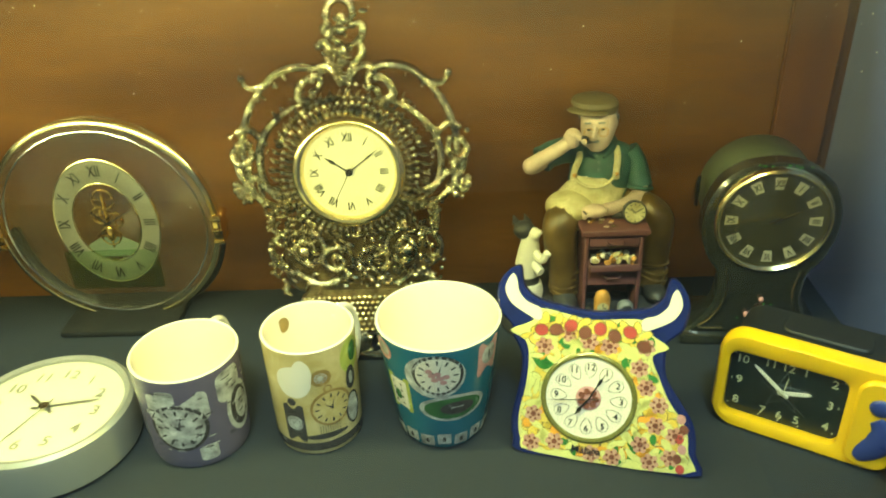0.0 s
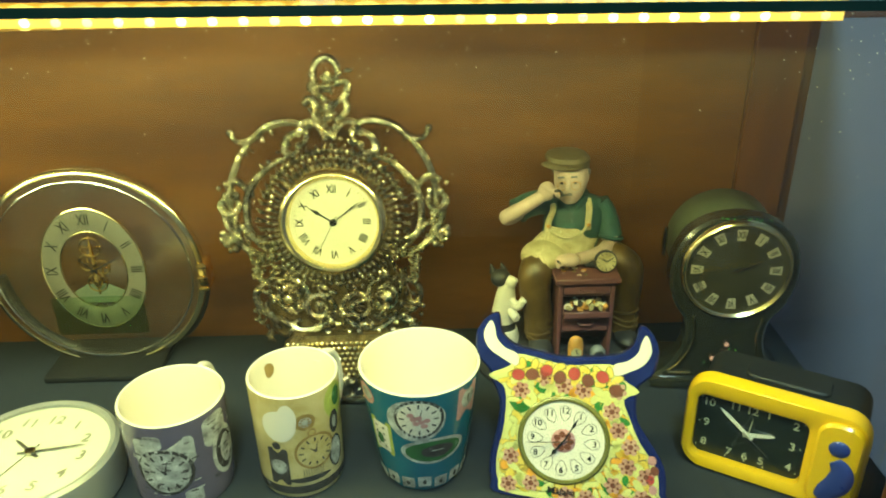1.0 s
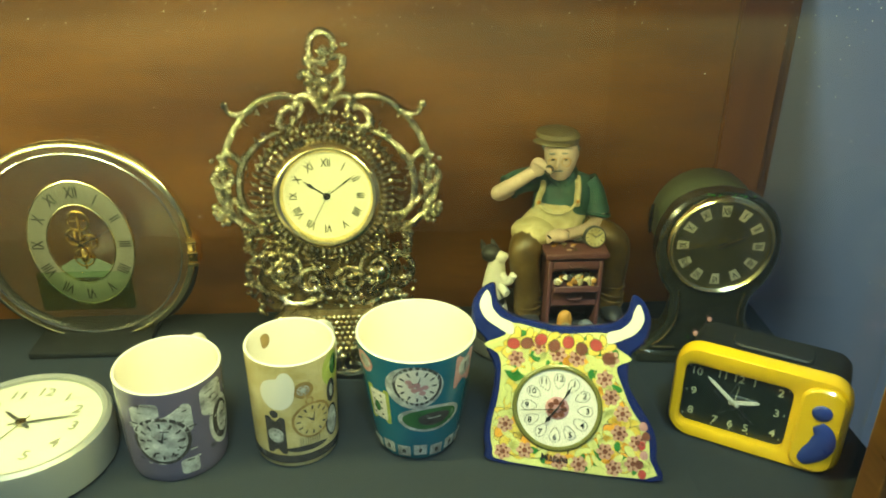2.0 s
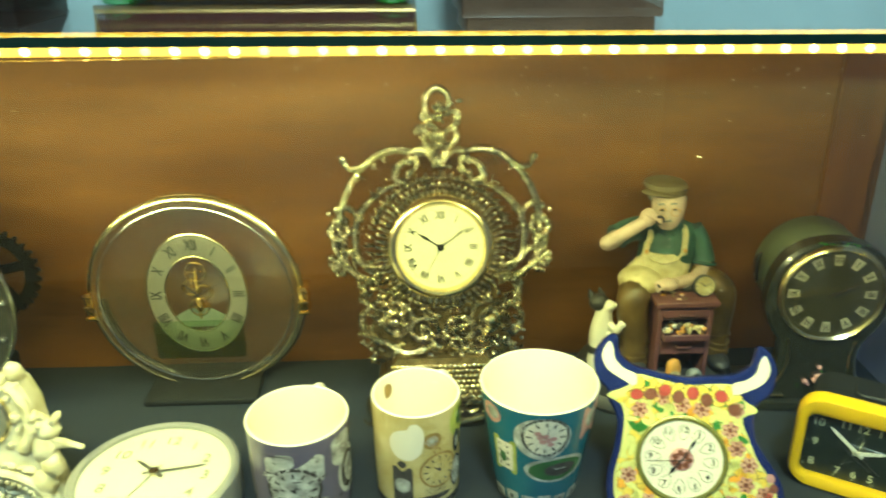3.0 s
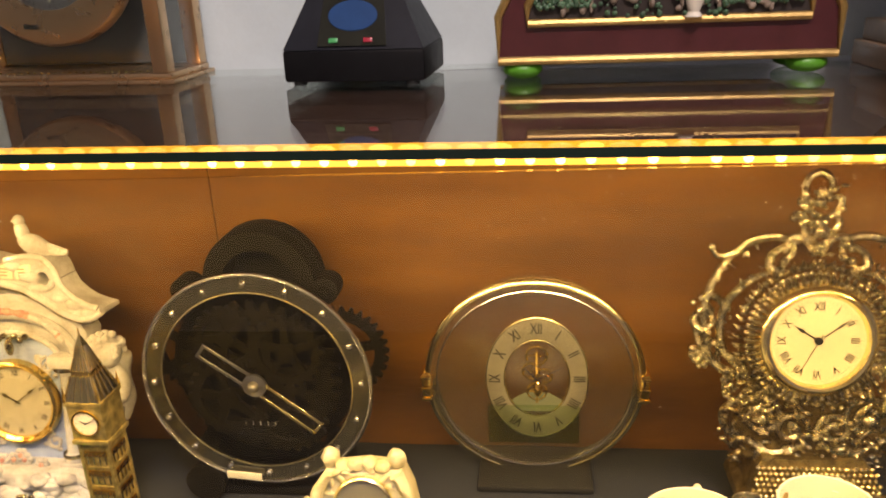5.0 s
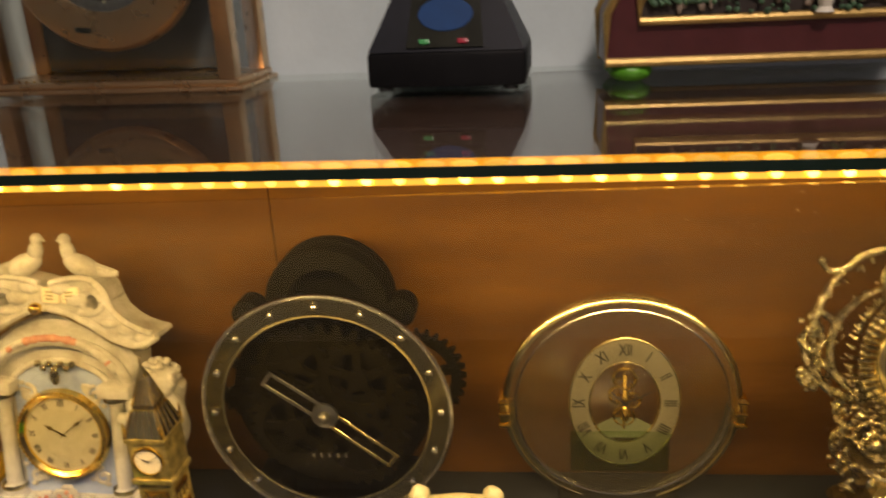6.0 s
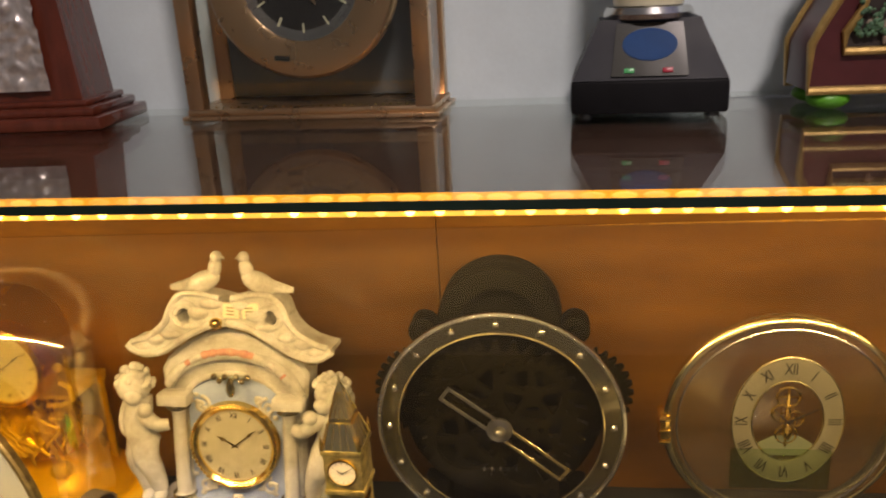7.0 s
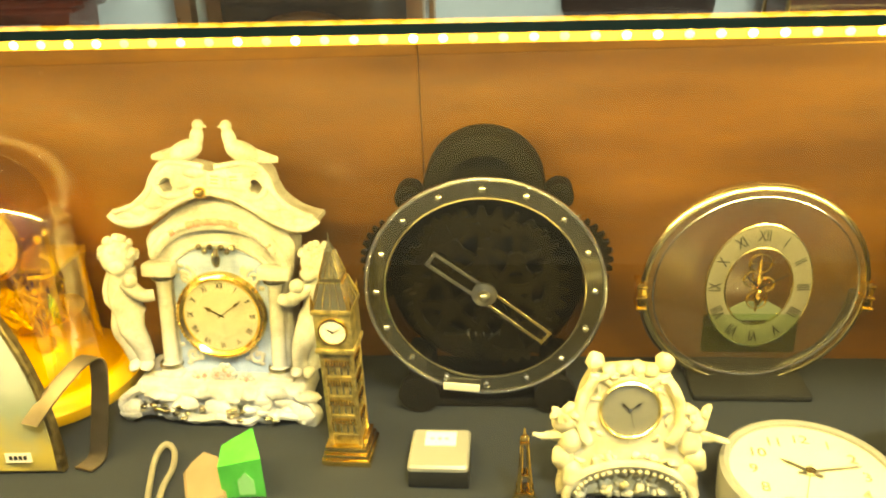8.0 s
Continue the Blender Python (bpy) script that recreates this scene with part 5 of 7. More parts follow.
arch = [(0.050, 0.036), (0.052, 0.150)] + [(0.052 * math.cos(radians(q)), 0.152 + 0.030 * math.sin(radians(q))) for q in range(10, 171, 16)] + [(-0.052, 0.150), (-0.050, 0.036)]
slab(b, arch, 0.004, LP @ pose(0, 0.001, 0, 90), 0, 0.001)
part("niche", b, PORCELAIN_BLUE, root, "pale blue tinted porcelain niche")
b = bmesh.new()
tube(b, [LP @ Vector((x, -0.004, z)) for x, z in [(0.054 * math.cos(radians(q)), 0.152 + 0.034 * math.sin(radians(q))) for q in range(0, 181, 12)]], 0.0032, 8)
tube(b, [LP @ Vector((x, -0.006, z)) for x, z in [(0.072 * math.cos(radians(q)), 0.158 + 0.050 * math.sin(radians(q))) for q in range(8, 173, 12)]], 0.0060, 8)
part("arch_moulding", b, PORCELAIN, root)
b = bmesh.new()
for s in (1, -1):
    for z0 in (0.060, 0.150):
        tube(b, [LP @ Vector((s * x, y, z)) for x, y, z in spiral(0.036, z0, 0.010, 0.002, 90, 1.2, -0.0045)], 0.0022, 6)
        for k in range(7):
            ball(b, LP @ Vector((s * (0.036 + rng.uniform(-0.012, 0.012)), -0.0045, z0 + rng.uniform(-0.012, 0.012))), (0.0036, 0.002, 0.0026), 0, 7)
part("niche_relief", b, PORCELAIN, root, "white moulded scrolls")
b = bmesh.new()
for k in range(150):
    q = radians(rng.uniform(20, 160))
    ball(b, LP @ Vector((0.066 * math.cos(q), -0.0115, 0.162 + 0.050 * math.sin(q))), rng.uniform(0.002, 0.0045), 0 if abs(math.cos(q)) < 0.42 or rng.random() < 0.15 else 1, 7)
part("flower_garland", b, [PORCELAIN_PINK, PORCELAIN], root, "pink and cream moulded flowers")
for s in (1, -1):
    b = bmesh.new()
    low = [(p[0], p[1]) for p in smoothed([(0.0, 0.240, 0), (0.020, 0.236, 0), (0.042, 0.225, 0), (0.064, 0.211, 0), (0.086, 0.204, 0), (0.100, 0.207, 0), (0.109, 0.214, 0)], 4)]
    hole = [(0.046 + 0.0070 * math.cos(radians(q)), 0.2490 + 0.0080 * math.sin(radians(q))) for q in range(355, 4, -25)]
    high = [(0.108, 0.2185), (0.097, 0.2200), (0.086, 0.2240), (0.076, 0.2305), (0.067, 0.2395), (0.0615, 0.2485)] + hole + [(0.0610, 0.2495), (0.0575, 0.262), (0.051, 0.2695), (0.042, 0.2715), (0.030, 0.271), (0.014, 0.268), (0.0, 0.264)]
    slab(b, [(s * x, z) for x, z in low + high], 0.036, LP @ pose(0, 0.026, 0, 90), 0, 0.0)
    tube(b, [LP @ Vector((s * x, -0.011, z + 0.003)) for x, z in low], 0.0040, 8)
    tube(b, [LP @ Vector((s * x, y, z)) for x, y, z in spiral(0.046, 0.2490, 0.0150, 0.0100, 150, -0.9, -0.010)], 0.0026, 8)
    tube(b, [LP @ Vector(p) for p in smoothed([(s * 0.006, -0.010, 0.268), (s * 0.028, -0.011, 0.2725), (s * 0.046, -0.010, 0.272), (s * 0.058, -0.010, 0.260), (s * 0.066, -0.010, 0.242), (s * 0.082, -0.010, 0.227), (s * 0.104, -0.010, 0.219)], 5)], 0.0036, 8)
    for c, r in (((0.030, -0.009, 0.252), (0.012, 0.006, 0.008)), ((0.078, -0.009, 0.222), (0.010, 0.005, 0.006)), ((0.094, -0.009, 0.214), (0.009, 0.005, 0.005)), ((0.040, -0.009, 0.238), (0.012, 0.005, 0.005)), ((0.062, -0.009, 0.228), (0.010, 0.005, 0.005)), ((0.016, -0.009, 0.262), (0.012, 0.006, 0.006))):
        ball(b, LP @ Vector((s * c[0], c[1], c[2])), r, 0, 12)
    bmesh.ops.recalc_face_normals(b, faces=b.faces[:])
    part("roof_scroll", rough_up(b, 0.0010, 0.012, s), PORCELAIN, root)
    b = bmesh.new()
    tube(b, [LP @ Vector((s * x, -0.0125, z)) for x, z in ((0.004, 0.2385), (0.020, 0.2345), (0.042, 0.2235), (0.064, 0.2095), (0.086, 0.2025), (0.100, 0.2055))], 0.0012, 6)
    part("roof_line", b, BRONZE_DARK, root, "dark gilt edging")
    b = bmesh.new()
    ball(b, (0, 0, 0), (0.020, 0.010, 0.011), 0, 14, Matrix.Rotation(radians(24), 4, "Y"))
    ball(b, (-0.013, 0, 0.014), (0.0075, 0.0065, 0.012), 0, 12, Matrix.Rotation(radians(-14), 4, "Y"))
    ball(b, (-0.0155, 0, 0.0265), 0.0062, 0, 12)
    tube(b, [(-0.020, 0, 0.0265), (-0.0245, 0, 0.0245)], [0.0022, 0.0006], 6)
    tube(b, [(0.010, 0, -0.003), (0.026, 0, -0.006), (0.036, 0, -0.007)], [0.008, 0.0055, 0.003], 8, flat=0.6)
    on(b, LP @ pose(s * 0.030, 0.008, 0.281) @ Matrix.Diagonal((s, 1, 1, 1)))
    bmesh.ops.recalc_face_normals(b, faces=b.faces[:])
    part("dove", b, PORCELAIN, root, "white porcelain dove")
    b = bmesh.new()
    lathe(b, [(0.0115, 0), (0.0115, 0.006), (0.008, 0.010), (0.0075, 0.070), (0.0070, 0.100), (0.0095, 0.104), (0.0110, 0.110), (0.0, 0.112)], 20, LP @ pose(s * 0.060, -0.008, 0.042))
    part("column", b, PORCELAIN, root)
    for z in (0.047, 0.148):
        part("column_band", turned([(0.0122, 0), (0.0128, 0.002), (0.0122, 0.005)], 20, LP @ pose(s * 0.060, -0.008, z)), BRONZE, root, "gilt column band")
    b = bmesh.new()
    bar = lambda pts, r0, r1: tube(b, [LP @ Vector((s * p.x, p.y, p.z)) for p in smoothed(pts, 5)], [1.32 * (r0 + (r1 - r0) * k / (5 * len(pts) - 5)) for k in range(5 * len(pts) - 4)], 12)
    ball(b, LP @ Vector((s * 0.107, -0.010, 0.170)), (0.0180, 0.0170, 0.0185), 0, 16)
    ball(b, LP @ Vector((s * 0.101, -0.024, 0.163)), (0.0095, 0.0065, 0.0085), 0, 12)
    bar([(0.104, -0.006, 0.158), (0.104, -0.008, 0.146), (0.106, -0.010, 0.130), (0.101, -0.011, 0.112), (0.098, -0.010, 0.104)], 0.0100, 0.0125)
    bar([(0.110, -0.006, 0.150), (0.119, -0.004, 0.138), (0.120, -0.006, 0.122), (0.110, -0.012, 0.114)], 0.0078, 0.0060)
    bar([(0.098, -0.014, 0.146), (0.088, -0.022, 0.140), (0.078, -0.020, 0.132), (0.068, -0.016, 0.132)], 0.0068, 0.0046)
    bar([(0.099, -0.012, 0.108), (0.094, -0.020, 0.094), (0.088, -0.018, 0.078), (0.084, -0.014, 0.056)], 0.0118, 0.0062)
    bar([(0.106, -0.008, 0.106), (0.108, -0.012, 0.090), (0.102, -0.012, 0.074), (0.098, -0.010, 0.054)], 0.0110, 0.0062)
    bar([(0.112, 0.004, 0.150), (0.118, 0.008, 0.160), (0.112, 0.010, 0.138), (0.116, 0.008, 0.112), (0.108, 0.006, 0.092)], 0.0060, 0.0090)
    ball(b, LP @ Vector((s * 0.088, -0.026, 0.150)), 0.0078, 0, 12)
    for x in (0.082, 0.095):
        ball(b, LP @ Vector((s * x, -0.020, 0.052)), (0.0070, 0.0105, 0.0055), 0, 10)
    for k in range(40):
        a, q = rng.uniform(0, 6.28), rng.uniform(-0.1, 1.0)
        p = Vector((0.0182 * math.cos(a) * math.sqrt(1 - q * q * 0.9), 0.0165 * math.sin(a) * math.sqrt(1 - q * q * 0.9) + 0.003, 0.0185 * q))
        if p.y > -0.008 or p.z > 0.008:
            ball(b, LP @ Vector((s * (0.107 + p.x), -0.010 + p.y, 0.171 + p.z)), rng.uniform(0.0032, 0.0048), 0, 8)
    part("cherub", rough_up(b, 0.0010, 0.009, s * 3), PORCELAIN, root)
D = LP @ pose(0, -0.006, 0.108, 90)
part("bezel", turned([(0.0405, 0.0), (0.0405, 0.006), (0.044, 0.009), (0.0475, 0.007), (0.049, 0.0)], 56, D), GOLD, root)
b = bmesh.new()
for k in range(60):
    t = k * math.tau / 60
    bead(b, D @ Vector((0.0468 * math.cos(t), 0.0468 * math.sin(t), 0.0075)), 0.0015)
part("bead_ring", b, GOLD, root)
part("dial", turned([(0.0410, 0.0030), (0, 0.0030)], 48, D), mat("parchment_dial", (0.44, 0.42, 0.34), 0.45, 0, 0.15, 80), root)
part("numerals", on(numerals(ROMAN, 0.0335, 0.0095, 0.0034, True, wide=0.7), D), BLACK, root)
part("minute_track", on(ticks(0.0265, 0.0010, 0.0003, 60, 0.0034), D), BRONZE_DARK, root)
part("hour_hand", on(pointer(-62, 0.022, 0.004, 0.0022, 0.0042, spade=0.0026), D), BRONZE_DARK, root)
part("minute_hand", on(pointer(52, 0.032, 0.004, 0.0016, 0.0048, spade=0.0018), D), BRONZE_DARK, root)
b = bmesh.new()
for k in range(7):
    ball(b, LP @ Vector((-0.018 + 0.006 * k, -0.010, 0.184 - 0.004 * (k % 2))), 0.0036, 0, 8)
ball(b, LP @ Vector((0, -0.012, 0.172)), (0.005, 0.004, 0.010), 0, 10)
part("gilt_crest", b, BRONZE, root)
b = bmesh.new()
ball(b, LP @ Vector((-0.010, -0.014, 0.243)), (0.007, 0.006, 0.006), 0, 12)
part("gilt_knot", b, GOLD, root)
for k in (0, 1):
    b = box(-0.009, -0.002, -0.008, 0.009, 0.006, 0.008, 0.002, LP @ pose(0.006 + 0.020 * k, -0.011, 0.256, 0, 4 - 8 * k, 0))
    part("tablet", b, WHITE, root)
    b = bmesh.new()
    for r in range(3):
        box_into(b, -0.004, -0.0032, -0.004 + 0.0035 * r, 0.004, -0.0028, -0.0022 + 0.0035 * r, 0, LP @ pose(0.006 + 0.020 * k, -0.011, 0.256, 0, 4 - 8 * k, 0))
    part("tablet_marks", b, FAINT, root)
b = bmesh.new()
box_into(b, -0.094, -0.030, 0.010, 0.094, 0.036, 0.040, 0.008)
for k in range(46):
    x = rng.uniform(-0.100, 0.100)
    ball(b, (x, -0.030 - rng.uniform(0, 0.010), rng.uniform(0.012, 0.042) - 0.006 * abs(x) / 0.1), (rng.uniform(0.006, 0.014), rng.uniform(0.004, 0.009), rng.uniform(0.004, 0.008)), 0, 9)
for x, w in ((-0.096, 0.013), (0.096, 0.013), (0.0, 0.022), (-0.05, 0.016), (0.05, 0.016)):
    ball(b, (x, -0.034, 0.012), (w, 0.010, 0.012), 0, 12)
for s in (1, -1):
    tube(b, smoothed([(s * 0.084, -0.030, 0.036), (s * 0.104, -0.034, 0.022), (s * 0.102, -0.036, 0.004), (s * 0.088, -0.036, 0.010), (s * 0.060, -0.038, 0.016), (s * 0.030, -0.040, 0.006), (0, -0.042, 0.012)], 5), 0.0055, 8)
part("base", rough_up(b, 0.0026, 0.009, 5), PORCELAIN, root)
b = bmesh.new()
for k in range(22):
    x = rng.uniform(-0.098, 0.098)
    ball(b, (x, -0.045, rng.uniform(0.008, 0.026)), (rng.uniform(0.003, 0.006), 0.003, 0.0022), 0, 7)
part("gilt_touches", b, BRONZE, root)
b = bmesh.new()
for k in range(9):
    fx, fz = rng.uniform(-0.036, 0.036), rng.uniform(0.030, 0.052)
    for q in range(6):
        a = q * math.tau / 6
        ball(b, LP @ Vector((fx + 0.0050 * math.cos(a), -0.018, fz + 0.0050 * math.sin(a))), (0.0040, 0.0032, 0.0032), 0, 7)
    ball(b, LP @ Vector((fx, -0.0205, fz)), 0.0028, 1, 7)
part("base_flower", b, [PORCELAIN, PORCELAIN_PINK], root, "cream moulded roses")
for s in (1, -1):
    b = bmesh.new()
    box_into(b, -0.017, -0.016, 0.0, 0.017, 0.004, 0.014, 0.003, LP @ pose(s * 0.062, -0.004, 0.152))
    box_into(b, -0.016, -0.014, 0.0, 0.016, 0.004, 0.006, 0.002, LP @ pose(s * 0.062, -0.006, 0.036))
    part("capital", b, PORCELAIN, root)

# ---- brass clock tower ----
# brass mottled dark to bright; the bright tone paints in golden highlights
TOWER_BRASS = mat("tower_brass", (0.32, 0.26, 0.09), 0.32, 0.8, 0.4, 120, 0.3, colour2=(0.90, 0.72, 0.30))
root = thing("clock_tower", pose(-0.678, 0.684, 0, 0, 0, -2), "small brass souvenir model of a clock tower", "ornament")
b = bmesh.new()
for h0, h1, w in ((0.0, 0.007, 0.0245), (0.007, 0.013, 0.0225), (0.013, 0.020, 0.0205)):
    box_into(b, -w, -w, h0, w, w, h1, 0.0012)
part("plinth", b, GOLD, root)
b = bmesh.new()
box_into(b, -0.0138, -0.0138, 0.020, 0.0138, 0.0138, 0.128, 0.001)
for s in (-1, 1):
    for q in (-1, 1):
        box_into(b, s * 0.0142 - 0.0019, q * 0.0142 - 0.0019, 0.018, s * 0.0142 + 0.0019, q * 0.0142 + 0.0019, 0.170, 0.0006)
for k in range(5):
    box_into(b, -0.0148, -0.0148, 0.030 + 0.022 * k, 0.0148, 0.0148, 0.0325 + 0.022 * k, 0.0004)
part("shaft", b, TOWER_BRASS, root)
b = bmesh.new()
for lvl in range(5):
    for k in range(4):
        for side in range(4):
            m = Matrix.Rotation(side * math.pi / 2, 4, "Z")
            x = -0.0093 + 0.0062 * k
            box_into(b, x - 0.0010, -0.0149, 0.0345 + 0.022 * lvl, x + 0.0010, -0.0139, 0.0475 + 0.022 * lvl, 0, m)
part("tracery", b, PALE_GOLD, root, "fine raised window tracery")
b = bmesh.new()
for lvl in range(5):
    for side in range(4):
        m = Matrix.Rotation(side * math.pi / 2, 4, "Z")
        for k in range(9):
            box_into(b, -0.0112 + 0.0026 * k, -0.0158, 0.0455 + 0.022 * lvl, -0.0098 + 0.0026 * k, -0.0140, 0.0500 + 0.022 * lvl, 0, m)
        box_into(b, -0.0128, -0.0156, 0.0440 + 0.022 * lvl, 0.0128, -0.0140, 0.0452 + 0.022 * lvl, 0, m)
part("battlement", b, GOLD, root, "bright gilt rows of small arches")
for sx in (-1, 1):
    for sy in (-1, 1):
        part("pinnacle", turned([(0.0022, 0.171), (0.0016, 0.178), (0.0003, 0.186), (0, 0.186)], 6, pose(sx * 0.0172, sy * 0.0172, 0)), GOLD, root)
b = bmesh.new()
box_into(b, -0.0176, -0.0176, 0.128, 0.0176, 0.0176, 0.168, 0.0015)
box_into(b, -0.0190, -0.0190, 0.125, 0.0190, 0.0190, 0.130, 0.001)
box_into(b, -0.0190, -0.0190, 0.166, 0.0190, 0.0190, 0.171, 0.001)
part("clock_stage", b, TOWER_BRASS, root)
D = pose(0, -0.0179, 0.149, 90)
part("bezel", turned([(0.0118, 0), (0.0123, 0.002), (0.0136, 0.0022), (0.0141, 0)], 32, D), GOLD, root)
part("dial", turned([(0.0121, 0.0008), (0, 0.0008)], 32, D), WHITE, root)
part("minute_track", on(ticks(0.0112, 0.0022, 0.0004, 12, 0.0012), D), BLACK, root)
part("hour_hand", on(pointer(-58, 0.006, 0.001, 0.0009, 0.0014), D), BLACK, root)
part("minute_hand", on(pointer(60, 0.009, 0.001, 0.0007, 0.0016), D), BLACK, root)
b = bmesh.new()
lathe(b, [(0.0255, 0.171), (0.0160, 0.194), (0.0, 0.194)], 4, pose(0, 0, 0, 0, 0, 45))
lathe(b, [(0.0140, 0.198), (0.0055, 0.222), (0.0, 0.234)], 4, pose(0, 0, 0, 0, 0, 45))
box_into(b, -0.0100, -0.0100, 0.192, 0.0100, 0.0100, 0.199)
for side in range(4):
    m = Matrix.Rotation(side * math.pi / 2, 4, "Z")
    for k in range(5):
        f = (k - 2) / 2
        tube(b, [m @ Vector((0.016 * f, -0.0184, 0.171)), m @ Vector((0.010 * f, -0.0117, 0.194))], 0.0007, 4)
        tube(b, [m @ Vector((0.009 * f, -0.0102, 0.199)), m @ Vector((0.002 * f, -0.0040, 0.222))], 0.0006, 4)
tube(b, [(0, 0, 0.230), (0, 0, 0.240)], [0.0012, 0.0004], 6)
part("spire", b, PALE_GOLD, root, smooth=False)

# ---- small things on the cloth ----
root = thing("small_box_clock", pose(-0.586, 0.661, 0, 0, 0, 0), "small black and silver travel clock lying on the cloth", "clock")
part("body", box(-0.0285, -0.0285, 0.0, 0.0285, 0.0285, 0.020, 0.002), BLACK_SOFT, root)
b = bmesh.new()
slab(b, rounded(-0.0285, -0.0290, 0.0285, 0.0285, 0.004), 0.006, pose(0, 0, 0.0195), 0, 0.0022)
part("lid", b, SILVER_PAINT, root, "brushed pale metal top")
b = bmesh.new()
slab(b, rounded(-0.0150, 0.002, 0.0150, 0.0225, 0.001), 0.0006, pose(0, 0, 0.0255))
part("display", b, WHITE_ENAMEL, root, "small white display")
b = bmesh.new()
for k in range(3):
    box_into(b, -0.010 + 0.007 * k, 0.010, 0.0262, -0.006 + 0.007 * k, 0.0135, 0.0264)
part("display_marks", b, GREY_PRINT, root)

root = thing("tower_figure", pose(-0.506, 0.612, 0), "slim golden souvenir lattice tower standing on the cloth", "ornament")
b = bmesh.new()
for sx in (1, -1):
    for sy in (1, -1):
        tube(b, smoothed([(sx * 0.0085, sy * 0.0085, 0.0), (sx * 0.0055, sy * 0.0055, 0.018), (sx * 0.0036, sy * 0.0036, 0.042), (sx * 0.0024, sy * 0.0024, 0.070)], 5), [0.0030 - 0.0018 * k / 15 for k in range(16)], 6)
part("legs", b, GOLD, root)
for z, w in ((0.018, 0.0080), (0.036, 0.0055), (0.070, 0.0042)):
    part("platform", box(-w, -w, z, w, w, z + 0.0025, 0.0005), GOLD, root)
b = bmesh.new()
ball(b, (0, 0, 0.075), 0.0042, 0, 10)
tube(b, [(0, 0, 0.078), (0, 0, 0.086)], [0.0014, 0.0006], 6)
part("top", b, GOLD, root)

root = thing("glass_prism", pose(-0.774, 0.640, 0, 0, 0, 16), "wedge of bright green glass standing on the cloth", "ornament")
b = bmesh.new()
slab(b, [(-0.020, -0.022), (0.020, -0.030), (0.012, 0.020), (-0.018, 0.010)], 0.034)
for v in b.verts:
    if v.co.z > 0.01:
        v.co.z += 0.008 * (v.co.x > 0) + 0.002
part("block", b, mat("green_glass", (0.03, 0.42, 0.06), 0.06, 0, 0.2, 30, spec=0.8, colour2=(0.10, 0.62, 0.12)), root, smooth=False)
b = bmesh.new()
slab(b, [(-0.006, 0.002), (0.009, 0.002), (0.009, 0.018), (0.002, 0.027), (-0.006, 0.018)], 0.0008, pose(0.002, -0.0268, 0.002, 90, 0, -11))
part("engraving", b, mat("pale_green_engraving", (0.25, 0.62, 0.26), 0.4), root)

root = thing("leather_case", pose(-0.812, 0.636, 0.0, 0, 0, 22), "flat tan leather case lying on the cloth", "case")
b = bmesh.new()
slab(b, [(-0.018, -0.040), (0.018, -0.040), (0.020, 0.012), (0.012, 0.026), (0.0, 0.036), (-0.012, 0.024), (-0.020, 0.010)], 0.010, None, 0, 0.003)
part("sheath", b, mat("tan_leather", (0.26, 0.19, 0.12), 0.6, 0, 0.2, 50, 0.3), root)

root = thing("cord_loop", pose(-0.858, 0.640, 0.0, 0, 0, 24), "looped pale grey strap lying on the cloth", "strap")
b = bmesh.new()
tube(b, smoothed([(-0.014, -0.045, 0.004), (-0.010, -0.010, 0.005), (-0.004, 0.022, 0.008), (0.006, 0.038, 0.010), (0.014, 0.028, 0.008), (0.012, 0.004, 0.006), (0.002, -0.020, 0.005), (-0.004, -0.045, 0.004)], 6), 0.0034, 8, flat=0.9)
part("cord", b, mat("grey_strap", (0.22, 0.20, 0.15), 0.7, 0, 0.2, 90, 0.3), root)

# ---- small cream clock with cherubs ----
CREAM_RESIN = mat("cream_resin", (0.60, 0.52, 0.24), 0.4, 0, 0.35, 45, 0.5, colour2=(0.76, 0.72, 0.56))
root = thing("cherub_clock", pose(-0.4135, 0.634, 0) @ Matrix.Diagonal((1, 1, 0.91, 1)), "small cream resin clock with moulded cherubs", "clock")
rng = random.Random(31)
LA = pose(0, 0, 0, -10)
D = LA @ pose(0, -0.013, 0.096, 90) @ Matrix.Diagonal((0.88, 0.96, 1, 1))
b = bmesh.new()
hp = [(0.064, 0.0), (0.062, 0.014), (0.056, 0.034), (0.050, 0.056), (0.048, 0.086), (0.042, 0.110), (0.034, 0.130), (0.0, 0.134)]
pts = hp + [(-x, y) for x, y in hp[::-1][1:]]
slab(b, pts, 0.026, LA @ pose(0, 0.014, 0, 90), 0, 0.005)
for k in range(70):
    q = rng.uniform(-0.9, 4.0)
    R = rng.uniform(0.036, 0.046)
    ball(b, D @ Vector((R * math.cos(q) * 0.92, R * math.sin(q), rng.uniform(-0.008, 0.001))), (rng.uniform(0.002, 0.007), rng.uniform(0.002, 0.004), 0.003), 0, 9, Matrix.Rotation(rng.uniform(0, 3), 4, "Y"))
for k in range(110):
    ball(b, LA @ Vector((rng.uniform(-0.058, 0.058), -0.012 + rng.uniform(-0.006, 0.004), rng.uniform(0.004, 0.050))), (rng.uniform(0.002, 0.007), 0.005, rng.uniform(0.002, 0.005)), 0, 9, Matrix.Rotation(rng.uniform(0, 3), 4, "Y"))
for x in (-0.030, 0.030):
    ball(b, LA @ Vector((x, -0.004, 0.140)), (0.0085, 0.009, 0.0105), 0, 12)
for x in (-0.017, -0.006, 0.006, 0.017):
    ball(b, LA @ Vector((x, -0.008, 0.136 - 8 * x * x)), (0.0075, 0.008, 0.0070), 0, 12)
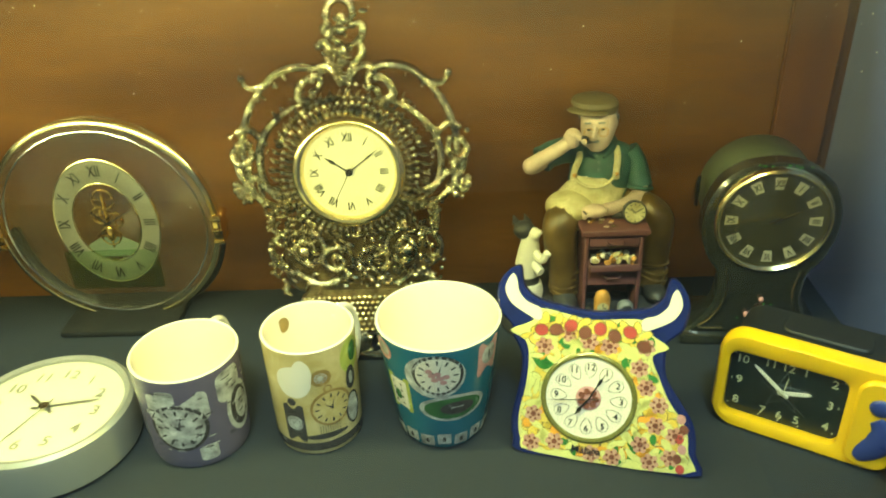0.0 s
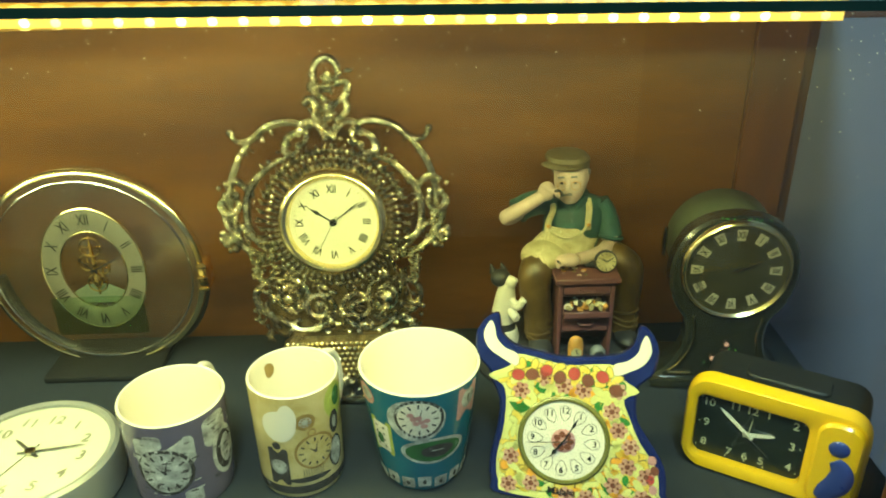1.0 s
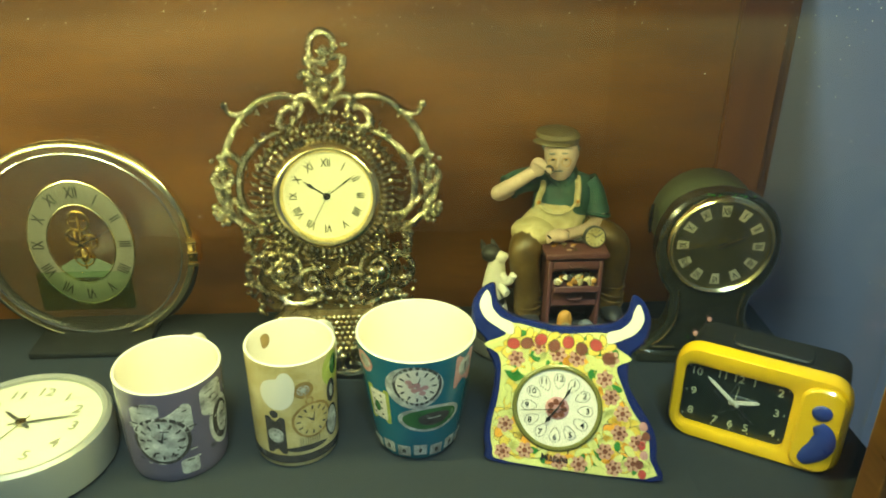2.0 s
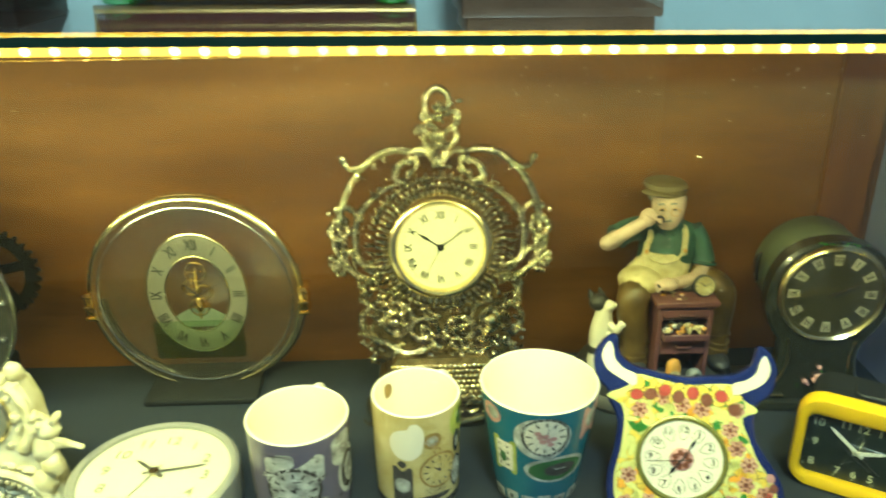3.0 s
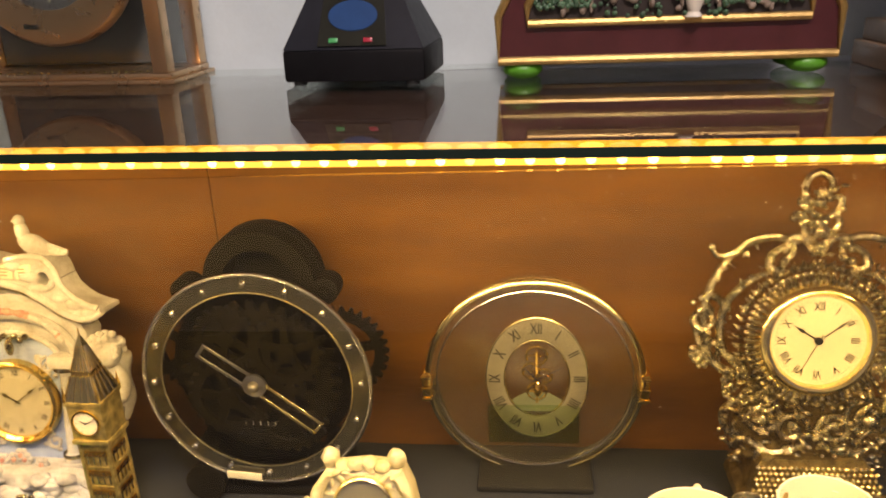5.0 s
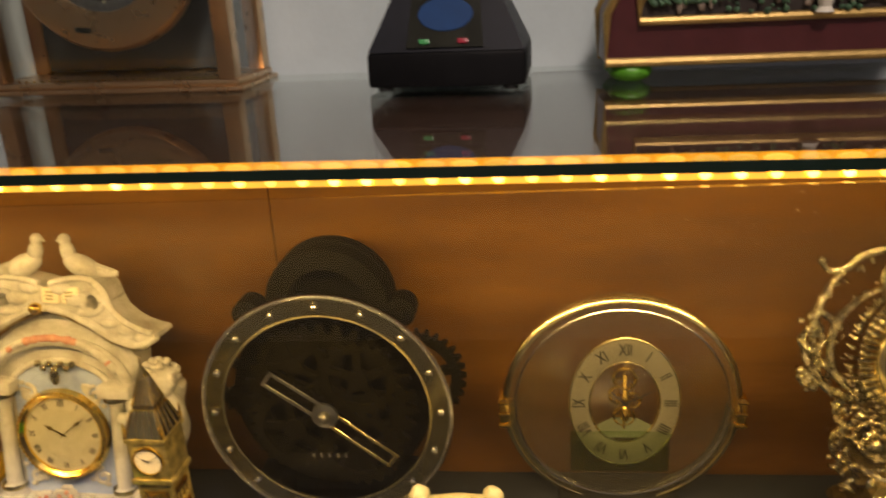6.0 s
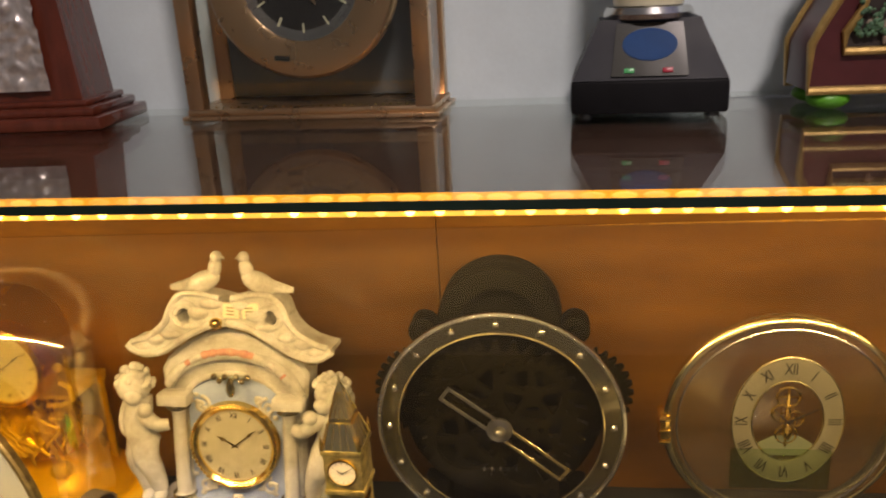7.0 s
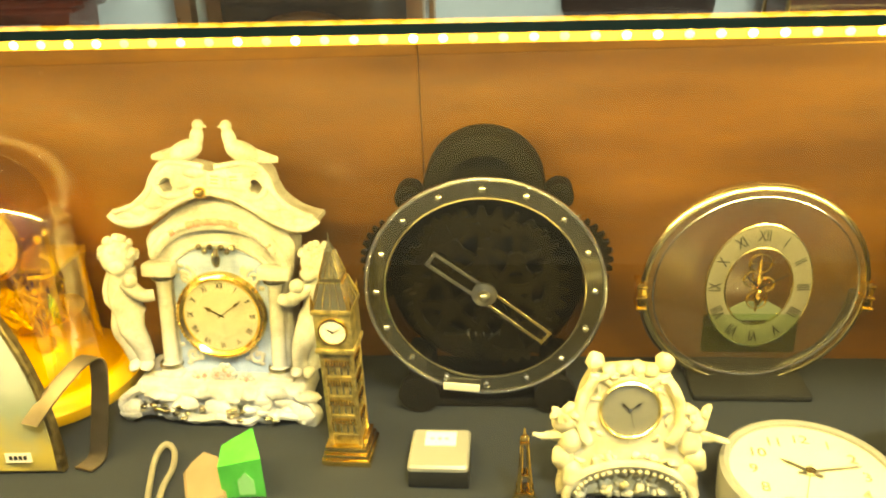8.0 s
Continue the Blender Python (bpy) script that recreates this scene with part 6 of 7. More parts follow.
for q in (1, -1):
    tube(b, [LA @ Vector(p) for p in smoothed([(q * 0.030, -0.014, 0.128), (q * 0.041, -0.015, 0.108), (q * 0.044, -0.016, 0.084), (q * 0.036, -0.017, 0.064)], 5)], 0.0050, 9)
    for k in range(14):
        ball(b, LA @ Vector((q * (0.057 + rng.uniform(-0.010, 0.010)), -0.012 + rng.uniform(-0.008, 0.004), 0.088 + rng.uniform(-0.003, 0.010))), rng.uniform(0.0034, 0.0050), 0, 8)
part("case", rough_up(b, 0.0022, 0.008, 2), CREAM_RESIN, root)
for s in (1, -1):
    b = bmesh.new()
    for c, r in (((0.056, -0.010, 0.082), (0.012, 0.011, 0.012)), ((0.052, -0.012, 0.062), (0.011, 0.010, 0.016)), ((0.058, -0.012, 0.044), (0.010, 0.010, 0.014)), ((0.050, -0.016, 0.026), (0.010, 0.011, 0.016)), ((0.064, -0.010, 0.066), (0.012, 0.005, 0.005))):
        ball(b, LA @ Vector((s * c[0], c[1], c[2])), r, 0, 12)
    tube(b, [LA @ Vector((s * x, -0.012, z)) for x, z in ((0.060, 0.070), (0.076, 0.066), (0.086, 0.068 if s < 0 else 0.062))], [0.005, 0.0032, 0.0022], 8)
    part("cherub", rough_up(b, 0.0024, 0.009, s), CREAM_RESIN, root)
part("bezel", turned([(0.0275, 0), (0.0275, 0.003), (0.029, 0.0045), (0.031, 0.003), (0.0315, 0)], 40, D), PALE_GOLD, root)
part("dial", turned([(0.0280, 0.0012), (0, 0.0012)], 40, D), SILVER_DIAL, root)
part("hour_hand", on(pointer(-48, 0.012, 0.002, 0.0014, 0.0018, spade=0.0016), D), BLACK, root)
part("minute_hand", on(pointer(52, 0.016, 0.002, 0.0012, 0.0022, spade=0.0014), D), BLACK, root)
part("second_hand", on(pointer(168, 0.020, 0.004, 0.0005, 0.0026), D), BLACK, root)
part("pivot", turned([(0.0018, 0.001), (0.0018, 0.0035), (0, 0.004)], 12, D), CHROME, root)
part("dome_glass", turned([(0.0278, 0.0035), (0.018, 0.0060), (0, 0.0072)], 32, D), CLEAR, root).visible_shadow = False
b = bmesh.new()
tube(b, [LA @ Vector((0.056 * math.cos(radians(q)), -0.022, 0.006 + 0.038 * math.sin(radians(q)))) for q in range(0, 181, 10)], 0.0042, 8)
for q in range(8, 176, 8):
    ball(b, LA @ Vector((0.048 * math.cos(radians(q)), -0.023, 0.006 + 0.031 * math.sin(radians(q)))), 0.0026, 0, 7)
part("lower_arch", b, CREAM_RESIN, root)

# ---- glass dome clock ----
root = thing("dome_clock", pose(-1.065, 0.808, 0), "gilt anniversary clock under a clear glass dome", "clock")
part("base", turned([(0, 0), (0.110, 0), (0.1125, 0.004), (0.1125, 0.014), (0.106, 0.020), (0.098, 0.022), (0.0, 0.024)], 64), mat("gilt_base", (0.92, 0.58, 0.06), 0.32, 0.25, 0.08, 30), root)
prof = [(0.094, 0.022), (0.094, 0.200)] + [(0.094 * math.cos(radians(q)), 0.200 + 0.094 * math.sin(radians(q))) for q in range(10, 91, 10)]
# golden tint stands in for the gilt base and lamps mirrored in clear glass
part("dome", turned(prof, 64), glass_mat("dome_glass", (0.98, 0.88, 0.55), 1.0, 0.06, 0.24), root).visible_shadow = False
part("pedestal", turned([(0.092, 0.022), (0.084, 0.028), (0.060, 0.040), (0.046, 0.060), (0.042, 0.078), (0.050, 0.084), (0, 0.086)], 48, pose(0, 0.012, 0)), bpy.data.materials["gilt_base"], root, "flared gilt pedestal")
BRIGHT_GILT = mat("bright_gilt", (0.95, 0.68, 0.14), 0.22, 0.45, 0.15, 80)
part("dome_inner", turned([(r * 0.975, z - 0.001) for r, z in prof], 64), bpy.data.materials["dome_glass"], root).visible_shadow = False
for x, y in ((0.034, 0.0), (-0.034, 0.0), (0.052, 0.036), (-0.052, 0.036)):
    part("pillar", turned([(0.007, 0.022), (0.008, 0.026), (0.0048, 0.032), (0.0042, 0.14), (0.007, 0.146), (0.008, 0.150), (0, 0.152)], 20, pose(x, y, 0)), BRIGHT_GILT, root)
b = bmesh.new()
box_into(b, -0.058, -0.022, 0.150, 0.058, 0.044, 0.156, 0.002)
part("platform", b, BRIGHT_GILT, root)
D = pose(-0.006, -0.034, 0.196, 90)
part("bezel", turned([(0.040, 0.0), (0.040, 0.006), (0.043, 0.009), (0.047, 0.006), (0.048, -0.016), (0.0, -0.016)], 56, D), GOLD, root)
part("dial", turned([(0.0405, 0.003), (0, 0.003)], 48, D), IVORY, root)
part("numerals", on(numerals(ARABIC, 0.032, 0.0070, 0.0035, True), D), BRONZE_DARK, root)
part("hour_hand", on(pointer(-60, 0.020, 0.003, 0.0020, 0.0045, spade=0.0018), D), BLACK, root)
part("minute_hand", on(pointer(55, 0.030, 0.003, 0.0016, 0.0050, spade=0.0014), D), BLACK, root)
b = bmesh.new()
for s in (1, -1):
    tube(b, smoothed([(s * 0.03, -0.03, 0.148), (s * 0.058, -0.03, 0.152), (s * 0.060, -0.03, 0.170), (s * 0.050, -0.03, 0.176)], 5), 0.0030, 8)
    ball(b, (s * 0.052, -0.03, 0.194), 0.005, 0, 10)
part("side_scroll", b, BRIGHT_GILT, root)
rng = random.Random(8)
b = bmesh.new()
for k in range(4):
    a = k * math.pi / 2 + 0.6
    c = (0.038 * math.cos(a), 0.010 + 0.038 * math.sin(a), 0.062)
    ball(b, c, 0.013, 0, 14)
    tube(b, [c, (0, 0.010, 0.075)], 0.003, 6)
tube(b, [(0, 0.010, 0.06), (0, 0.010, 0.150)], 0.0016, 6)
part("pendulum", b, BRIGHT_GILT, root, "gilt rotating ball pendulum")
b = bmesh.new()
for k in range(150):
    a, q = rng.uniform(0, 6.28), rng.uniform(0.2, 1.15)
    tube(b, [(0.052 * math.cos(a) * q, -0.020 + 0.03 * math.sin(a) * q, rng.uniform(0.085, 0.140)), (0.052 * math.cos(a + 0.4) * q, -0.020 + 0.03 * math.sin(a + 0.4) * q, rng.uniform(0.075, 0.140))], rng.uniform(0.0012, 0.0026), 6)
part("filigree", b, BRIGHT_GILT, root, "bright gilt filigree work")

# ---- painted arched clock on a bent strap stand ----
root = thing("arched_clock", pose(-1.074, 0.636, 0, 0, 0, 3), "painted landscape arched clock on a bent metal stand", "clock")
LS = pose(0, 0, 0.0, -8)
arch = [(0.115 * math.cos(radians(q)), 0.22 * math.sin(radians(q))) for q in range(0, 181, 6)]
b = bmesh.new()
slab(b, arch, 0.010, LS @ pose(0, 0.010, 0.001, 90), 0, 0.002)
part("rim", b, BRONZE_DARK, root, "dark bronze rim")


def landscape():
    m = bpy.data.materials.new("painted_landscape")
    m.use_nodes = True
    nt = m.node_tree
    p = nt.nodes["Principled BSDF"]
    tc = nt.nodes.new("ShaderNodeTexCoord")
    sp = nt.nodes.new("ShaderNodeSeparateXYZ")
    nz = nt.nodes.new("ShaderNodeTexNoise")
    nz.inputs["Scale"].default_value = 26
    nz.inputs["Detail"].default_value = 8
    ad = nt.nodes.new("ShaderNodeMath")
    ad.operation = "MULTIPLY_ADD"
    ad.inputs[1].default_value = 0.10
    rp = nt.nodes.new("ShaderNodeValToRGB")
    e = rp.color_ramp.elements
    e[0].position, e[0].color = 0.03, (0.13, 0.10, 0.05, 1)
    e[1].position, e[1].color = 0.26, (0.24, 0.30, 0.35, 1)
    for q, c in ((0.075, (0.42, 0.32, 0.08, 1)), (0.11, (0.24, 0.28, 0.21, 1)), (0.17, (0.42, 0.44, 0.40, 1))):
        x = e.new(q)
        x.color = c
    nt.links.new(tc.outputs["Object"], sp.inputs[0])
    nt.links.new(tc.outputs["Object"], nz.inputs["Vector"])
    nt.links.new(nz.outputs["Fac"], ad.inputs[0])
    nt.links.new(sp.outputs["Z"], ad.inputs[2])
    nt.links.new(ad.outputs[0], rp.inputs[0])
    nt.links.new(rp.outputs[0], p.inputs["Base Color"])
    p.inputs["Roughness"].default_value = 0.3
    return m


b = bmesh.new()
slab(b, [(x * 0.95, 0.004 + y * 0.955) for x, y in arch], 0.0012, LS @ pose(0, -0.0002, 0.001, 90))
part("picture", b, landscape(), root, "painted sky and fields")
b = bmesh.new()
box_into(b, 0.062, -0.0045, 0.016, 0.088, -0.0035, 0.026, 0, LS)
part("caption_plate", b, WHITE, root)
b = bmesh.new()
for k in range(4):
    box_into(b, 0.066 + 0.0048 * k, -0.0049, 0.019, 0.0695 + 0.0048 * k, -0.0046, 0.0235, 0, LS)
part("caption_marks", b, BLACK, root)
bm = bmesh.new()


def strap(pts, w, th):
    b = bmesh.new()
    rows = []
    pts = [Vector(p) for p in pts]
    for i, p in enumerate(pts):
        d = (pts[min(i + 1, len(pts) - 1)] - pts[max(i - 1, 0)]).normalized()
        s = Vector((0.96, -0.28, 0)).normalized()
        n = d.cross(s).normalized()
        rows.append([b.verts.new(p + s * a * w / 2 + n * c * th / 2) for a, c in ((-1, -1), (1, -1), (1, 1), (-1, 1))])
    for r0, r1 in zip(rows, rows[1:]):
        for k in range(4):
            b.faces.new((r0[k], r0[(k + 1) % 4], r1[(k + 1) % 4], r1[k]))
    b.faces.new(rows[0][::-1])
    b.faces.new(rows[-1])
    return b


part("stand", strap(smoothed([(0.098, -0.004, 0.062), (0.118, 0.016, 0.086), (0.140, 0.036, 0.106), (0.150, 0.046, 0.104), (0.152, 0.040, 0.080), (0.146, 0.026, 0.030), (0.142, 0.018, 0.006), (0.134, 0.002, 0.003)], 6), 0.020, 0.002), mat("bent_strap", (0.16, 0.13, 0.10), 0.35, 0.8, 0.25, 60), root, "bent dark metal strap", False)

# ---- watch mender figurine ----
SKIN = mat("painted_skin", (0.46, 0.36, 0.29), 0.5, 0, 0.22, 90, 0.3)
SHIRT = mat("painted_green_shirt", (0.030, 0.074, 0.066), 0.55, 0, 0.5, 70, 0.6, colour2=(0.055, 0.125, 0.105))
# wide tone range of the apron paints in the shading of its folds
APRON = mat("painted_cream_apron", (0.40, 0.33, 0.13), 0.55, 0, 0.45, 45, 0.8, colour2=(0.66, 0.60, 0.38))
TROUSER = mat("painted_brown_trousers", (0.060, 0.038, 0.014), 0.34, 0, 0.6, 40, 0.9, colour2=(0.16, 0.105, 0.036))
CAP = mat("painted_olive_cap", (0.11, 0.085, 0.04), 0.6, 0, 0.25, 120)
TABLE = mat("painted_maroon_table", (0.11, 0.045, 0.05), 0.5, 0, 0.25, 60)
CATW = mat("painted_white", (0.66, 0.64, 0.56), 0.45, 0, 0.08, 60)
GILT_TOUCH = mat("painted_ochre", (0.42, 0.22, 0.05), 0.4, 0, 0.3, 120)
GREY_HAIR = mat("painted_grey", (0.16, 0.17, 0.18), 0.6, 0, 0.3, 160)
DARKB = mat("painted_dark_base", (0.03, 0.03, 0.032), 0.5, 0, 0.3, 50)
b = bmesh.new()
# order of materials: skin shirt apron trousers cap table white dark gold grey


def loft(bm, rows, idx, seg=20):
    """Joins level ovals (x, y, z, rx, ry) from below upwards."""
    f0, rings = len(bm.faces), []
    for x, y, z, rx, ry in rows:
        rings.append([bm.verts.new((x + rx * math.cos(k * math.tau / seg), y + ry * math.sin(k * math.tau / seg), z)) for k in range(seg)])
    for r0, r1 in zip(rings, rings[1:]):
        for k in range(seg):
            bm.faces.new((r0[k], r0[(k + 1) % seg], r1[(k + 1) % seg], r1[k]))
    bm.faces.new(rings[0][::-1])
    bm.faces.new(rings[-1])
    painted(bm, f0, idx)


def limb(pts, r0, r1, idx, seg=12, n=5):
    c = smoothed(pts, n)
    tube(b, c, [r0 + (r1 - r0) * k / (len(c) - 1) for k in range(len(c))], seg, idx=idx)


lathe(b, [(0, 0.0240), (0.084, 0.0240), (0.087, 0.029), (0.085, 0.036), (0.080, 0.040), (0.080, 0.050), (0.076, 0.057), (0.066, 0.061), (0, 0.063)], 48, Matrix.Translation((0, -0.012, 0)), 7, sy=0.75)
rng = random.Random(5)
for k in range(26):
    a = rng.uniform(0, 6.28)
    q = rng.uniform(0.3, 0.9)
    ball(b, (0.072 * q * math.cos(a), -0.012 + 0.050 * q * math.sin(a), 0.0625), (rng.uniform(0.004, 0.010), rng.uniform(0.004, 0.009), 0.0022), 7, 8)
# legs and shoes
limb([(-0.004, 0.004, 0.146), (-0.020, -0.018, 0.150), (-0.030, -0.034, 0.144), (-0.031, -0.037, 0.128), (-0.027, -0.035, 0.100), (-0.025, -0.034, 0.072)], 0.0190, 0.0135, 3)
limb([(0.026, 0.006, 0.144), (0.046, -0.010, 0.148), (0.061, -0.020, 0.142), (0.064, -0.022, 0.126), (0.063, -0.022, 0.100), (0.062, -0.023, 0.072)], 0.0170, 0.0125, 3)
for x, y in ((-0.025, -0.046), (0.063, -0.034)):
    ball(b, (x, y, 0.068), (0.0115, 0.019, 0.0075), 7, 12)
    for k in range(4):
        ring(b, 0.0135, 0.0016, Matrix.Translation((x, y + 0.012, 0.074 + 0.0062 * k)) @ pose(0, 0, 0, rng.uniform(-14, 14), rng.uniform(-14, 14)), 16, 6, 3)
# the stool that he sits on
loft(b, [(0.014, 0.016, 0.060, 0.034, 0.026), (0.014, 0.016, 0.128, 0.036, 0.028)], 7)
# trunk in a green shirt, apron with a bib
loft(b, [(0.010, 0.006, 0.126, 0.034, 0.026), (0.009, 0.003, 0.146, 0.034, 0.026), (0.008, 0.002, 0.164, 0.0285, 0.0215), (0.011, 0.002, 0.182, 0.0300, 0.0200), (0.012, 0.004, 0.196, 0.0305, 0.0175), (0.012, 0.005, 0.204, 0.0240, 0.0145), (0.011, 0.004, 0.209, 0.0130, 0.0110)], 1)
loft(b, [(0.003, -0.006, 0.134, 0.038, 0.026), (0.001, -0.006, 0.148, 0.0365, 0.0260), (0.002, -0.002, 0.160, 0.0315, 0.0235), (0.006, -0.001, 0.167, 0.0290, 0.0222), (0.004, -0.003, 0.172, 0.0235, 0.0205), (0.003, -0.003, 0.178, 0.0205, 0.0192), (0.003, -0.002, 0.1815, 0.0185, 0.0180)], 2)
tube(b, smoothed([(-0.018, -0.0180, 0.184), (-0.010, -0.0230, 0.1775), (0.002, -0.0248, 0.1755), (0.013, -0.0230, 0.1780), (0.0215, -0.0170, 0.186)], 5), 0.0016, 6, idx=2)
for x0, x1 in ((-0.0175, -0.0125), (0.0215, 0.0225)):
    tube(b, smoothed([(x0, -0.0170, 0.180), (x0 * 0.98, -0.0175, 0.190), (x1, -0.0125, 0.200), (x1, -0.002, 0.2065), (x1, 0.010, 0.202)], 4), 0.0032, 8, idx=2, flat=0.5)
    ball(b, (x0, -0.0200, 0.186), (0.0022, 0.0014, 0.0022), 8, 8)
for k in range(9):
    a = 0.35 + 0.33 * k
    tube(b, [(0.002 + 0.030 * math.cos(a), -0.006 - 0.024 * math.sin(a), 0.158), (0.000 + 0.0355 * math.cos(a), -0.006 - 0.0262 * math.sin(a), 0.142)], [0.0012, 0.0024], 6, idx=2)
# the apron lies over one thigh
ball(b, (-0.021, -0.020, 0.1545), (0.0225, 0.0235, 0.0140), 2, 18)
# shirt collar and buttons
for q in (-1, 1):
    tube(b, [(0.006 + q * 0.003, -0.0155, 0.2010), (0.007 + q * 0.011, -0.0080, 0.2085), (0.009 + q * 0.012, 0.004, 0.2125)], [0.0022, 0.0044, 0.0034], 8, idx=1, flat=0.6)
for z in (0.198, 0.190, 0.182):
    ball(b, (0.0045, -0.0185, z), 0.0011, 9, 6)
# raised arm
limb([(-0.008, 0.004, 0.1995), (-0.022, 0.000, 0.2030), (-0.036, -0.008, 0.2035), (-0.046, -0.013, 0.2005)], 0.0125, 0.0118, 1)
ring(b, 0.0112, 0.0018, Matrix.Translation((-0.0465, -0.0135, 0.2003)) @ pose(0, 0, 0, 0, 70, 28), 18, 6, 1)
limb([(-0.044, -0.012, 0.2005), (-0.055, -0.019, 0.1965), (-0.0575, -0.0225, 0.1985), (-0.046, -0.027, 0.2075), (-0.032, -0.030, 0.2180), (-0.026, -0.031, 0.2225)], 0.0085, 0.0056, 0)
ball(b, (-0.0225, -0.0305, 0.2265), (0.0082, 0.0072, 0.0094), 0, 12)
for k in range(4):
    limb([(-0.027 + 0.0034 * k, -0.0345, 0.2325 - 0.0008 * k), (-0.0225 + 0.003 * k, -0.0385, 0.2312 - 0.0016 * k), (-0.0185 + 0.0022 * k, -0.0370, 0.2270 - 0.0014 * k)], 0.0022, 0.0018, 0, 7, 3)
ring(b, 0.0036, 0.0015, Matrix.Translation((-0.0135, -0.0380, 0.2265)) @ pose(0, 0, 0, 90, 0, 12), 14, 6, 7)
ball(b, (-0.0135, -0.0375, 0.2265), (0.0030, 0.0022, 0.0030), 8, 8)
# resting arm
limb([(0.0335, 0.006, 0.1985), (0.0405, 0.003, 0.1870), (0.0450, -0.002, 0.1715), (0.0460, -0.004, 0.1660)], 0.0122, 0.0128, 1)
ring(b, 0.0122, 0.0018, Matrix.Translation((0.0462, -0.0042, 0.1662)) @ pose(0, 0, 0, -12, 10), 18, 6, 1)
limb([(0.0455, -0.004, 0.1680), (0.0450, -0.010, 0.1590), (0.0300, -0.028, 0.1585), (0.0080, -0.040, 0.1600)], 0.0090, 0.0058, 0)
ball(b, (0.000, -0.0420, 0.1600), (0.0105, 0.0082, 0.0066), 0, 12)
for k in range(4):
    limb([(-0.004, -0.0395 - 0.0028 * k, 0.1635 - 0.001 * k), (-0.0105, -0.0410 - 0.0028 * k, 0.1615 - 0.001 * k), (-0.0110, -0.0420 - 0.0024 * k, 0.1560)], 0.0022, 0.0018, 0, 7, 3)
# neck, head, grey hair, glasses, flat cap
limb([(0.011, 0.004, 0.204), (0.008, 0.000, 0.218)], 0.0098, 0.0095, 0)
loft(b, [(0.0022, -0.0150, 0.2085, 0.0060, 0.0050), (0.0025, -0.0125, 0.2125, 0.0108, 0.0105), (0.0032, -0.0090, 0.2190, 0.0142, 0.0150), (0.0040, -0.0065, 0.2270, 0.0160, 0.0172), (0.0042, -0.0050, 0.2350, 0.0162, 0.0175), (0.0040, -0.0030, 0.2430, 0.0150, 0.0160)], 0)
limb([(-0.0015, -0.0225, 0.2335), (-0.0030, -0.0270, 0.2255), (-0.0030, -0.0245, 0.2235)], 0.0018, 0.0030, 0, 8, 3)
limb([(-0.0085, -0.0215, 0.2180), (-0.0025, -0.0248, 0.2205), (0.0055, -0.0212, 0.2185)], 0.0014, 0.0013, 9, 6, 4)
for q in (-1, 1):
    ball(b, (-0.001 + q * 0.0062, -0.0225, 0.2308), (0.0020, 0.0012, 0.0011), 7, 7)
    ring(b, 0.0042, 0.00035, Matrix.Translation((-0.001 + q * 0.0064, -0.0250, 0.2290)) @ pose(0, 0, 0, 90, 0, -6), 16, 5, 8)
    limb([(-0.005 + q * 0.0062, -0.0212, 0.2362), (0.001 + q * 0.0062, -0.0216, 0.2366)], 0.0010, 0.0010, 9, 6, 3)
tube(b, [(0.0100, -0.0225, 0.2300), (0.0190, -0.0060, 0.2325)], 0.0005, 5, idx=8)
ball(b, (0.0203, -0.0020, 0.2290), (0.0024, 0.0044, 0.0058), 0, 10)
for k in range(22):
    a = radians(rng.uniform(-8, 150))
    ball(b, (0.0045 + 0.0162 * math.cos(a), 0.000 + 0.0165 * math.sin(a), rng.uniform(0.2270, 0.2400)), (0.0032, 0.0032, 0.0036), 9, 7)
loft(b, [(0.0035, -0.0015, 0.2405, 0.0168, 0.0175), (0.0020, -0.0010, 0.2445, 0.0198, 0.0196), (0.0005, -0.0015, 0.2490, 0.0215, 0.0208), (-0.0005, -0.0015, 0.2525, 0.0195, 0.0190), (0.0000, 0.0000, 0.2545, 0.0125, 0.0130)], 4, 28)
ball(b, (-0.0080, -0.0165, 0.2455), (0.0185, 0.0085, 0.0024), 4, 18, pose(0, 0, 0, 6, 4, -14))
for k in range(7):
    a = 0.2 + 0.42 * k
    tube(b, [(0.000 + 0.0208 * math.cos(a), -0.003 + 0.0200 * math.sin(a), 0.2500), (0.000, -0.002, 0.2546)], 0.0005, 5, idx=4)
# work table with drawers
def board(x0, y0, z0, x1, y1, z1, idx=5, bevel=0.0008):
    f0 = len(b.faces)
    box_into(b, x0, y0, z0, x1, y1, z1, bevel, None, 1)
    painted(b, f0, idx)


board(-0.0155, -0.0640, 0.1450, 0.0460, -0.0200, 0.1505)
board(-0.0135, -0.0620, 0.1425, 0.0440, -0.0220, 0.1450)
for x in (-0.0115, 0.0380):
    board(x, -0.0600, 0.0600, x + 0.0040, -0.0240, 0.1430)
board(-0.0080, -0.0270, 0.0620, 0.0390, -0.0240, 0.1430)
for z in (0.1300, 0.1095, 0.0900):
    board(-0.0080, -0.0590, z, 0.0390, -0.0260, z + 0.0016)
board(-0.0070, -0.0605, 0.1325, 0.0375, -0.0585, 0.1415)
board(-0.0070, -0.0700, 0.1115, 0.0375, -0.0682, 0.1185)
board(-0.0070, -0.0690, 0.1110, 0.0375, -0.0320, 0.1122)
for x in (-0.0070, 0.0361):
    board(x, -0.0690, 0.1110, x + 0.0014, -0.0320, 0.1185)
board(-0.0070, -0.0605, 0.0920, 0.0375, -0.0585, 0.1085)
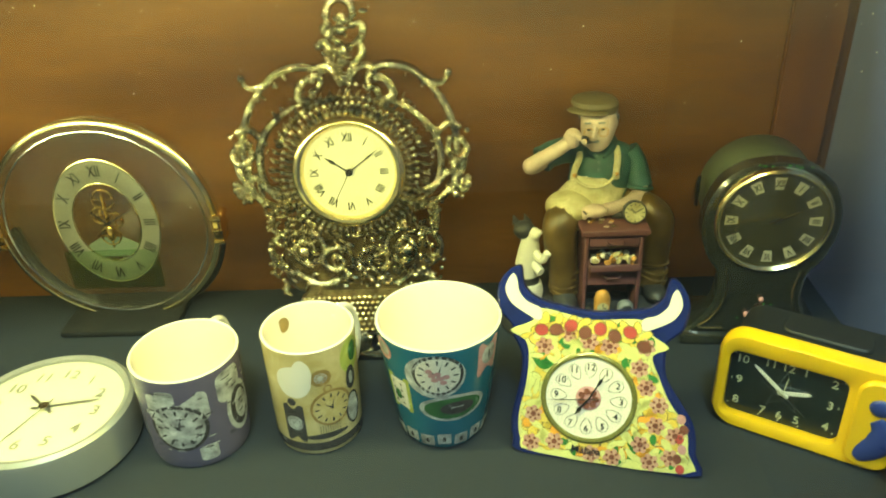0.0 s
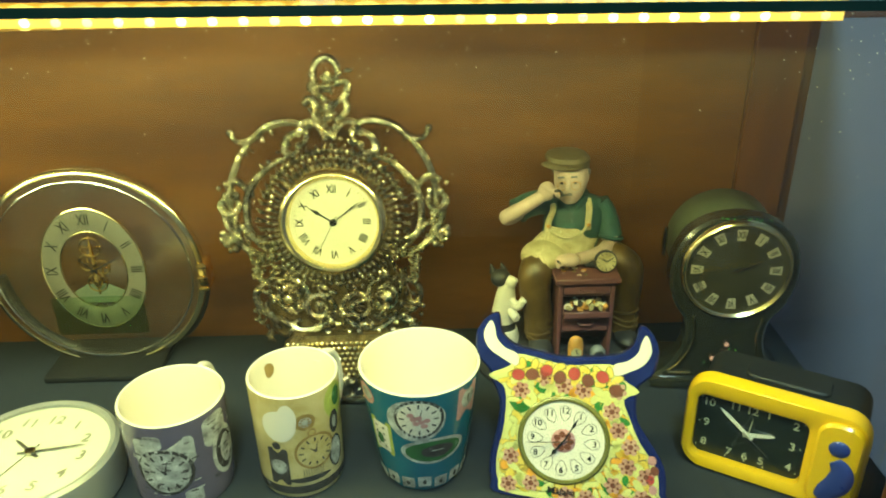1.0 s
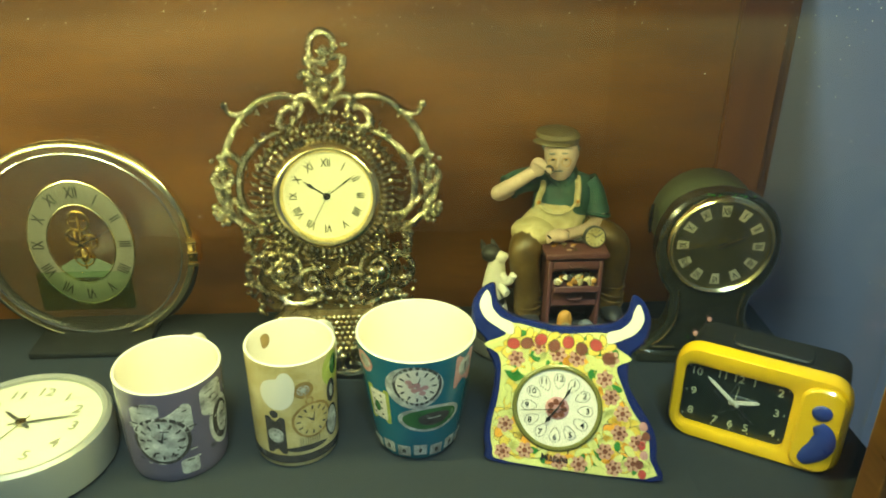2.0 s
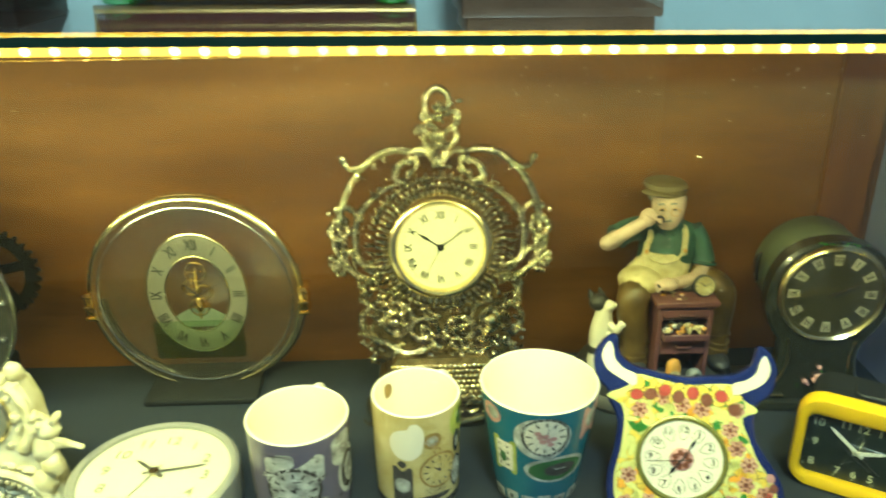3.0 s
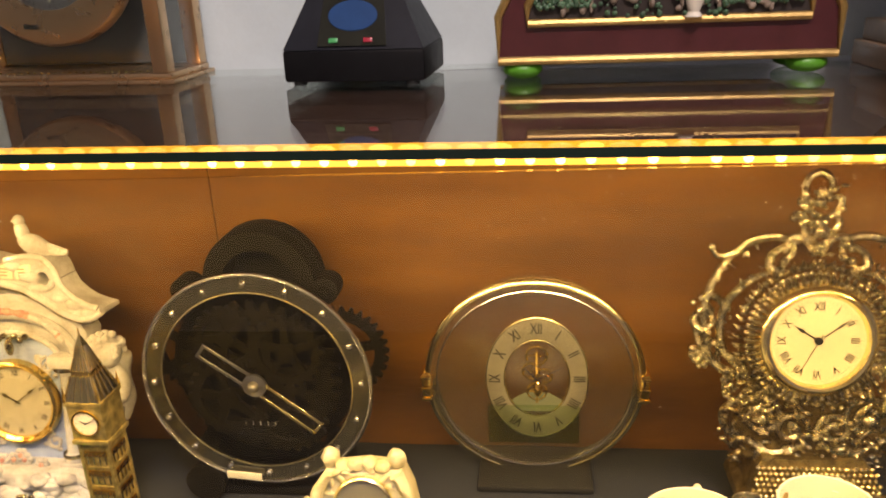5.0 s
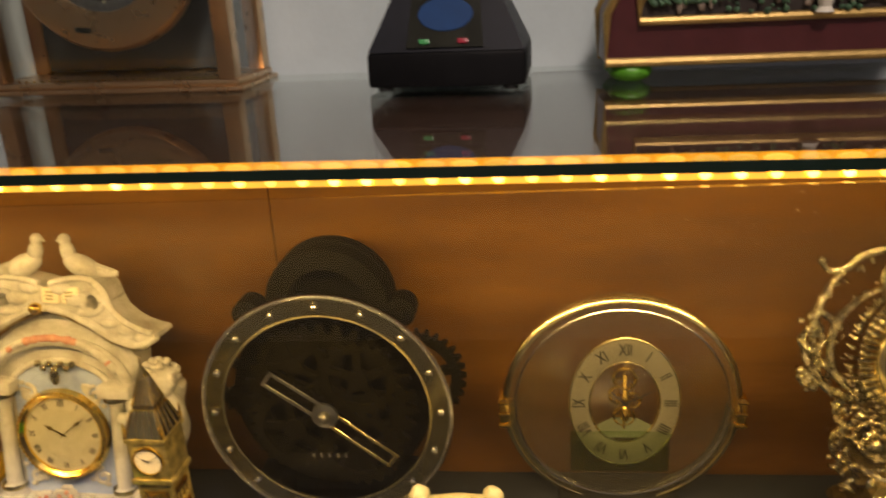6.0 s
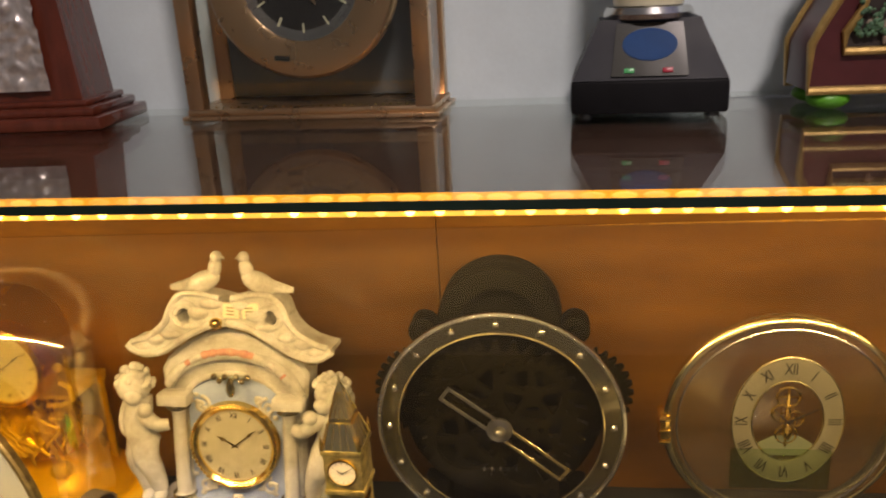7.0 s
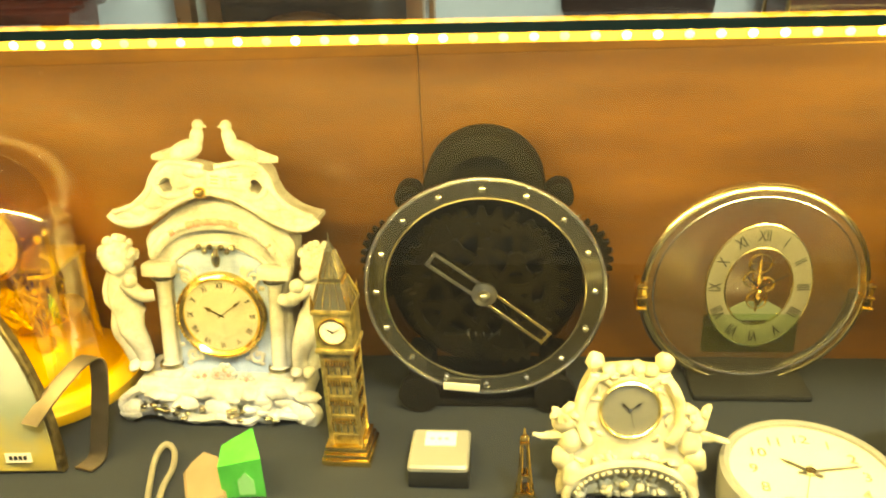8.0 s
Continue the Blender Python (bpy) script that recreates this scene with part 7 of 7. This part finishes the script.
for y, z in ((-0.0605, 0.1375), (-0.0605, 0.1020)):
    tube(b, [(0.008, y, z), (0.010, y - 0.003, z - 0.0012), (0.021, y - 0.003, z - 0.0012), (0.023, y, z)], 0.0011, 6, idx=5)
for k in range(30):
    ball(b, (rng.uniform(-0.004, 0.034), rng.uniform(-0.066, -0.046), 0.1150 + rng.uniform(0, 0.0065)), (rng.uniform(0.0018, 0.0050), 0.0028, rng.uniform(0.0014, 0.0030)), rng.choice((6, 6, 2, 8, 7)), 7, Matrix.Rotation(rng.uniform(0, 3), 4, "Y"))
for k in range(9):
    ball(b, (rng.uniform(-0.008, 0.016), rng.uniform(-0.058, -0.036), 0.1512), (rng.uniform(0.0014, 0.0034), rng.uniform(0.0012, 0.0024), 0.0010), rng.choice((0, 8, 4, 2)), 7)
tube(b, [(-0.006, -0.046, 0.1560), (-0.013, -0.052, 0.1650)], 0.0009, 6, idx=7)
CK = Matrix.Translation((0.0335, -0.0480, 0.1610)) @ pose(0, 0, 0, 76)
lathe(b, [(0, -0.006), (0.0090, -0.006), (0.0108, -0.002), (0.0108, 0.0020), (0.0094, 0.0030)], 28, CK, 7)
lathe(b, [(0.0096, 0.0028), (0, 0.0030)], 28, CK, 2)
for k in range(12):
    tube(b, [CK @ Vector((r * math.sin(k * math.tau / 12), r * math.cos(k * math.tau / 12), 0.0033)) for r in (0.0066, 0.0086)], 0.0004, 4, idx=7)
for a, l in ((-48, 0.0052), (62, 0.0072)):
    tube(b, [CK @ Vector((0, 0, 0.0036)), CK @ Vector((l * math.sin(radians(a)), l * math.cos(radians(a)), 0.0036))], 0.00055, 5, idx=7)
ball(b, (0.0240, -0.0360, 0.1535), (0.0120, 0.0060, 0.0050), 7, 12)
# small clocks at the foot of the table
loft(b, [(0.0065, -0.0665, 0.062, 0.0074, 0.0052), (0.0065, -0.0665, 0.082, 0.0074, 0.0052), (0.0065, -0.0665, 0.087, 0.0058, 0.0046), (0.0065, -0.0665, 0.089, 0.0030, 0.0030)], 8, 16)
lathe(b, [(0.0052, 0), (0, 0.0006)], 16, Matrix.Translation((0.0065, -0.0718, 0.0745)) @ pose(0, 0, 0, 90), 2)
tube(b, [(0.0065, -0.0726, 0.0745), (0.0065, -0.0726, 0.0785)], 0.0005, 4, idx=7)
tube(b, [(0.0065, -0.0726, 0.0745), (0.0095, -0.0726, 0.0735)], 0.0005, 4, idx=7)
ball(b, (0.0290, -0.0640, 0.0690), (0.0078, 0.0066, 0.0080), 9, 14)
lathe(b, [(0.0055, 0), (0, 0.0006)], 16, Matrix.Translation((0.0290, -0.0708, 0.0695)) @ pose(0, 0, 0, 90), 7)
# black and white cat standing up against his leg
loft(b, [(-0.058, -0.030, 0.062, 0.0130, 0.0120), (-0.058, -0.030, 0.070, 0.0140, 0.0130), (-0.058, -0.030, 0.080, 0.0118, 0.0112)], 6, 16)
loft(b, [(-0.059, -0.029, 0.078, 0.0116, 0.0110), (-0.060, -0.029, 0.086, 0.0112, 0.0104), (-0.061, -0.030, 0.092, 0.0108, 0.0100)], 7, 16)
loft(b, [(-0.060, -0.031, 0.089, 0.0114, 0.0104), (-0.060, -0.032, 0.102, 0.0118, 0.0104), (-0.059, -0.032, 0.116, 0.0102, 0.0094), (-0.058, -0.032, 0.128, 0.0078, 0.0076), (-0.057, -0.033, 0.134, 0.0060, 0.0060)], 6, 16)
ball(b, (-0.0635, -0.0290, 0.1360), (0.0102, 0.0098, 0.0092), 7, 14)
ball(b, (-0.0545, -0.0350, 0.1345), (0.0062, 0.0066, 0.0062), 6, 12)
ball(b, (-0.0505, -0.0385, 0.1375), (0.0032, 0.0030, 0.0028), 6, 8)
for x, y in ((-0.0715, -0.026), (-0.0610, -0.024)):
    tube(b, [(x + 0.001, y, 0.1410), (x - 0.002, y + 0.001, 0.1500)], [0.0042, 0.0005], 6, idx=7)
limb([(-0.054, -0.037, 0.116), (-0.048, -0.043, 0.111), (-0.0435, -0.045, 0.118)], 0.0046, 0.0036, 6, 8, 4)
ball(b, (-0.0430, -0.0455, 0.1190), (0.0044, 0.0040, 0.0036), 6, 8)
limb([(-0.055, -0.038, 0.106), (-0.050, -0.044, 0.100), (-0.0485, -0.046, 0.099)], 0.0046, 0.0040, 6, 8, 4)
limb([(-0.066, -0.022, 0.066), (-0.078, -0.028, 0.064), (-0.080, -0.040, 0.064)], 0.0034, 0.0024, 7, 8, 4)
fig = link("figurine", b, [SKIN, SHIRT, APRON, TROUSER, CAP, TABLE, CATW, DARKB, GILT_TOUCH, GREY_HAIR])
fig.matrix_world = pose(0.2355, 0.803, -0.0251) @ Matrix.Scale(1.049, 4)
tagged(fig, "painted resin figurine of a seated watchmaker with a cat", "figurine")

# ---- on the cabinet's top ----
SMOKE = mat("dark_smoked_back", (0.085, 0.105, 0.115), 0.12, 0, 0.2, 30)
root = thing("carriage_clock", on_top(-0.706, 0.818, -3), "brass framed glass carriage clock with black dial", "clock")
b = bmesh.new()
box_into(b, -0.122, -0.042, 0.0, 0.122, 0.046, 0.004, 0.001)
box_into(b, -0.118, -0.038, 0.004, 0.118, 0.042, 0.010, 0.0015)
part("base", b, BRASS, root)
for s in (1, -1):
    for y in (-0.034, 0.034):
        part("corner_bar", box(s * 0.108 - 0.0075, y - 0.0075 + 0.002, 0.010, s * 0.108 + 0.0075, y + 0.0075 + 0.002, 0.250, 0.001), BRASS, root, "brushed brass corner bar")
part("roof", box(-0.122, -0.042, 0.250, 0.122, 0.046, 0.262, 0.002), BRASS, root)
part("back_pane", box(-0.100, 0.030, 0.012, 0.100, 0.033, 0.248), SMOKE, root, "dark smoked back pane")
part("front_pane", box(-0.100, -0.035, 0.010, 0.100, -0.0335, 0.248), CLEAR, root).visible_shadow = False
for s in (1, -1):
    part("side_pane", box(s * 0.112 - 0.001, -0.024, 0.010, s * 0.112 + 0.001, 0.026, 0.248), CLEAR, root).visible_shadow = False
D = pose(-0.002, -0.020, 0.1225, 90) @ Matrix.Diagonal((1.16, 1.16, 1, 1))
part("bezel", turned([(0.047, 0.0), (0.048, 0.004), (0.052, 0.006), (0.074, 0.004), (0.0765, 0.0), (0.0765, -0.010), (0.0, -0.010)], 72, D), BRASS, root, "wide brushed brass bezel")
part("inner_ring", turned([(0.0395, 0.001), (0.0475, 0.002)], 56, D), CHROME, root)
part("dial", turned([(0.0475, 0.0008), (0, 0.0008)], 56, D), BLACK_SOFT, root)
part("hour_marks", on(ticks(0.0415, 0.0075, 0.0014, 12, 0.0016), D), LUME, root)
part("minute_track", on(ticks(0.0455, 0.0018, 0.0005, 60, 0.0024), D), BLACK, root)
part("hour_hand", on(pointer(150, 0.024, 0.004, 0.0030, 0.0030), D), BRASS, root)
part("minute_hand", on(pointer(35, 0.036, 0.004, 0.0026, 0.0036), D), BRASS, root)
b = bmesh.new()
lathe(b, [(0.010, 0.0016), (0.011, 0.0030), (0, 0.0040)], 20, D)
part("emblem", b, BRASS, root)
bm = bmesh.new()
box_into(bm, -0.036, -0.0262, 0.048, -0.022, -0.0255, 0.0525, 0, pose(0, 0, 0, 0, 6, 0))
part("bezel_mark", bm, BLACK_GLOSS, root)
b = bmesh.new()
for k in range(26):
    lathe(b, [(0.0016, 0), (0, 0.0016)], 6, pose(-0.092 + k * 0.0073, -0.030, 0.0102))
part("bead_row", b, GOLD, root, "row of small gilt beads")

root = thing("display_base", on_top(-0.409, 0.785, -3), "black plastic lamp base with blue oval badge", "base")
b = bmesh.new()
box_into(b, -0.062, -0.048, 0.003, 0.062, 0.050, 0.030, 0.003)
part("foot", b, mat("black_foot", (0.006, 0.006, 0.007), 0.5, 0, 0.2, 60, spec=0.15), root)
b = bmesh.new()
lo = [(-0.061, -0.047), (0.061, -0.047), (0.061, 0.049), (-0.061, 0.049)]
hi = [(-0.040, -0.026), (0.040, -0.026), (0.040, 0.028), (-0.040, 0.028)]
v0 = [b.verts.new((x, y, 0.030)) for x, y in lo]
v1 = [b.verts.new((x, y, 0.076)) for x, y in hi]
for k in range(4):
    b.faces.new((v0[k], v0[(k + 1) % 4], v1[(k + 1) % 4], v1[k]))
b.faces.new(v1)
b.faces.new(v0[::-1])
part("body", b, mat("charcoal_plastic", (0.011, 0.013, 0.019), 0.45, 0, 0.2, 60, spec=0.2), root, smooth=False)
SL = Matrix.Translation((0, -0.0475, 0.031)) @ pose(0, 0, 0, 90 - 24.5)
b = bmesh.new()
slab(b, [(-0.030, 0.002), (0.030, 0.002), (0.026, 0.046), (-0.026, 0.046)], 0.0008, SL)
part("panel", b, BLACK_GLOSS, root)
b = bmesh.new()
slab(b, oval_pts(0, 0.028, 0.0215, 0.0135, 28), 0.0012, SL @ Matrix.Translation((0, 0, 0.0004)), 0, 0.0004)
part("badge", b, mat("blue_badge", (0.006, 0.055, 0.17), 0.6, spec=0.2), root, "plain blue oval badge")
for x, mm in ((-0.016, mat("green_light", (0.02, 0.35, 0.12), 0.3)), (0.014, mat("red_light", (0.42, 0.03, 0.05), 0.3))):
    part("button", on(box(-0.004, 0.0045, 0.0006, 0.004, 0.0085, 0.0022, 0.0005), SL @ Matrix.Translation((x, 0, 0))), mm, root)
part("collar", turned([(0.0, 0.076), (0.036, 0.076), (0.037, 0.080), (0.034, 0.085), (0.0, 0.086)], 40), CHROME, root, "chromed collar")
part("tube", turned([(0.028, 0.086), (0.029, 0.090), (0.029, 0.180), (0.0, 0.182)], 40), mat("cloudy_tube", (0.62, 0.58, 0.42), 0.25, 0, 0.15, 40), root, "cloudy cream tube")
for s in (1, -1):
    part("rubber_foot", turned([(0.006, 0.0), (0.006, 0.004), (0, 0.004)], 12, pose(s * 0.050, -0.040, 0)), BLACK_SOFT, root)

MAROON = mat("maroon_lacquer", (0.085, 0.018, 0.020), 0.3, 0, 0.2, 60)
GREEN_PAINT = mat("bright_green_paint", (0.05, 0.30, 0.02), 0.4, 0, 0.15, 60)
GILT_PAINT = mat("gilt_paint", (0.48, 0.30, 0.10), 0.35, 0.6, 0.2, 110, 0.3)
root = thing("music_box", on_top(-0.153, 0.775, 1), "maroon lacquered scene box with gilt edges on green feet", "music box")
hp = [(0.136, 0.016), (0.136, 0.052), (0.128, 0.068), (0.118, 0.086), (0.110, 0.130), (0.080, 0.170), (0.0, 0.186)]
front = hp + [(-x, y) for x, y in hp[::-1][1:]]
b = bmesh.new()
slab(b, front, 0.060, pose(0, 0.034, 0, 90), 0, 0.002)
part("case", b, MAROON, root)
for y in (-0.027, 0.033):
    b = bmesh.new()
    tube(b, [(x, y, z) for x, z in front], 0.0036, 8, True)
    part("gilt_edge", b, GILT_PAINT, root)
b = bmesh.new()
wp = [(0.112, 0.046), (0.112, 0.060), (0.102, 0.076), (0.090, 0.120), (0.0, 0.150), (-0.090, 0.120), (-0.102, 0.076), (-0.112, 0.060), (-0.112, 0.046)]
tube(b, [(x, -0.028, z) for x, z in wp], 0.0034, 8, True)
part("window_frame", b, GILT_PAINT, root)
b = bmesh.new()
slab(b, [(x, z) for x, z in wp], 0.0012, pose(0, -0.026, 0, 90))
part("scene_back", b, mat("dark_scene", (0.03, 0.02, 0.016), 0.6), root)
rng = random.Random(17)
b = bmesh.new()
for k in range(300):
    x = rng.choice((rng.gauss(-0.085, 0.014), rng.gauss(0.075, 0.022), rng.uniform(-0.105, 0.105)))
    if abs(x) < 0.107:
        bead(b, (x, -0.031, 0.050 + abs(rng.gauss(0, 0.010)) + (0.008 if abs(x) > 0.05 else 0)), rng.uniform(0.0010, 0.0026))
green = part("greenery", b, mat("scene_greenery", (0.03, 0.10, 0.05), 0.4, 0, 0.6, 200, colour2=(0.10, 0.24, 0.13)), root)
green["kind"] = "stuff"
b = bmesh.new()
for k in range(55):
    x = rng.uniform(-0.10, 0.10)
    ball(b, (x, -0.030, 0.054 + rng.uniform(0, 0.020)), (rng.uniform(0.0015, 0.0036), 0.002, rng.uniform(0.002, 0.006)), 0, 7)
part("scene_relief", b, mat("scene_brown", (0.14, 0.07, 0.035), 0.5, 0, 0.5, 150, colour2=(0.46, 0.36, 0.28)), root)["kind"] = "stuff"
b = bmesh.new()
lathe(b, [(0, 0.0), (0.007, 0.0), (0.0045, 0.004), (0.007, 0.012), (0.0065, 0.018), (0.003, 0.022), (0.0055, 0.030), (0, 0.036)], 16, pose(0.020, -0.032, 0.048))
part("scene_pillar", b, WHITE, root)
for s in (1, -1):
    for y in (-0.016, 0.022):
        b = bmesh.new()
        ball(b, (s * 0.116, y, 0.008), (0.017, 0.014, 0.008), 0, 14)
        part("foot", b, GREEN_PAINT, root)

TAN_WOOD = mat("pale_brown_wood", (0.17, 0.098, 0.055), 0.4, 0, 0.25, 20, 0.1, stretch=(1, 6, 6))
root = thing("wooden_clock", on_top(0.105, 0.765, 2), "dark round clock in a pale wooden cradle", "clock")
part("base", box(-0.085, -0.050, 0.0, 0.085, 0.055, 0.020, 0.002), TAN_WOOD, root)
part("upper_base", box(-0.080, -0.046, 0.020, 0.080, 0.050, 0.038, 0.002), TAN_WOOD, root)
for s in (1, -1):
    b = bmesh.new()
    tube(b, smoothed([(s * 0.052, -0.030, 0.036), (s * 0.050, -0.032, 0.056), (s * 0.036, -0.034, 0.080), (s * 0.022, -0.034, 0.104)], 5), [0.011 - 0.0003 * k for k in range(16)], 8)
    part("cradle_arm", b, TAN_WOOD, root)
b = bmesh.new()
tube(b, [(-0.046, -0.032, 0.050), (0.046, -0.032, 0.050)], 0.007, 8)
part("cross_bar", b, TAN_WOOD, root)
part("drum", turned([(0, -0.02), (0.090, -0.02), (0.094, -0.014), (0.094, 0.014), (0.090, 0.020), (0, 0.020)], 64, pose(0, 0.006, 0.120, 90)), mat("dark_brown_drum", (0.030, 0.014, 0.010), 0.25, 0, 0.2, 30), root)
b = bmesh.new()
ball(b, (0.020, -0.036, 0.080), (0.012, 0.008, 0.010), 0, 12)
part("gilt_knob", b, GILT_PAINT, root)

RED_WOOD = mat("polished_red_wood", (0.12, 0.026, 0.014), 0.18, 0, 0.25, 25, 0.05, coat=0.5, stretch=(5, 5, 1))
root = thing("panelled_clock", on_top(-1.005, 0.795, 3), "polished red-brown wooden clock case with embossed metal panel", "clock")
for w, y0, y1, z0, z1 in ((0.110, -0.052, 0.050, 0.0, 0.012), (0.102, -0.045, 0.044, 0.012, 0.020), (0.094, -0.038, 0.038, 0.020, 0.026)):
    part("plinth_step", box(-w, y0, z0, w, y1, z1, 0.0025), RED_WOOD, root)
b = bmesh.new()
v0 = [b.verts.new(p) for p in ((-0.086, -0.030, 0.026), (0.086, -0.030, 0.026), (0.086, 0.032, 0.026), (-0.086, 0.032, 0.026))]
v1 = [b.verts.new(p) for p in ((-0.064, -0.024, 0.260), (0.064, -0.024, 0.260), (0.064, 0.030, 0.260), (-0.064, 0.030, 0.260))]
for k in range(4):
    b.faces.new((v0[k], v0[(k + 1) % 4], v1[(k + 1) % 4], v1[k]))
b.faces.new(v1)
part("case", b, RED_WOOD, root, smooth=False)
b = bmesh.new()
bmesh.ops.create_grid(b, x_segments=90, y_segments=130, size=1, matrix=pose(0, -0.0310, 0.140, 90 - 1.6) @ Matrix.Diagonal((0.060, 0.105, 1, 1)))
for v in b.verts:
    v.co.y -= 0.0040 * max(0, noise.noise(v.co * 110)) + 0.0030 * abs(noise.noise(v.co * 60))
    v.co.x *= 1.0 - 0.16 * (v.co.z - 0.03) / 0.23
part("embossed_panel", b, mat("embossed_pewter", (0.66, 0.60, 0.56), 0.3, 0.7, 0.3, 120), root, "embossed pewter panel")


# numerals, hands and marks belong to their dial
for dial in [o for o in bpy.data.objects if o.name.split(".")[0] == "dial"]:
    for o in list(dial.parent.children):
        if o.name.split(".")[0] in ("numerals", "minute_track", "hour_marks", "plaques", "petal_lines", "hour_hand", "minute_hand", "second_hand", "alarm_hand", "pivot", "rosette", "rosette_petals", "emblem", "dial_lines"):
            o.parent = dial
